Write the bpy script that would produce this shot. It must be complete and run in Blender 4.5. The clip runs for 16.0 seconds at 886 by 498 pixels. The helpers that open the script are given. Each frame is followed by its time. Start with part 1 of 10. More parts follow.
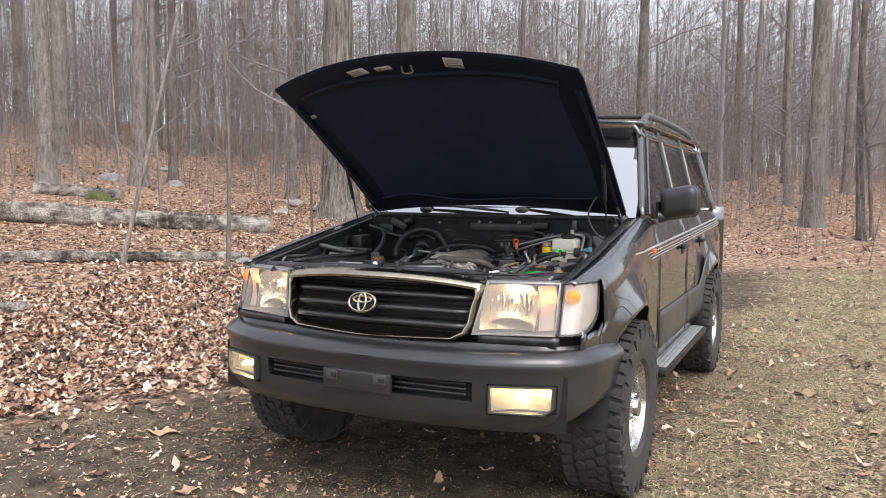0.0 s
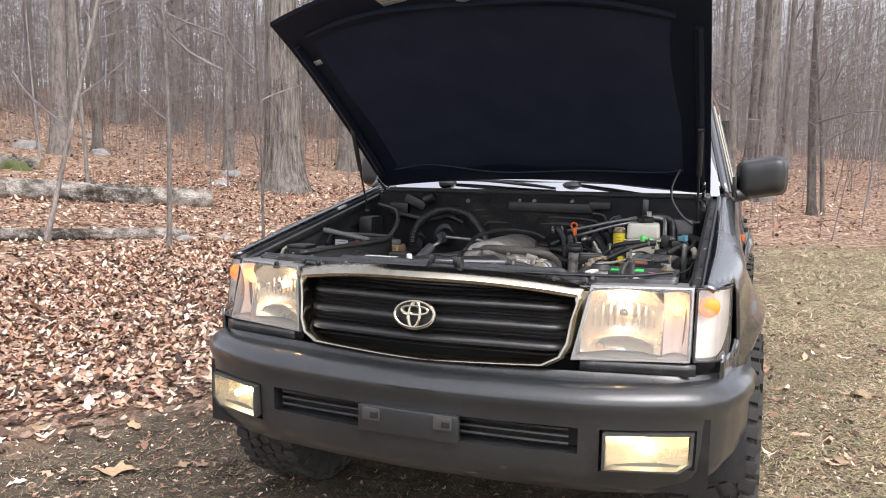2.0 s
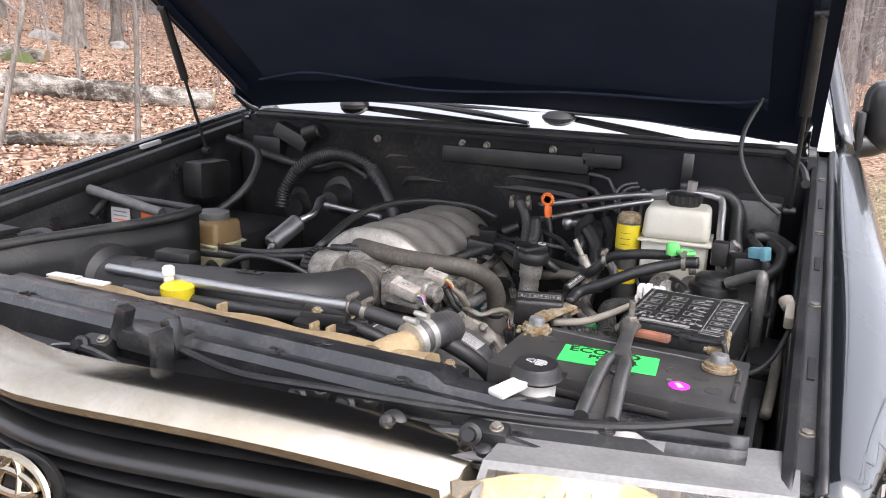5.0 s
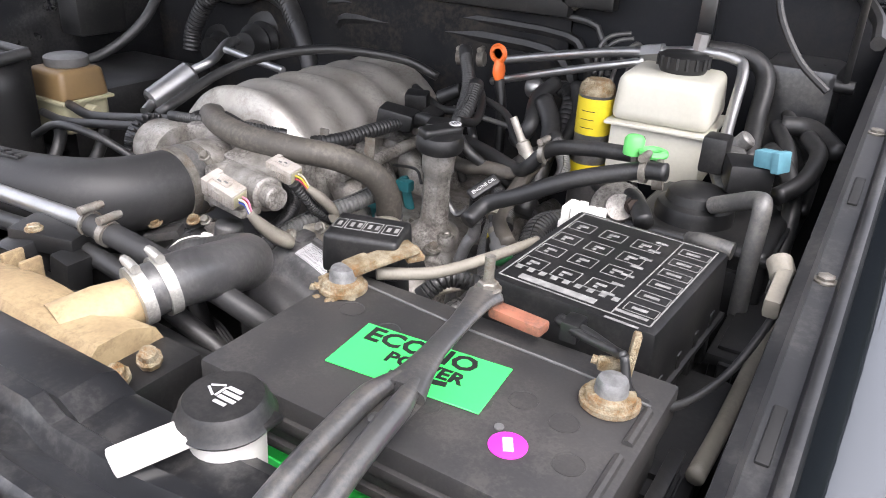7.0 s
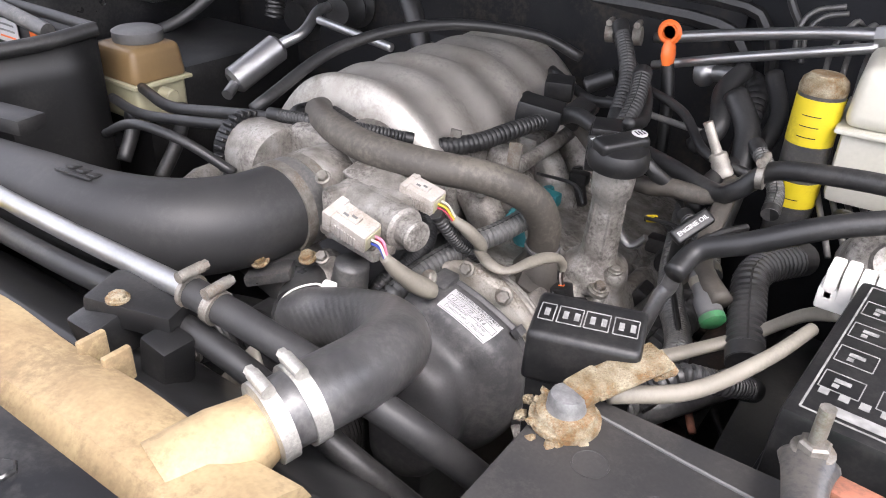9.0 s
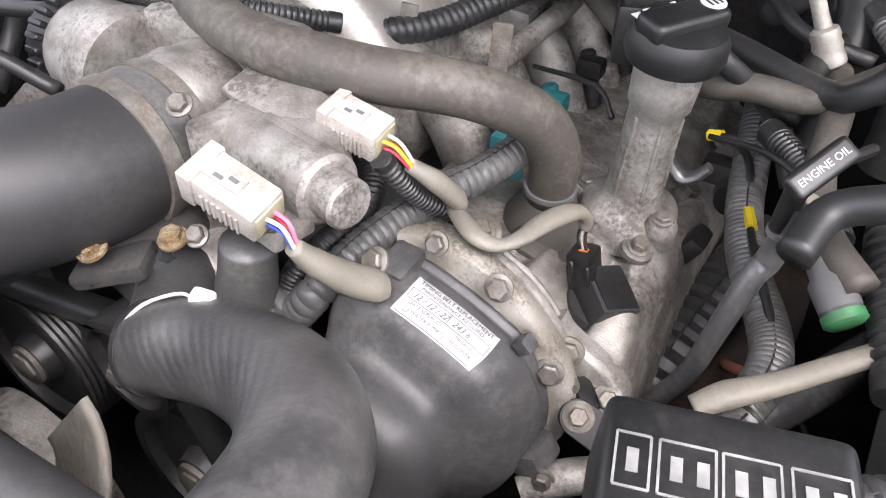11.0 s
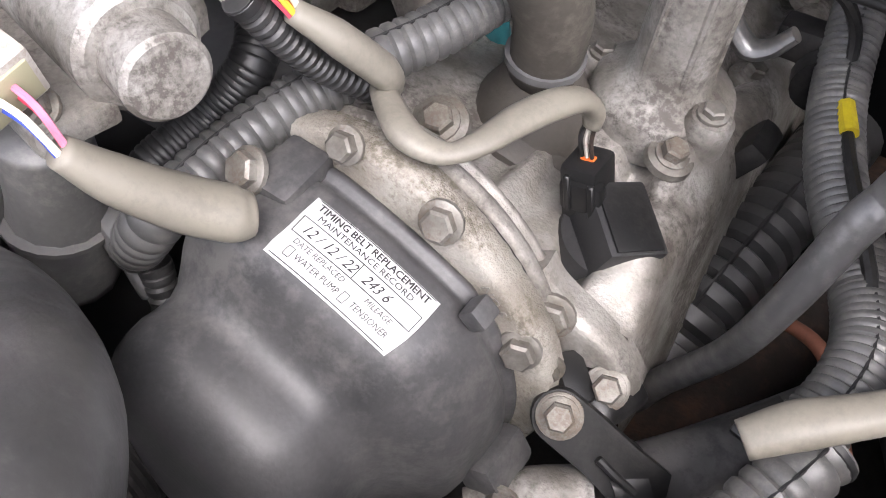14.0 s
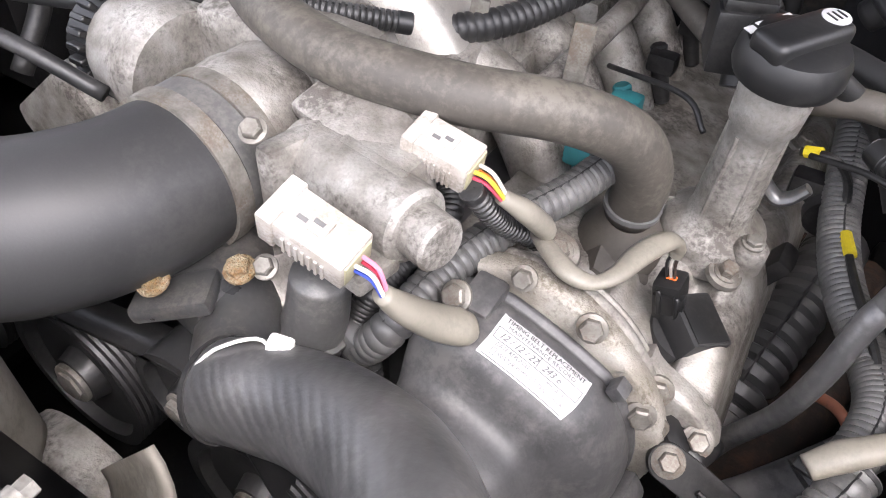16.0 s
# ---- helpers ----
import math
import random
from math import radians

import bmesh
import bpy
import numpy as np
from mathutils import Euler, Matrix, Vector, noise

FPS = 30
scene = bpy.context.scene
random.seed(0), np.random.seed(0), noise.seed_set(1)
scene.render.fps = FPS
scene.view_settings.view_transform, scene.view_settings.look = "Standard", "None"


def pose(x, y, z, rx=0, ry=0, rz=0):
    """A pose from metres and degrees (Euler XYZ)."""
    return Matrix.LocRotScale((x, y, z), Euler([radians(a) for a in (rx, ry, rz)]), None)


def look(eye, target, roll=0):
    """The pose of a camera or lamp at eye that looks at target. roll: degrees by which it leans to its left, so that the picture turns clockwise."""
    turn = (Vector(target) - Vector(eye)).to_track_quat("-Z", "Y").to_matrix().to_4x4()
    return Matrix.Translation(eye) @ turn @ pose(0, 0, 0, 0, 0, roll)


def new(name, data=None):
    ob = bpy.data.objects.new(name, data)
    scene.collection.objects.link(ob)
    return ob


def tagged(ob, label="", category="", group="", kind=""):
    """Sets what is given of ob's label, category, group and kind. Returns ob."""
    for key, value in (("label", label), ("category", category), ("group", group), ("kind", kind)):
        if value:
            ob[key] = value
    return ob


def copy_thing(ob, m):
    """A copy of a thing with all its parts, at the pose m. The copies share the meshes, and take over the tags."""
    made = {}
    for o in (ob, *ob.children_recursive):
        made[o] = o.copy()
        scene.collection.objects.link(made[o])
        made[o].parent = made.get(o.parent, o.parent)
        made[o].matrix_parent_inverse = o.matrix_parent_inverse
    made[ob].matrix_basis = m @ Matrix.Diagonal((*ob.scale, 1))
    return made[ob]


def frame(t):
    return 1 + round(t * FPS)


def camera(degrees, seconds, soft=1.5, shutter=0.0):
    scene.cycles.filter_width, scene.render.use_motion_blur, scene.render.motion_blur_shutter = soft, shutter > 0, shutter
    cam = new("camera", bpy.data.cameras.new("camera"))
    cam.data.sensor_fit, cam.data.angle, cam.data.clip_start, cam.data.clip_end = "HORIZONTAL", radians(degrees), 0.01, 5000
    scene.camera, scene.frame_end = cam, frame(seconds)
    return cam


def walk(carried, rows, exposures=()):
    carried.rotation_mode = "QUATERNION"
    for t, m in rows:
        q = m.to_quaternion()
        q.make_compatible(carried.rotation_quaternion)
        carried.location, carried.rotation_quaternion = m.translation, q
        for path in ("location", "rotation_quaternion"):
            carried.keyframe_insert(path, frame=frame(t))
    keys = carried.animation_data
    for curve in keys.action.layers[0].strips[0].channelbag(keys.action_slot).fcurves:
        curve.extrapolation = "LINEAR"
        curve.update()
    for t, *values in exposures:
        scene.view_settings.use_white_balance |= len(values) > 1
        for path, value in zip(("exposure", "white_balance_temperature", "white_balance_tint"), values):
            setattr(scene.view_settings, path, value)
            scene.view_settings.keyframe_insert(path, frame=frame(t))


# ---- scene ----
cam = camera(60.2, 16.0, soft=1.0)
PATH = [
    (0, (1.765, -2.789, 1.431), (0.879, -1.002, 1.286), 0.3),
    (0.5, (1.489, -2.732, 1.438), (0.642, -0.928, 1.273), 0.2),
    (1, (1.234, -2.645, 1.426), (0.425, -0.825, 1.241), 0.2),
    (1.5, (1.056, -2.4, 1.418), (0.289, -0.564, 1.216), 0.3),
    (2, (0.931, -2.162, 1.422), (0.209, -0.309, 1.206), 0.7),
    (2.5, (0.781, -1.915, 1.425), (0.105, -0.048, 1.187), 1.5),
    (3, (0.705, -1.67, 1.443), (0.052, 0.202, 1.18), 2.0),
    (3.5, (0.723, -1.352, 1.449), (0.058, 0.511, 1.155), 2.4),
    (4, (0.742, -1.074, 1.449), (0.039, 0.768, 1.114), 2.7),
    (4.2, (0.744, -0.945, 1.456), (0.018, 0.885, 1.1), 2.6),
    (6.3, (0.812, -0.107, 1.446), (-0.094, 1.529, 0.739), 2.6),
    (6.5, (0.81, -0.06, 1.441), (-0.094, 1.557, 0.686), 2.9),
    (7, (0.831, 0.05, 1.413), (-0.087, 1.605, 0.552), 3.1),
    (7.5, (0.822, 0.109, 1.404), (-0.117, 1.615, 0.482), 3.3),
    (8, (0.768, 0.138, 1.403), (-0.193, 1.613, 0.454), 3.2),
    (8.5, (0.648, 0.158, 1.411), (-0.334, 1.616, 0.457), 2.8),
    (8.7, (0.621, 0.163, 1.407), (-0.366, 1.616, 0.451), 2.6),
    (10.8, (0.415, 0.43, 1.335), (-0.402, 1.719, 0.042), 1.2),
    (11, (0.423, 0.436, 1.3), (-0.377, 1.763, 0.035), 1.4),
    (11.5, (0.441, 0.483, 1.276), (-0.381, 1.679, -0.101), 0.4),
    (12, (0.418, 0.533, 1.249), (-0.37, 1.66, -0.203), 0.8),
    (12.5, (0.395, 0.565, 1.22), (-0.377, 1.661, -0.265), 1.0),
    (13, (0.384, 0.58, 1.201), (-0.356, 1.673, -0.301), 1.8),
    (13.5, (0.38, 0.587, 1.197), (-0.336, 1.676, -0.32), 2.4),
    (14, (0.38, 0.589, 1.198), (-0.327, 1.686, -0.317), 2.5),
    (14.5, (0.377, 0.588, 1.197), (-0.33, 1.702, -0.306), 2.6),
    (15, (0.379, 0.587, 1.195), (-0.351, 1.739, -0.268), 2.2),
    (15.5, (0.388, 0.543, 1.254), (-0.363, 1.76, -0.144), 2.1),
    (16, (0.348, 0.46, 1.311), (-0.41, 1.717, -0.048), 2.3),
]
EXPOSURES = [(0.0, 0.2, 6500, 13), (2.5, 0.45, 6500, 14), (4.2, 0.62, 6500, 16), (6.3, 1.2, 6500, 15), (8.7, 1.35, 6500, 17), (10.8, 1.6, 6500, 17), (15.0, 1.7, 6500, 17), (16.0, 1.8, 6500, 17)]
walk(cam, [(t, look(eye, target, roll)) for t, eye, target, roll in PATH], EXPOSURES)
# ==== body ====

# ---- world and light ----
world = bpy.data.worlds.new("overcast")
scene.world = world
world.use_nodes = True
wn, wl = world.node_tree.nodes, world.node_tree.links
SUN_EL, SUN_ROT = 57.0, 128.0
sky = wn.new("ShaderNodeTexSky")
sky.sky_type, sky.sun_disc = "NISHITA", False
sky.sun_elevation, sky.sun_rotation = radians(SUN_EL), radians(SUN_ROT)
sky.dust_density, sky.air_density = 3.0, 1.0
grey = wn.new("ShaderNodeHueSaturation")
grey.inputs["Saturation"].default_value, grey.inputs["Value"].default_value = 0.3, 2.1
wl.new(sky.outputs[0], grey.inputs["Color"])
wl.new(grey.outputs[0], wn["Background"].inputs["Color"])
wn["Background"].inputs["Strength"].default_value = 0.15
sun = bpy.data.lights.new("sun", "SUN")
sun.energy, sun.angle, sun.color = 0.7, radians(40), (1.0, 0.985, 0.97)
sun_ob = new("sun", sun)
sun_ob.matrix_world = look((0, 0, 30), (0 - math.sin(radians(SUN_ROT)) * 20, 0 - math.cos(radians(SUN_ROT)) * 20, 30 - 20 * math.tan(radians(SUN_EL))))


# ---- materials ----
def mat(name, col, col2=None, rough=0.5, rough2=None, metal=0.0, scale=8.0, fine=120.0, bump=0.15, dist=0.001, coat=0.0, spec=0.5, island=0.0, obj=0.0, stretch=(1, 1, 1), flake=0.0, detail=4.0, grain=0.24, grime=0.0, dirt=(0.055, 0.046, 0.036), specks=90.0, weave=0.0):
    """A surface with colour drift at two scales, uneven gloss and fine relief."""
    m = bpy.data.materials.new(name)
    m.use_nodes = True
    n, l = m.node_tree.nodes, m.node_tree.links
    p = n["Principled BSDF"]
    col2 = col2 or tuple(c * 0.6 for c in col)
    tc = n.new("ShaderNodeTexCoord")
    mp = n.new("ShaderNodeMapping")
    mp.inputs["Scale"].default_value = stretch
    l.new(tc.outputs["Object"], mp.inputs["Vector"])
    big, small = n.new("ShaderNodeTexNoise"), n.new("ShaderNodeTexNoise")
    big.inputs["Scale"].default_value, big.inputs["Detail"].default_value = scale, detail
    small.inputs["Scale"].default_value, small.inputs["Detail"].default_value = fine, 3.0
    for k in (big, small):
        l.new(mp.outputs[0], k.inputs["Vector"])
    ramp = n.new("ShaderNodeMapRange")
    ramp.inputs["From Min"].default_value, ramp.inputs["From Max"].default_value = 0.32, 0.68
    l.new(big.outputs["Fac"], ramp.inputs["Value"])
    mix = n.new("ShaderNodeMix")
    mix.data_type = "RGBA"
    mix.inputs[6].default_value, mix.inputs[7].default_value = (*col, 1), (*col2, 1)
    l.new(ramp.outputs[0], mix.inputs[0])
    fine_mix = n.new("ShaderNodeHueSaturation")
    val = n.new("ShaderNodeMapRange")
    val.inputs["To Min"].default_value, val.inputs["To Max"].default_value = 1 - grain, 1 + grain
    l.new(small.outputs["Fac"], val.inputs["Value"])
    last = val.outputs[0]
    for amount, kind, out in ((island, "ShaderNodeNewGeometry", "Random Per Island"), (obj, "ShaderNodeObjectInfo", "Random")):
        if amount:
            src = n.new(kind)
            r2 = n.new("ShaderNodeMapRange")
            r2.inputs["To Min"].default_value, r2.inputs["To Max"].default_value = 1 - amount, 1 + amount
            l.new(src.outputs[out], r2.inputs["Value"])
            mul = n.new("ShaderNodeMath")
            mul.operation = "MULTIPLY"
            l.new(last, mul.inputs[0])
            l.new(r2.outputs[0], mul.inputs[1])
            last = mul.outputs[0]
    l.new(last, fine_mix.inputs["Value"])
    l.new(mix.outputs[2], fine_mix.inputs["Color"])
    skin = fine_mix.outputs[0]
    if grime:
        # dirt that has settled in patches, broken up into specks
        patch, speck, mul2, lim, soil = (n.new(k) for k in ("ShaderNodeTexNoise", "ShaderNodeTexNoise", "ShaderNodeMath", "ShaderNodeMapRange", "ShaderNodeMix"))
        patch.inputs["Scale"].default_value, patch.inputs["Detail"].default_value = specks * 0.22, 6.0
        speck.inputs["Scale"].default_value, speck.inputs["Detail"].default_value = specks * 2.4, 8.0
        speck.inputs["Roughness"].default_value = 0.7
        for k in (patch, speck):
            l.new(tc.outputs["Object"], k.inputs["Vector"])
        mul2.operation = "MULTIPLY"
        l.new(patch.outputs["Fac"], mul2.inputs[0])
        l.new(speck.outputs["Fac"], mul2.inputs[1])
        lim.inputs["From Min"].default_value, lim.inputs["From Max"].default_value, lim.inputs["To Max"].default_value = 0.24, 0.36, grime
        l.new(mul2.outputs[0], lim.inputs["Value"])
        soil.data_type = "RGBA"
        soil.inputs[7].default_value = (*dirt, 1)
        l.new(lim.outputs[0], soil.inputs[0])
        l.new(skin, soil.inputs[6])
        skin = soil.outputs[2]
        dull = n.new("ShaderNodeMath")
        dull.operation = "SUBTRACT"
        dull.inputs[0].default_value = metal
        l.new(lim.outputs[0], dull.inputs[1])
        dull.use_clamp = True
        l.new(dull.outputs[0], p.inputs["Metallic"])
    l.new(skin, p.inputs["Base Color"])
    rr = n.new("ShaderNodeMapRange")
    rr.inputs["To Min"].default_value, rr.inputs["To Max"].default_value = rough, rough2 if rough2 is not None else min(1.0, rough + 0.15)
    l.new(big.outputs["Fac"], rr.inputs["Value"])
    l.new(rr.outputs[0], p.inputs["Roughness"])
    p.inputs["Metallic"].default_value = metal
    p.inputs["Specular IOR Level"].default_value = spec
    p.inputs["Coat Weight"].default_value, p.inputs["Coat Roughness"].default_value = coat, 0.05
    if bump:
        b = n.new("ShaderNodeBump")
        b.inputs["Strength"].default_value, b.inputs["Distance"].default_value = bump, dist
        l.new(small.outputs["Fac"], b.inputs["Height"])
        if weave:
            wv, b2 = n.new("ShaderNodeTexWave"), n.new("ShaderNodeBump")
            wv.bands_direction = "DIAGONAL"
            wv.inputs["Scale"].default_value, wv.inputs["Distortion"].default_value = weave, 1.5
            b2.inputs["Strength"].default_value, b2.inputs["Distance"].default_value = 0.22, 0.0008
            l.new(tc.outputs["Object"], wv.inputs["Vector"])
            l.new(wv.outputs["Fac"], b2.inputs["Height"])
            l.new(b2.outputs[0], b.inputs["Normal"])
        l.new(b.outputs[0], p.inputs["Normal"])
    return m


def palette(m, colours):
    """Lets each separate piece of a mesh take its own colour out of a few."""
    n, l = m.node_tree.nodes, m.node_tree.links
    geo, ramp = n.new("ShaderNodeNewGeometry"), n.new("ShaderNodeValToRGB")
    ramp.color_ramp.interpolation = "CONSTANT"
    while len(ramp.color_ramp.elements) < len(colours):
        ramp.color_ramp.elements.new(0.5)
    for k, (e, c) in enumerate(zip(ramp.color_ramp.elements, colours)):
        e.position, e.color = k / len(colours), (*c, 1)
    l.new(geo.outputs["Random Per Island"], ramp.inputs["Fac"])
    hs = next(k for k in n if k.bl_idname == "ShaderNodeHueSaturation")
    l.new(ramp.outputs[0], hs.inputs["Color"])
    return m


def litter(name):
    """Wood floor: dirt, straw and dead leaves mixed as the ground's own values say."""
    m = mat(name, (0.15, 0.12, 0.09), (0.055, 0.044, 0.034), rough=0.9, scale=7.0, fine=70, bump=1.0, dist=0.02, spec=0.12, detail=10, grain=0.6)
    n, l = m.node_tree.nodes, m.node_tree.links
    hs = next(k for k in n if k.bl_idname == "ShaderNodeHueSaturation")
    base = hs.inputs["Color"].links[0].from_socket
    tc = next(k for k in n if k.bl_idname == "ShaderNodeTexCoord")
    last = base
    for name2, size, colours, soft in (("straw", 60.0, [(0.36, 0.28, 0.18), (0.22, 0.165, 0.105), (0.46, 0.365, 0.245), (0.12, 0.105, 0.06), (0.07, 0.055, 0.04)], 0.75), ("litter", 15.0, [(0.37, 0.245, 0.175), (0.24, 0.15, 0.105), (0.5, 0.37, 0.275), (0.10, 0.064, 0.048), (0.33, 0.21, 0.145)], 1.0)):
        vor, ramp, at, mul, nz, mx = (n.new(k) for k in ("ShaderNodeTexVoronoi", "ShaderNodeValToRGB", "ShaderNodeAttribute", "ShaderNodeMapRange", "ShaderNodeTexNoise", "ShaderNodeMix"))
        vor.inputs["Scale"].default_value = size
        l.new(tc.outputs["Object"], vor.inputs["Vector"])
        ramp.color_ramp.interpolation = "CONSTANT"
        while len(ramp.color_ramp.elements) < len(colours):
            ramp.color_ramp.elements.new(0.5)
        for k, (e, c) in enumerate(zip(ramp.color_ramp.elements, colours)):
            e.position, e.color = k / len(colours), (*c, 1)
        sep = n.new("ShaderNodeSeparateColor")
        l.new(vor.outputs["Color"], sep.inputs[0])
        l.new(sep.outputs[0], ramp.inputs["Fac"])
        at.attribute_name = name2
        nz.inputs["Scale"].default_value, nz.inputs["Detail"].default_value = 3.0, 6.0
        l.new(tc.outputs["Object"], nz.inputs["Vector"])
        add = n.new("ShaderNodeMath")
        add.operation = "ADD"
        l.new(at.outputs["Fac"], add.inputs[0])
        l.new(nz.outputs["Fac"], add.inputs[1])
        mul.inputs["From Min"].default_value, mul.inputs["From Max"].default_value = 0.72, 1.15
        mul.inputs["To Max"].default_value = soft
        l.new(add.outputs[0], mul.inputs["Value"])
        mx.data_type = "RGBA"
        l.new(mul.outputs[0], mx.inputs[0])
        l.new(last, mx.inputs[6])
        l.new(ramp.outputs[0], mx.inputs[7])
        last = mx.outputs[2]
    l.new(last, hs.inputs["Color"])
    return m


def glow(name, col, strength):
    m = bpy.data.materials.new(name)
    m.use_nodes = True
    p = m.node_tree.nodes["Principled BSDF"]
    p.inputs["Base Color"].default_value = (*col, 1)
    p.inputs["Emission Color"].default_value, p.inputs["Emission Strength"].default_value = (*col, 1), strength
    return m


def pane(name, tint=(1, 1, 1), gloss=0.12, rough=0.02, ribs=0.0, body=0.0, body_col=(0.8, 0.8, 0.8)):
    """Thin clear sheet: light passes straight, with a gloss on it and moulded ribs where asked."""
    m = bpy.data.materials.new(name)
    m.use_nodes = True
    n, l = m.node_tree.nodes, m.node_tree.links
    n.remove(n["Principled BSDF"])
    tr, gl, df, mx, mx2 = (n.new(k) for k in ("ShaderNodeBsdfTransparent", "ShaderNodeBsdfGlossy", "ShaderNodeBsdfDiffuse", "ShaderNodeMixShader", "ShaderNodeMixShader"))
    tr.inputs[0].default_value = (*tint, 1)
    gl.inputs["Roughness"].default_value = rough
    df.inputs[0].default_value = (*body_col, 1)
    fr = n.new("ShaderNodeFresnel")
    fr.inputs["IOR"].default_value = 1.5
    add = n.new("ShaderNodeMath")
    add.operation, add.use_clamp = "ADD", True
    add.inputs[1].default_value = gloss
    l.new(fr.outputs[0], add.inputs[0])
    mx2.inputs[0].default_value = body
    l.new(tr.outputs[0], mx2.inputs[1])
    l.new(df.outputs[0], mx2.inputs[2])
    l.new(add.outputs[0], mx.inputs[0])
    l.new(mx2.outputs[0], mx.inputs[1])
    l.new(gl.outputs[0], mx.inputs[2])
    if ribs:
        tc, wv, bp = n.new("ShaderNodeTexCoord"), n.new("ShaderNodeTexWave"), n.new("ShaderNodeBump")
        wv.inputs["Scale"].default_value, wv.inputs["Distortion"].default_value = ribs, 0.0
        bp.inputs["Strength"].default_value, bp.inputs["Distance"].default_value = 0.2, 0.002
        l.new(tc.outputs["Object"], wv.inputs["Vector"])
        l.new(wv.outputs["Fac"], bp.inputs["Height"])
        l.new(bp.outputs[0], gl.inputs["Normal"])
        l.new(bp.outputs[0], fr.inputs["Normal"])
    l.new(mx.outputs[0], n["Material Output"].inputs["Surface"])
    return m


PAINT = mat("dark green black paint", (0.014, 0.017, 0.019), (0.011, 0.014, 0.016), rough=0.2, rough2=0.32, metal=0.35, scale=5, fine=900, bump=0.02, dist=0.0003, coat=0.9, grain=0.05)
PAINT_IN = mat("satin black body paint", (0.008, 0.0086, 0.0098), (0.015, 0.0155, 0.017), rough=0.2, rough2=0.4, scale=9, fine=260, bump=0.06, dist=0.0006, spec=0.6, coat=0.4, grain=0.15, grime=0.3, specks=70.0, dirt=(0.10, 0.096, 0.09))
COVER = mat("dusty satin cover plastic", (0.036, 0.0363, 0.038), (0.064, 0.063, 0.064), rough=0.38, rough2=0.54, scale=26, fine=420, bump=0.22, dist=0.0006, spec=0.5, detail=10, grain=0.25, grime=0.45, specks=40.0, dirt=(0.14, 0.135, 0.13))
HOSE = mat("dusty grey black hose rubber", (0.034, 0.034, 0.0353), (0.075, 0.0738, 0.0735), rough=0.26, rough2=0.44, scale=22, fine=240, bump=0.25, dist=0.0009, spec=0.7, detail=10, grain=0.25, grime=0.4, specks=50.0, dirt=(0.15, 0.143, 0.137), weave=52.0)
BAR = mat("dark worn steel", (0.04, 0.041, 0.043), (0.065, 0.064, 0.062), rough=0.22, rough2=0.4, scale=40, fine=300, bump=0.12, metal=0.2, spec=0.8, grime=0.3, specks=120.0, dirt=(0.12, 0.1, 0.08))
LEDGE = mat("dusty dull black paint", (0.014, 0.0146, 0.0158), (0.026, 0.0263, 0.0272), rough=0.3, rough2=0.48, scale=14, fine=260, bump=0.08, dist=0.0006, spec=0.5, grain=0.2, grime=0.3, specks=60.0, dirt=(0.10, 0.096, 0.09))
FELT = mat("dusty black felt", (0.0105, 0.011, 0.0125), (0.017, 0.0172, 0.018), rough=0.95, scale=14, fine=500, bump=0.2, spec=0.15, grime=0.4, specks=40.0)
# the haze over the far woods is put into this colour
HAZY = mat("far twigs in a haze tone", (0.25, 0.222, 0.203), (0.17, 0.149, 0.136), rough=0.95, scale=3, fine=20, bump=0, obj=0.2, spec=0.1)
FIREWALL = mat("grey coated firewall", (0.014, 0.015, 0.0178), (0.0095, 0.0104, 0.0125), rough=0.7, scale=5, fine=200, bump=0.1, spec=0.25, grime=0.4, specks=30.0, dirt=(0.024, 0.0225, 0.021))
LOWER = mat("grey green bumper", (0.023, 0.025, 0.027), (0.017, 0.0187, 0.0207), rough=0.26, rough2=0.4, scale=6, fine=500, bump=0.05, dist=0.0004, coat=0.7, grain=0.1, grime=0.15, specks=20.0, dirt=(0.06, 0.056, 0.05))
CLAD = mat("grey door cladding", (0.06, 0.06, 0.056), (0.045, 0.045, 0.043), rough=0.4, scale=6, fine=300, bump=0.05, coat=0.2)
# warm base tone paints in the brown leaves that the chrome mirrors
CHROME = mat("chrome tinted by reflection", (0.52, 0.475, 0.39), (0.42, 0.375, 0.29), rough=0.12, rough2=0.26, metal=1.0, scale=18, fine=300, bump=0.05, dist=0.0005, grain=0.08)
STEEL = mat("dull zinc steel", (0.27, 0.258, 0.235), (0.15, 0.138, 0.118), rough=0.5, rough2=0.66, metal=0.7, scale=90, fine=600, bump=0.3, dist=0.0006, grime=0.7, specks=220.0, dirt=(0.09, 0.06, 0.035))
RUST = mat("corroded terminal", (0.31, 0.27, 0.19), (0.13, 0.085, 0.035), rough=0.85, metal=0.0, scale=95, fine=800, bump=0.9, dist=0.003, detail=8, grain=0.45, grime=0.7, specks=160.0, dirt=(0.19, 0.085, 0.02))
ZINC = mat("bright zinc band", (0.6, 0.59, 0.55), (0.42, 0.41, 0.38), rough=0.3, rough2=0.45, metal=0.7, scale=60, fine=500, bump=0.1, grime=0.3, specks=160.0)
LEAD = mat("dull lead post", (0.25, 0.25, 0.25), (0.14, 0.14, 0.14), rough=0.5, metal=0.5, scale=120, fine=800, bump=0.4, dist=0.0008)
RUSTY = mat("rusted steel", (0.026, 0.016, 0.0115), (0.012, 0.0098, 0.0085), rough=0.8, metal=0.1, scale=30, fine=300, bump=0.4, grime=0.35, specks=40.0, dirt=(0.12, 0.05, 0.022))
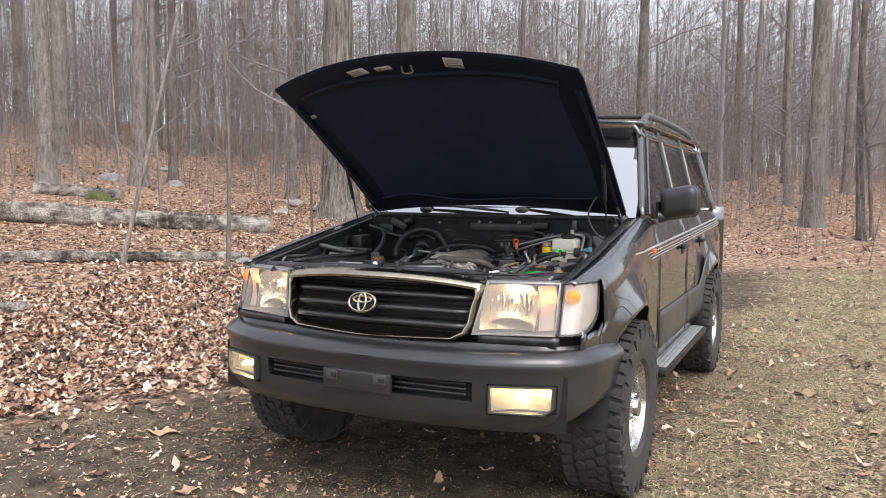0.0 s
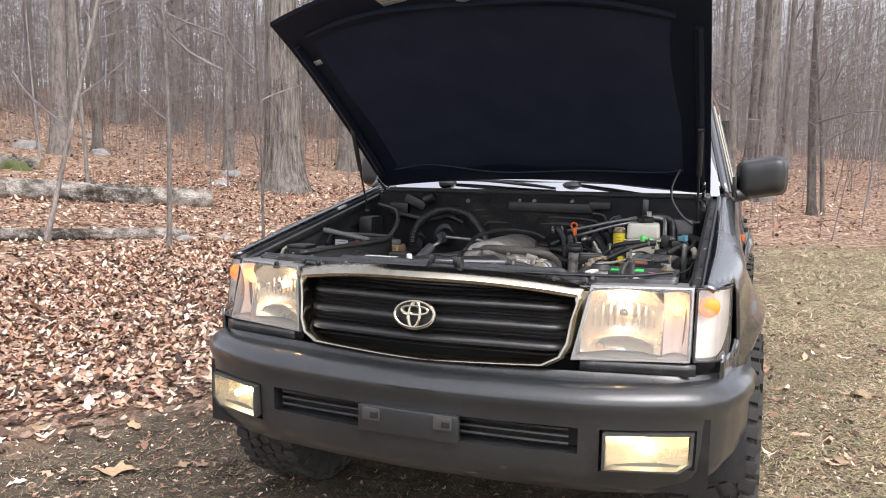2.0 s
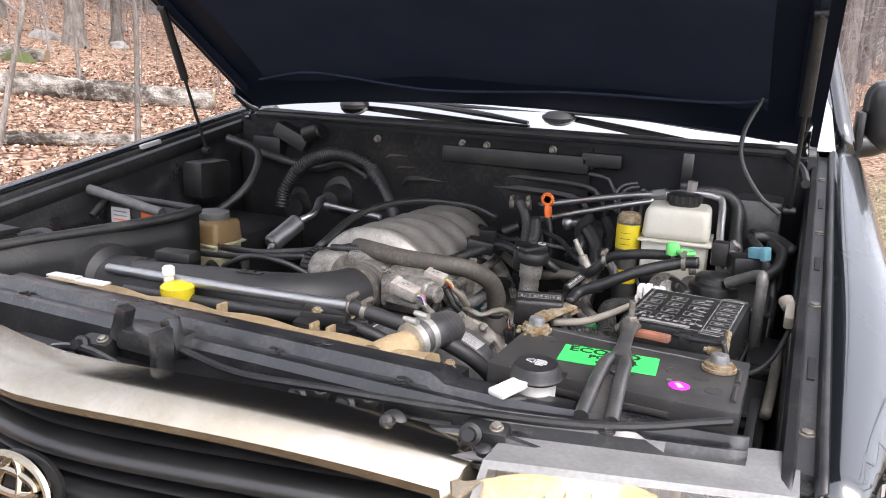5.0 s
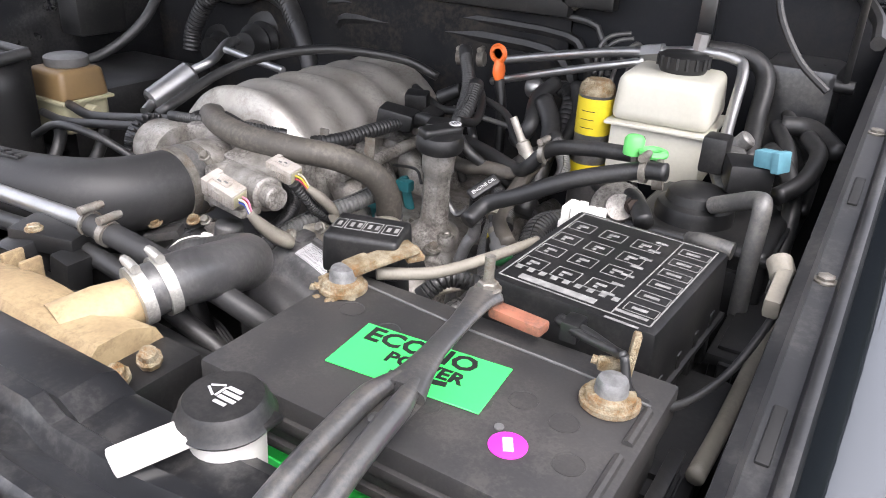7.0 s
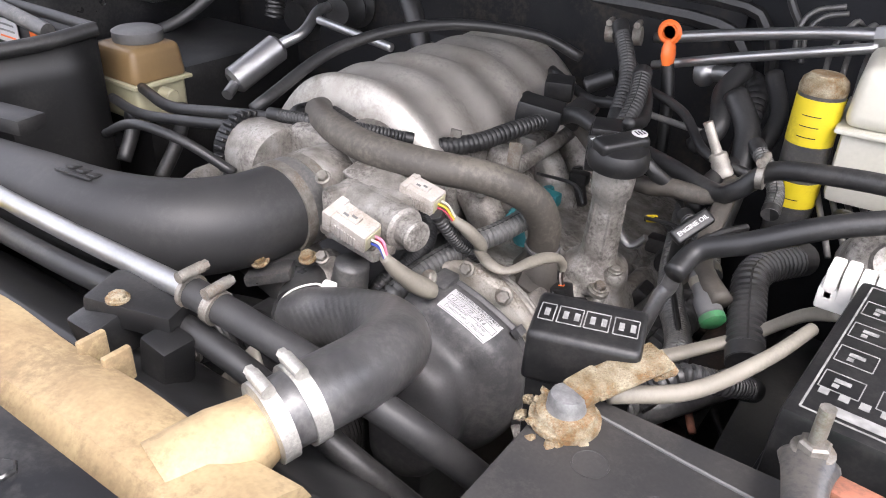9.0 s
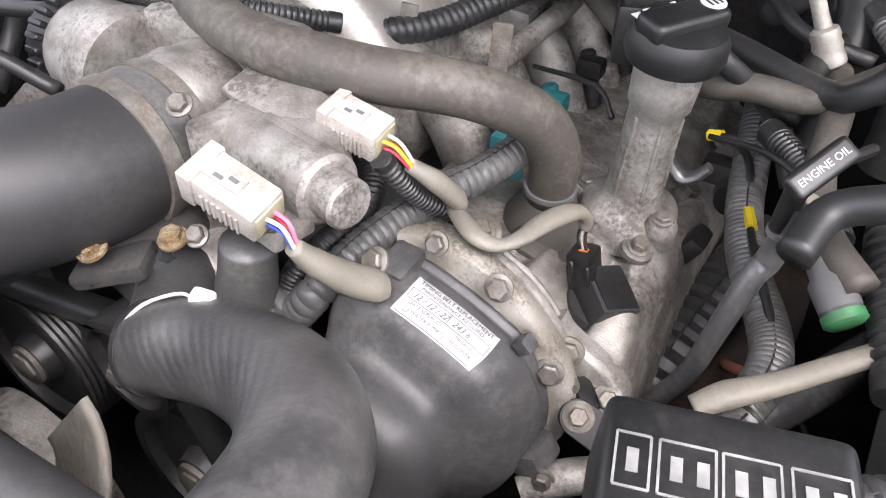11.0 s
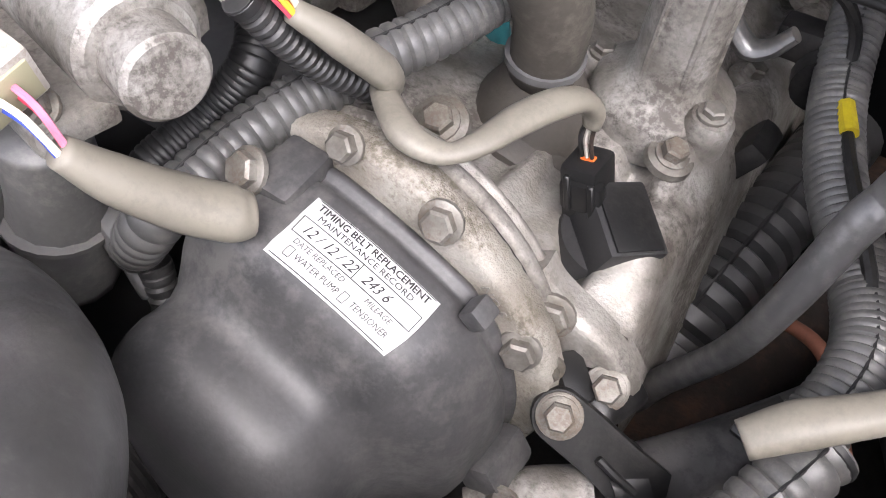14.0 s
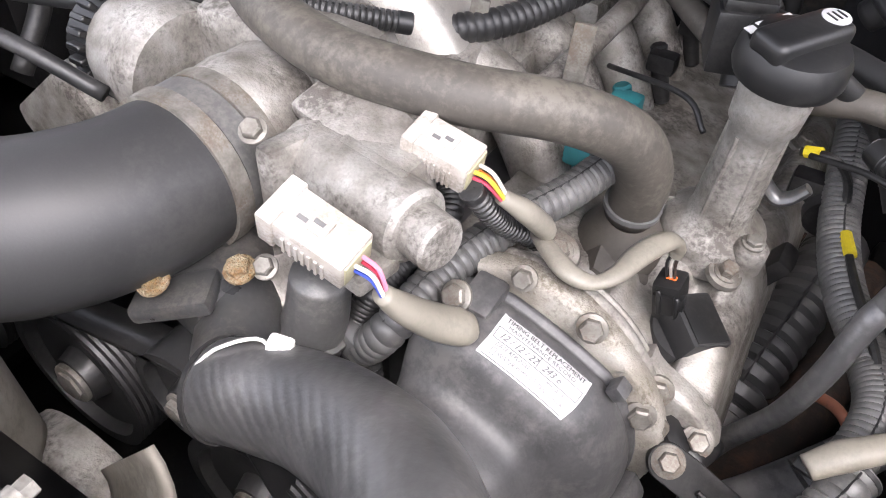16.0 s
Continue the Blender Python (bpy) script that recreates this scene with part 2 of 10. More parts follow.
ALU = mat("grimy cast aluminium", (0.37, 0.355, 0.33), (0.17, 0.155, 0.135), rough=0.47, rough2=0.68, metal=0.55, scale=42, fine=520, bump=0.5, dist=0.0009, detail=10, grime=0.85, specks=80.0, dirt=(0.05, 0.042, 0.034))
FLANGE = mat("stained rough cast flange", (0.36, 0.34, 0.305), (0.2, 0.18, 0.15), rough=0.55, rough2=0.75, metal=0.25, scale=40, fine=900, bump=0.7, dist=0.0012, detail=10, spec=0.3, grime=0.8, specks=120.0, dirt=(0.10, 0.085, 0.06))
ALU_LIGHT = mat("bead blasted manifold aluminium", (0.52, 0.5, 0.46), (0.34, 0.315, 0.275), rough=0.4, rough2=0.6, metal=0.75, scale=16, fine=1400, bump=0.2, dist=0.0005, detail=8, grime=0.45, specks=70.0, dirt=(0.13, 0.11, 0.085))
ALU_TUBE = mat("drawn aluminium pipe", (0.46, 0.46, 0.46), (0.36, 0.36, 0.36), rough=0.3, metal=0.9, scale=30, fine=300, bump=0.05, grain=0.1)
BLACK = mat("black moulded plastic", (0.006, 0.0062, 0.0066), (0.011, 0.011, 0.0113), rough=0.34, rough2=0.56, scale=14, fine=600, bump=0.12, dist=0.0005, grime=0.25, specks=80.0, dirt=(0.06, 0.056, 0.052))
BLACK_SOFT = mat("satin black cover plastic", (0.012, 0.0123, 0.013), (0.02, 0.02, 0.0203), rough=0.3, rough2=0.46, scale=12, fine=160, bump=0.08, dist=0.0008, coat=0.25)
BATT = mat("dusty black battery plastic", (0.019, 0.019, 0.0198), (0.034, 0.032, 0.0305), rough=0.5, rough2=0.7, scale=16, fine=420, bump=0.1, dist=0.0004, grime=0.28, specks=120.0, dirt=(0.085, 0.078, 0.07))
RUBBER = mat("black rubber hose", (0.0105, 0.0108, 0.0114), (0.019, 0.019, 0.0192), rough=0.34, rough2=0.55, scale=20, fine=240, bump=0.18, dist=0.0006, grime=0.3, specks=80.0, dirt=(0.07, 0.066, 0.062))
RUBBER_BROWN = mat("aged brown grey hose", (0.068, 0.06, 0.05), (0.048, 0.043, 0.037), rough=0.52, rough2=0.7, scale=26, fine=260, bump=0.25, dist=0.0008, detail=9, grime=0.5, specks=60.0, dirt=(0.15, 0.135, 0.11))
LOOM = mat("grey corrugated loom", (0.085, 0.0845, 0.083), (0.06, 0.0595, 0.058), rough=0.36, rough2=0.52, spec=0.7, scale=40, fine=300, bump=0.08, grime=0.5, specks=90.0, dirt=(0.17, 0.16, 0.145))
LOOM_BLACK = mat("black corrugated loom", (0.022, 0.022, 0.022), (0.04, 0.04, 0.04), rough=0.34, rough2=0.5, scale=40, fine=300, bump=0.05)
SLEEVE = mat("beige grey vinyl sleeve", (0.215, 0.198, 0.163), (0.17, 0.155, 0.127), rough=0.42, rough2=0.6, scale=30, fine=350, bump=0.1, dist=0.0005, grain=0.05, grime=0.35, specks=120.0, dirt=(0.1, 0.09, 0.075))
TYRE = mat("dusty tyre rubber", (0.026, 0.026, 0.025), (0.055, 0.051, 0.045), rough=0.75, scale=12, fine=250, bump=0.25, dist=0.001)
TAN = mat("yellowed nylon tank", (0.36, 0.275, 0.155), (0.22, 0.155, 0.085), rough=0.5, scale=18, fine=260, bump=0.15, dist=0.0006, grime=0.6, specks=50.0, dirt=(0.13, 0.09, 0.05))
WHITE = mat("white nylon", (0.72, 0.71, 0.68), (0.58, 0.56, 0.52), rough=0.45, scale=20, fine=300, bump=0.06, grain=0.05)
PLUG_WHITE = mat("dusty white connector", (0.42, 0.395, 0.365), (0.3, 0.27, 0.235), rough=0.5, scale=45, fine=500, bump=0.15, dist=0.0005, grain=0.1, grime=0.6, specks=200.0, dirt=(0.16, 0.13, 0.1))
MILK = mat("translucent fluid reservoir", (0.47, 0.46, 0.40), (0.41, 0.395, 0.33), rough=0.35, scale=9, fine=200, bump=0.05, grain=0.08, detail=6)
AMBER = mat("amber fluid reservoir", (0.2, 0.13, 0.06), (0.15, 0.1, 0.05), rough=0.35, scale=14, fine=200, bump=0.05, grain=0.05)
BEIGE = mat("beige reservoir base", (0.38, 0.36, 0.24), (0.3, 0.28, 0.18), rough=0.45, scale=14, fine=200, bump=0.05, grain=0.05)
GREEN = mat("bright green label", (0.03, 0.75, 0.12), (0.04, 0.62, 0.12), rough=0.4, scale=20, fine=300, bump=0.02, grain=0.05)
GREEN_CAP = mat("green rubber cap", (0.12, 0.55, 0.14), (0.09, 0.42, 0.1), rough=0.45, scale=30, fine=300, bump=0.05, grain=0.05)
GREEN_SEAL = mat("dark green seal", (0.03, 0.2, 0.07), (0.02, 0.14, 0.05), rough=0.5, scale=40, fine=300, bump=0.05, grain=0.1, grime=0.4)
TEAL = mat("blue green connector", (0.03, 0.2, 0.22), (0.02, 0.13, 0.15), rough=0.45, scale=30, fine=300, bump=0.05, grain=0.05)
PINK = mat("pink sticker", (0.85, 0.04, 0.55), (0.75, 0.03, 0.48), rough=0.4, bump=0, grain=0.05)
ORANGE = mat("orange plastic", (0.75, 0.16, 0.03), (0.62, 0.12, 0.02), rough=0.4, scale=40, bump=0.05, grain=0.05)
SALMON = mat("faded red terminal cover", (0.30, 0.115, 0.07), (0.2, 0.075, 0.045), rough=0.6, scale=60, bump=0.2, grime=0.5, specks=120.0)
YELLOW = mat("yellow label", (0.62, 0.5, 0.015), (0.5, 0.39, 0.015), rough=0.42, scale=30, bump=0.05, grain=0.1, grime=0.2)
PAPER = mat("white label", (0.47, 0.47, 0.475), (0.41, 0.41, 0.415), rough=0.4, scale=30, fine=400, bump=0.02, grain=0.05)
INK = mat("black print", (0.015, 0.015, 0.015), rough=0.5, bump=0)
GREYINK = mat("pale grey print", (0.25, 0.25, 0.24), (0.13, 0.13, 0.127), rough=0.6, scale=90, bump=0)
INTAKE = mat("satin black intake rubber", (0.020, 0.0202, 0.021), (0.03, 0.03, 0.0305), rough=0.42, rough2=0.52, scale=10, fine=700, bump=0.12, dist=0.0004, spec=0.35, grain=0.12, grime=0.12, specks=60.0, dirt=(0.10, 0.095, 0.09))
PAD = mat("black hood insulation felt", (0.0225, 0.0295, 0.054), (0.028, 0.036, 0.063), rough=0.95, scale=6, fine=500, bump=0.2, dist=0.001, spec=0.12)
HOODIN = mat("black hood frame paint", (0.0065, 0.0105, 0.0225), (0.009, 0.0135, 0.027), rough=0.5, rough2=0.65, scale=6, fine=300, bump=0.03, grain=0.1, spec=0.2)
# silver with the bulbs' warm glow put into its colour
REFLECT = mat("glow tinted lamp reflector", (0.80, 0.74, 0.63), (0.6, 0.53, 0.42), rough=0.16, rough2=0.36, metal=0.88, scale=14, fine=90, bump=0.4, dist=0.003, grain=0.08)
BEZEL = mat("silvery lamp frame", (0.3, 0.3, 0.295), (0.22, 0.22, 0.215), rough=0.25, rough2=0.4, metal=0.4, scale=14, fine=200, bump=0.03)
FROST = mat("pale lamp bowl", (0.76, 0.725, 0.7), (0.62, 0.58, 0.55), rough=0.3, rough2=0.5, metal=0.1, scale=14, fine=160, bump=0.3, dist=0.002, grain=0.1)
AMBER_LENS = glow("lit amber turn lamp", (0.95, 0.25, 0.03), 0.4)
GLASS = pane("window glass", (0.35, 0.38, 0.36), gloss=0.12, rough=0.01)
SHIELD = pane("windshield glass", (0.5, 0.55, 0.52), gloss=0.4, rough=0.02)
LENS = pane("ribbed lamp lens", (0.99, 0.98, 0.95), gloss=0.04, rough=0.12, ribs=22.0, body=0.075, body_col=(0.92, 0.87, 0.8))
LENS_FOG = pane("fog lamp lens", (1.0, 0.97, 0.85), gloss=0.05, rough=0.15, ribs=30.0, body=0.22, body_col=(0.85, 0.82, 0.7))
BULB = glow("lit bulb", (1.0, 0.68, 0.34), 24.0)
BULB_FOG = glow("lit fog bulb", (1.0, 0.82, 0.46), 110.0)
BULB_AMBER = glow("lit marker bulb", (1.0, 0.36, 0.05), 7.0)
RAIL = mat("grey roof rail", (0.12, 0.12, 0.12), (0.09, 0.09, 0.09), rough=0.45, scale=10, bump=0.03)
STEP = mat("ribbed aluminium step", (0.6, 0.62, 0.61), (0.5, 0.52, 0.51), rough=0.35, metal=0.7, scale=10, bump=0.05)
BARK = mat("grey brown bark", (0.255, 0.228, 0.205), (0.118, 0.103, 0.092), rough=0.9, scale=13, fine=60, bump=1.0, dist=0.03, stretch=(1, 1, 0.24), obj=0.3, spec=0.2, grain=0.6, grime=0.45, specks=6.0, dirt=(0.3, 0.285, 0.265))
BARK_OAK = mat("deeply furrowed oak bark", (0.28, 0.25, 0.222), (0.055, 0.046, 0.04), rough=0.9, scale=17, fine=60, bump=1.0, dist=0.05, stretch=(1, 1, 0.075), obj=0.1, spec=0.2, grain=0.9, grime=0.3, specks=3.5, dirt=(0.31, 0.295, 0.27))
BARK_PALE = mat("pale grey bark", (0.29, 0.26, 0.252), (0.2, 0.18, 0.179), rough=0.9, scale=6, fine=40, bump=0.5, dist=0.012, stretch=(1, 1, 0.280), obj=0.2, spec=0.2, grain=0.5)
TWIG = mat("grey twigs", (0.27, 0.24, 0.243), (0.2, 0.175, 0.178), rough=0.9, scale=3, fine=20, bump=0.2, obj=0.2, spec=0.2)
LOG = mat("weathered fallen log", (0.47, 0.435, 0.385), (0.085, 0.072, 0.06), rough=0.9, scale=4.5, fine=34, bump=1.0, dist=0.06, stretch=(0.6, 1, 1), spec=0.2, grain=0.75, grime=0.9, specks=5.0, dirt=(0.045, 0.036, 0.03))
CUT = mat("cut log end", (0.36, 0.27, 0.18), (0.25, 0.18, 0.11), rough=0.85, scale=14, fine=90, bump=0.4)
LEAF = palette(mat("dry oak leaves", (0.2, 0.12, 0.07), rough=0.6, scale=60, fine=300, bump=0.3, island=0.35, spec=0.35),
               [(0.46, 0.305, 0.22), (0.35, 0.2, 0.135), (0.62, 0.475, 0.37), (0.12, 0.07, 0.05), (0.42, 0.25, 0.165), (0.72, 0.59, 0.48), (0.045, 0.028, 0.022), (0.5, 0.325, 0.225), (0.27, 0.145, 0.095)])
LEAF_PALE = mat("pale tan fallen leaf", (0.46, 0.33, 0.2), (0.37, 0.25, 0.15), rough=0.6, scale=40, fine=200, bump=0.3, obj=0.2)
STRAW = palette(mat("dry winter grass", (0.3, 0.24, 0.139), rough=0.7, scale=60, fine=200, bump=0, island=0.3, spec=0.3),
                [(0.52, 0.415, 0.275), (0.36, 0.27, 0.165), (0.70, 0.59, 0.42), (0.24, 0.17, 0.105), (0.22, 0.25, 0.105), (0.48, 0.375, 0.24), (0.12, 0.088, 0.055), (0.58, 0.47, 0.32), (0.3, 0.3, 0.15)])
SOIL = litter("packed dirt with litter")
PAINT.node_tree.nodes["Principled BSDF"].inputs["Coat IOR"].default_value = 2.3
THIN = palette(mat("dull thin grass and debris", (0.2, 0.17, 0.11), rough=0.8, scale=60, fine=200, bump=0, island=0.25, spec=0.2),
               [(0.34, 0.28, 0.2), (0.2, 0.175, 0.11), (0.43, 0.35, 0.25), (0.1, 0.085, 0.06), (0.18, 0.19, 0.095), (0.27, 0.19, 0.13)])
STONE = mat("grey field stone", (0.33, 0.32, 0.3), (0.22, 0.21, 0.2), rough=0.85, scale=6, fine=60, bump=0.5, dist=0.01)
MOSS = mat("moss", (0.1, 0.12, 0.04), (0.07, 0.08, 0.03), rough=0.95, scale=20, fine=120, bump=0.6, dist=0.01)


# ---- mesh helpers ----
def B():
    return bmesh.new()


def thing(name, at, label, category, group="", kind=""):
    e = new(name)
    e.empty_display_size = 0.05
    e.location = at
    bpy.context.view_layer.update()
    return tagged(e, label, category, group, kind)


def mesh_of(name, bm, sharp=38):
    bmesh.ops.recalc_face_normals(bm, faces=bm.faces)
    me = bpy.data.meshes.new(name)
    bm.to_mesh(me)
    bm.free()
    me.shade_smooth()
    if sharp:
        me.set_sharp_from_angle(angle=radians(sharp))
    return me


def place(name, me, material, parent, label="", m=None):
    if material and not me.materials:
        me.materials.append(material)
    ob = new(name, me)
    if m is not None:
        ob.matrix_world = m
    if parent:
        ob.parent = parent
        ob.matrix_parent_inverse = PARENTED(parent).inverted()
    return tagged(ob, label)


def PARENTED(ob):
    """The world pose of a thing or part, worked out without a scene update."""
    own = ob.matrix_basis.copy()
    return PARENTED(ob.parent) @ ob.matrix_parent_inverse @ own if ob.parent else own


def part(name, bm, material, parent, label="", sharp=38):
    return place(name, mesh_of(name, bm, sharp), material, parent, label)


def add(bm, verts, faces):
    vs = [bm.verts.new(v) for v in verts]
    for f in faces:
        try:
            bm.faces.new([vs[k] for k in f])
        except ValueError:
            pass
    return vs


def turn_to(axis, up=(0, 0, 1)):
    z = Vector(axis).normalized()
    x = Vector(up).cross(z)
    if x.length < 1e-4:
        x = Vector((1, 0, 0)).cross(z) if abs(z.x) < 0.9 else Vector((0, 1, 0)).cross(z)
    x.normalize()
    y = z.cross(x)
    return Matrix((x, y, z)).transposed()


def box(bm, c, s, r=(0, 0, 0), bev=0.003, seg=2, taper=1.0, m=None):
    """A bevelled block of size s round c; taper narrows its top."""
    t = bmesh.new()
    bmesh.ops.create_cube(t, size=1.0)
    for v in t.verts:
        k = taper if v.co.z > 0 else 1.0
        v.co = Vector((v.co.x * s[0] * k, v.co.y * s[1] * k, v.co.z * s[2]))
    if bev:
        bmesh.ops.bevel(t, geom=t.edges[:] + t.verts[:], offset=min(bev, min(s) * 0.45), segments=seg, profile=0.6, affect="EDGES")
    mm = (Matrix.Translation(c) @ Euler([radians(a) for a in r]).to_matrix().to_4x4()) if m is None else m @ Matrix.Translation(c)
    t.transform(mm)
    me = bpy.data.meshes.new("t")
    t.to_mesh(me)
    t.free()
    bm.from_mesh(me)
    bpy.data.meshes.remove(me)


def lathe(bm, at, axis, prof, seg=24, up=(0, 0, 1), squash=(1, 1)):
    """A turned form: prof gives distances along the axis and radii."""
    mm, at = turn_to(axis, up), Vector(at)
    rings = []
    for d, r in prof:
        rings.append([bm.verts.new(at + mm @ Vector((r * squash[0] * math.cos(2 * math.pi * k / seg), r * squash[1] * math.sin(2 * math.pi * k / seg), d))) for k in range(seg)])
    for a, b in zip(rings, rings[1:]):
        for k in range(seg):
            bm.faces.new((a[k], a[(k + 1) % seg], b[(k + 1) % seg], b[k]))
    for ring in (rings[0], rings[-1]):
        bm.faces.new(ring)


def rod(bm, a, b, r, r2=None, seg=14, bev=0.0):
    a, b = Vector(a), Vector(b)
    ln, r2 = (b - a).length, r if r2 is None else r2
    bev = min(bev, ln * 0.4, r * 0.6)
    prof = [(0, r - bev), (bev, r), (ln - bev, r2), (ln, r2 - bev)] if bev else [(0, r), (ln, r2)]
    lathe(bm, a, b - a, prof, seg)


def bolt(bm, at, axis, r=0.006, h=0.006, washer=True):
    if washer:
        lathe(bm, at, axis, [(0, r * 1.32), (r * 0.3, r * 1.32), (r * 0.36, r * 1.24)], 16)
    lathe(bm, at, axis, [(0, r), (h * 0.85, r), (h, r * 0.82)], 6)


def curve_pts(pts, steps=5):
    p = [Vector(q) for q in pts]
    if len(p) < 3:
        return p
    p = [2 * p[0] - p[1]] + p + [2 * p[-1] - p[-2]]
    out = []
    for k in range(1, len(p) - 2):
        a, b, c, d = p[k - 1 : k + 3]
        for j in range(steps):
            t = j / steps
            out.append(0.5 * ((2 * b) + (c - a) * t + (2 * a - 5 * b + 4 * c - d) * t * t + (3 * b - a - 3 * c + d) * t ** 3))
    out.append(p[-2])
    return out


def tube(bm, pts, r, seg=12, steps=6, ribs=None, cap=True, flat=1.0):
    """A bent pipe through pts; r is one radius or one for each point; ribs = (pitch, depth) makes it corrugated."""
    line = curve_pts(pts, steps)
    if isinstance(r, (list, tuple)):
        rad = np.interp(np.linspace(0, len(r) - 1, len(line)), range(len(r)), r)
    else:
        rad = np.full(len(line), float(r))
    if ribs:
        pitch, depth = ribs
        dense, drad = [], []
        for (a, b), (ra, rb) in zip(zip(line, line[1:]), zip(rad, rad[1:])):
            n = max(1, int((b - a).length / (pitch / 4)))
            for j in range(n):
                dense.append(a.lerp(b, j / n))
                drad.append(ra + (rb - ra) * j / n)
        line, rad = dense + [line[-1]], drad + [rad[-1]]
        wave = (0, -0.04, -0.12, -1)
        rad = [q + depth * wave[k % 4] for k, q in enumerate(rad)]
    rad = [float(q) for q in rad]
    x = None
    rings = []
    for k, p in enumerate(line):
        d = (line[min(k + 1, len(line) - 1)] - line[max(k - 1, 0)]).normalized()
        if x is None:
            x = turn_to(d).col[0]
        x = (x - d * x.dot(d)).normalized()
        y = d.cross(x)
        rings.append([bm.verts.new(p + rad[k] * (math.cos(2 * math.pi * j / seg) * x + flat * math.sin(2 * math.pi * j / seg) * y)) for j in range(seg)])
    for a, b in zip(rings, rings[1:]):
        for j in range(seg):
            bm.faces.new((a[j], a[(j + 1) % seg], b[(j + 1) % seg], b[j]))
    if cap:
        bm.faces.new(rings[0])
        bm.faces.new(rings[-1])


def clamp(bm, at, axis, r, w=0.012):
    """A worm-drive hose clamp: band and screw housing."""
    lathe(bm, Vector(at) - Vector(axis).normalized() * w / 2, axis, [(0, r), (0, r + 0.0018), (w, r + 0.0018), (w, r)], 28)
    mm = turn_to(axis)
    c = Vector(at) + mm @ Vector((0, r + 0.005, 0))
    rod(bm, c - mm @ Vector((0.011, 0, 0)), c + mm @ Vector((0.011, 0, 0)), 0.0048, seg=10)
    rod(bm, c + mm @ Vector((0.011, 0, 0)), c + mm @ Vector((0.016, 0, 0)), 0.0042, seg=6)


def sheet(bm, us, vs, fn, skip=None, wall=None):
    """A grid surface; faces for which skip(u, v) holds are open, with edges drawn in by the vector wall."""
    g = [[bm.verts.new(fn(u, v)) for v in vs] for u in us]
    open_ = set()
    for a in range(len(us) - 1):
        for b in range(len(vs) - 1):
            if skip and skip((us[a] + us[a + 1]) / 2, (vs[b] + vs[b + 1]) / 2):
                open_.add((a, b))
            else:
                bm.faces.new((g[a][b], g[a + 1][b], g[a + 1][b + 1], g[a][b + 1]))
    if wall is not None:
        deep = {}

        def low(a, b):
            if (a, b) not in deep:
                deep[a, b] = bm.verts.new(g[a][b].co + Vector(wall))
            return deep[a, b]

        for a, b in open_:
            for (i, j), (k, l), nb in (((a, b), (a + 1, b), (a, b - 1)), ((a + 1, b), (a + 1, b + 1), (a + 1, b)), ((a + 1, b + 1), (a, b + 1), (a, b + 1)), ((a, b + 1), (a, b), (a - 1, b))):
                if nb not in open_:
                    bm.faces.new((g[i][j], g[k][l], low(k, l), low(i, j)))
    return g


def solid(ob, t, offset=-1.0):
    s = ob.modifiers.new("thickness", "SOLIDIFY")
    s.thickness, s.offset = t, offset
    return ob


def span(a, b, n):
    return [a + (b - a) * k / n for k in range(n + 1)]


def mirror_x(bm):
    """Turns the form over to the other side."""
    for v in bm.verts:
        v.co.x = -v.co.x
    return bm


def words(name, text, size, m, material, parent, label="", bold=0.0):
    """Lettering in the built-in font, as a mesh."""
    cu = bpy.data.curves.new(name, "FONT")
    cu.body, cu.size, cu.align_x, cu.align_y, cu.extrude = text, size, "CENTER", "CENTER", 0.0002
    cu.offset = bold
    cu.resolution_u = 2
    tmp = bpy.data.objects.new("t", cu)
    scene.collection.objects.link(tmp)
    dep = bpy.context.evaluated_depsgraph_get()
    me = bpy.data.meshes.new_from_object(tmp.evaluated_get(dep))
    bpy.data.objects.remove(tmp)
    me.materials.clear()
    me.transform(m)
    me.name = name
    return place(name, me, material, parent, label)


# ---- the truck: outer body ----
def yf(x, z):
    """The nose's face: a soft V in plan that leans back towards the top."""
    return 0.012 + 0.26 * (math.sqrt(x * x + 0.0144) - 0.12) + (0.06 + 0.30 * min(1, abs(x) / 0.8)) * (z - 0.96)


truck = thing("truck", (0, 2.2, 0), "dark green black four-wheel-drive truck with raised hood on grass", "truck")
AXLE_F, AXLE_R, HUB_Z, TYRE_R = 0.85, 3.70, 0.41, 0.415


def arch(y):
    """The lower edge of the body side, cut round the wheels."""
    z = 0.50
    for c, r in ((AXLE_F, 0.475), (AXLE_R, 0.47)):
        if abs(y - c) < r:
            z = max(z, HUB_Z + 0.02 + math.sqrt(r * r - (y - c) ** 2))
    return z


def side_x(y, z):
    x = 0.945 - 0.9 * max(0, z - 1.02) ** 2 - 0.35 * max(0, 0.62 - z) ** 2
    if y < 0.75:
        x -= 0.16 * (0.75 - y) ** 2
    if y > 4.3:
        x -= 0.14 * (y - 4.3) ** 2
    near = min(abs(math.hypot(y - c, z - HUB_Z) - 0.5) for c in (AXLE_F, AXLE_R))
    if z < 0.98:
        x += 0.014 * max(0, 1 - near / 0.09)
    for c in (AXLE_F, AXLE_R):
        u, w = abs(y - c) / 0.58, max(0.0, min(1.0, (1.13 - z) / 0.27))
        if u < 1:
            x += 0.08 * (1 - u * u) ** 3 * w * w * (3 - 2 * w)
    return x


def crest(y):
    return 1.075 + 0.187 * (y - 0.25) if y < 1.5 else 1.309


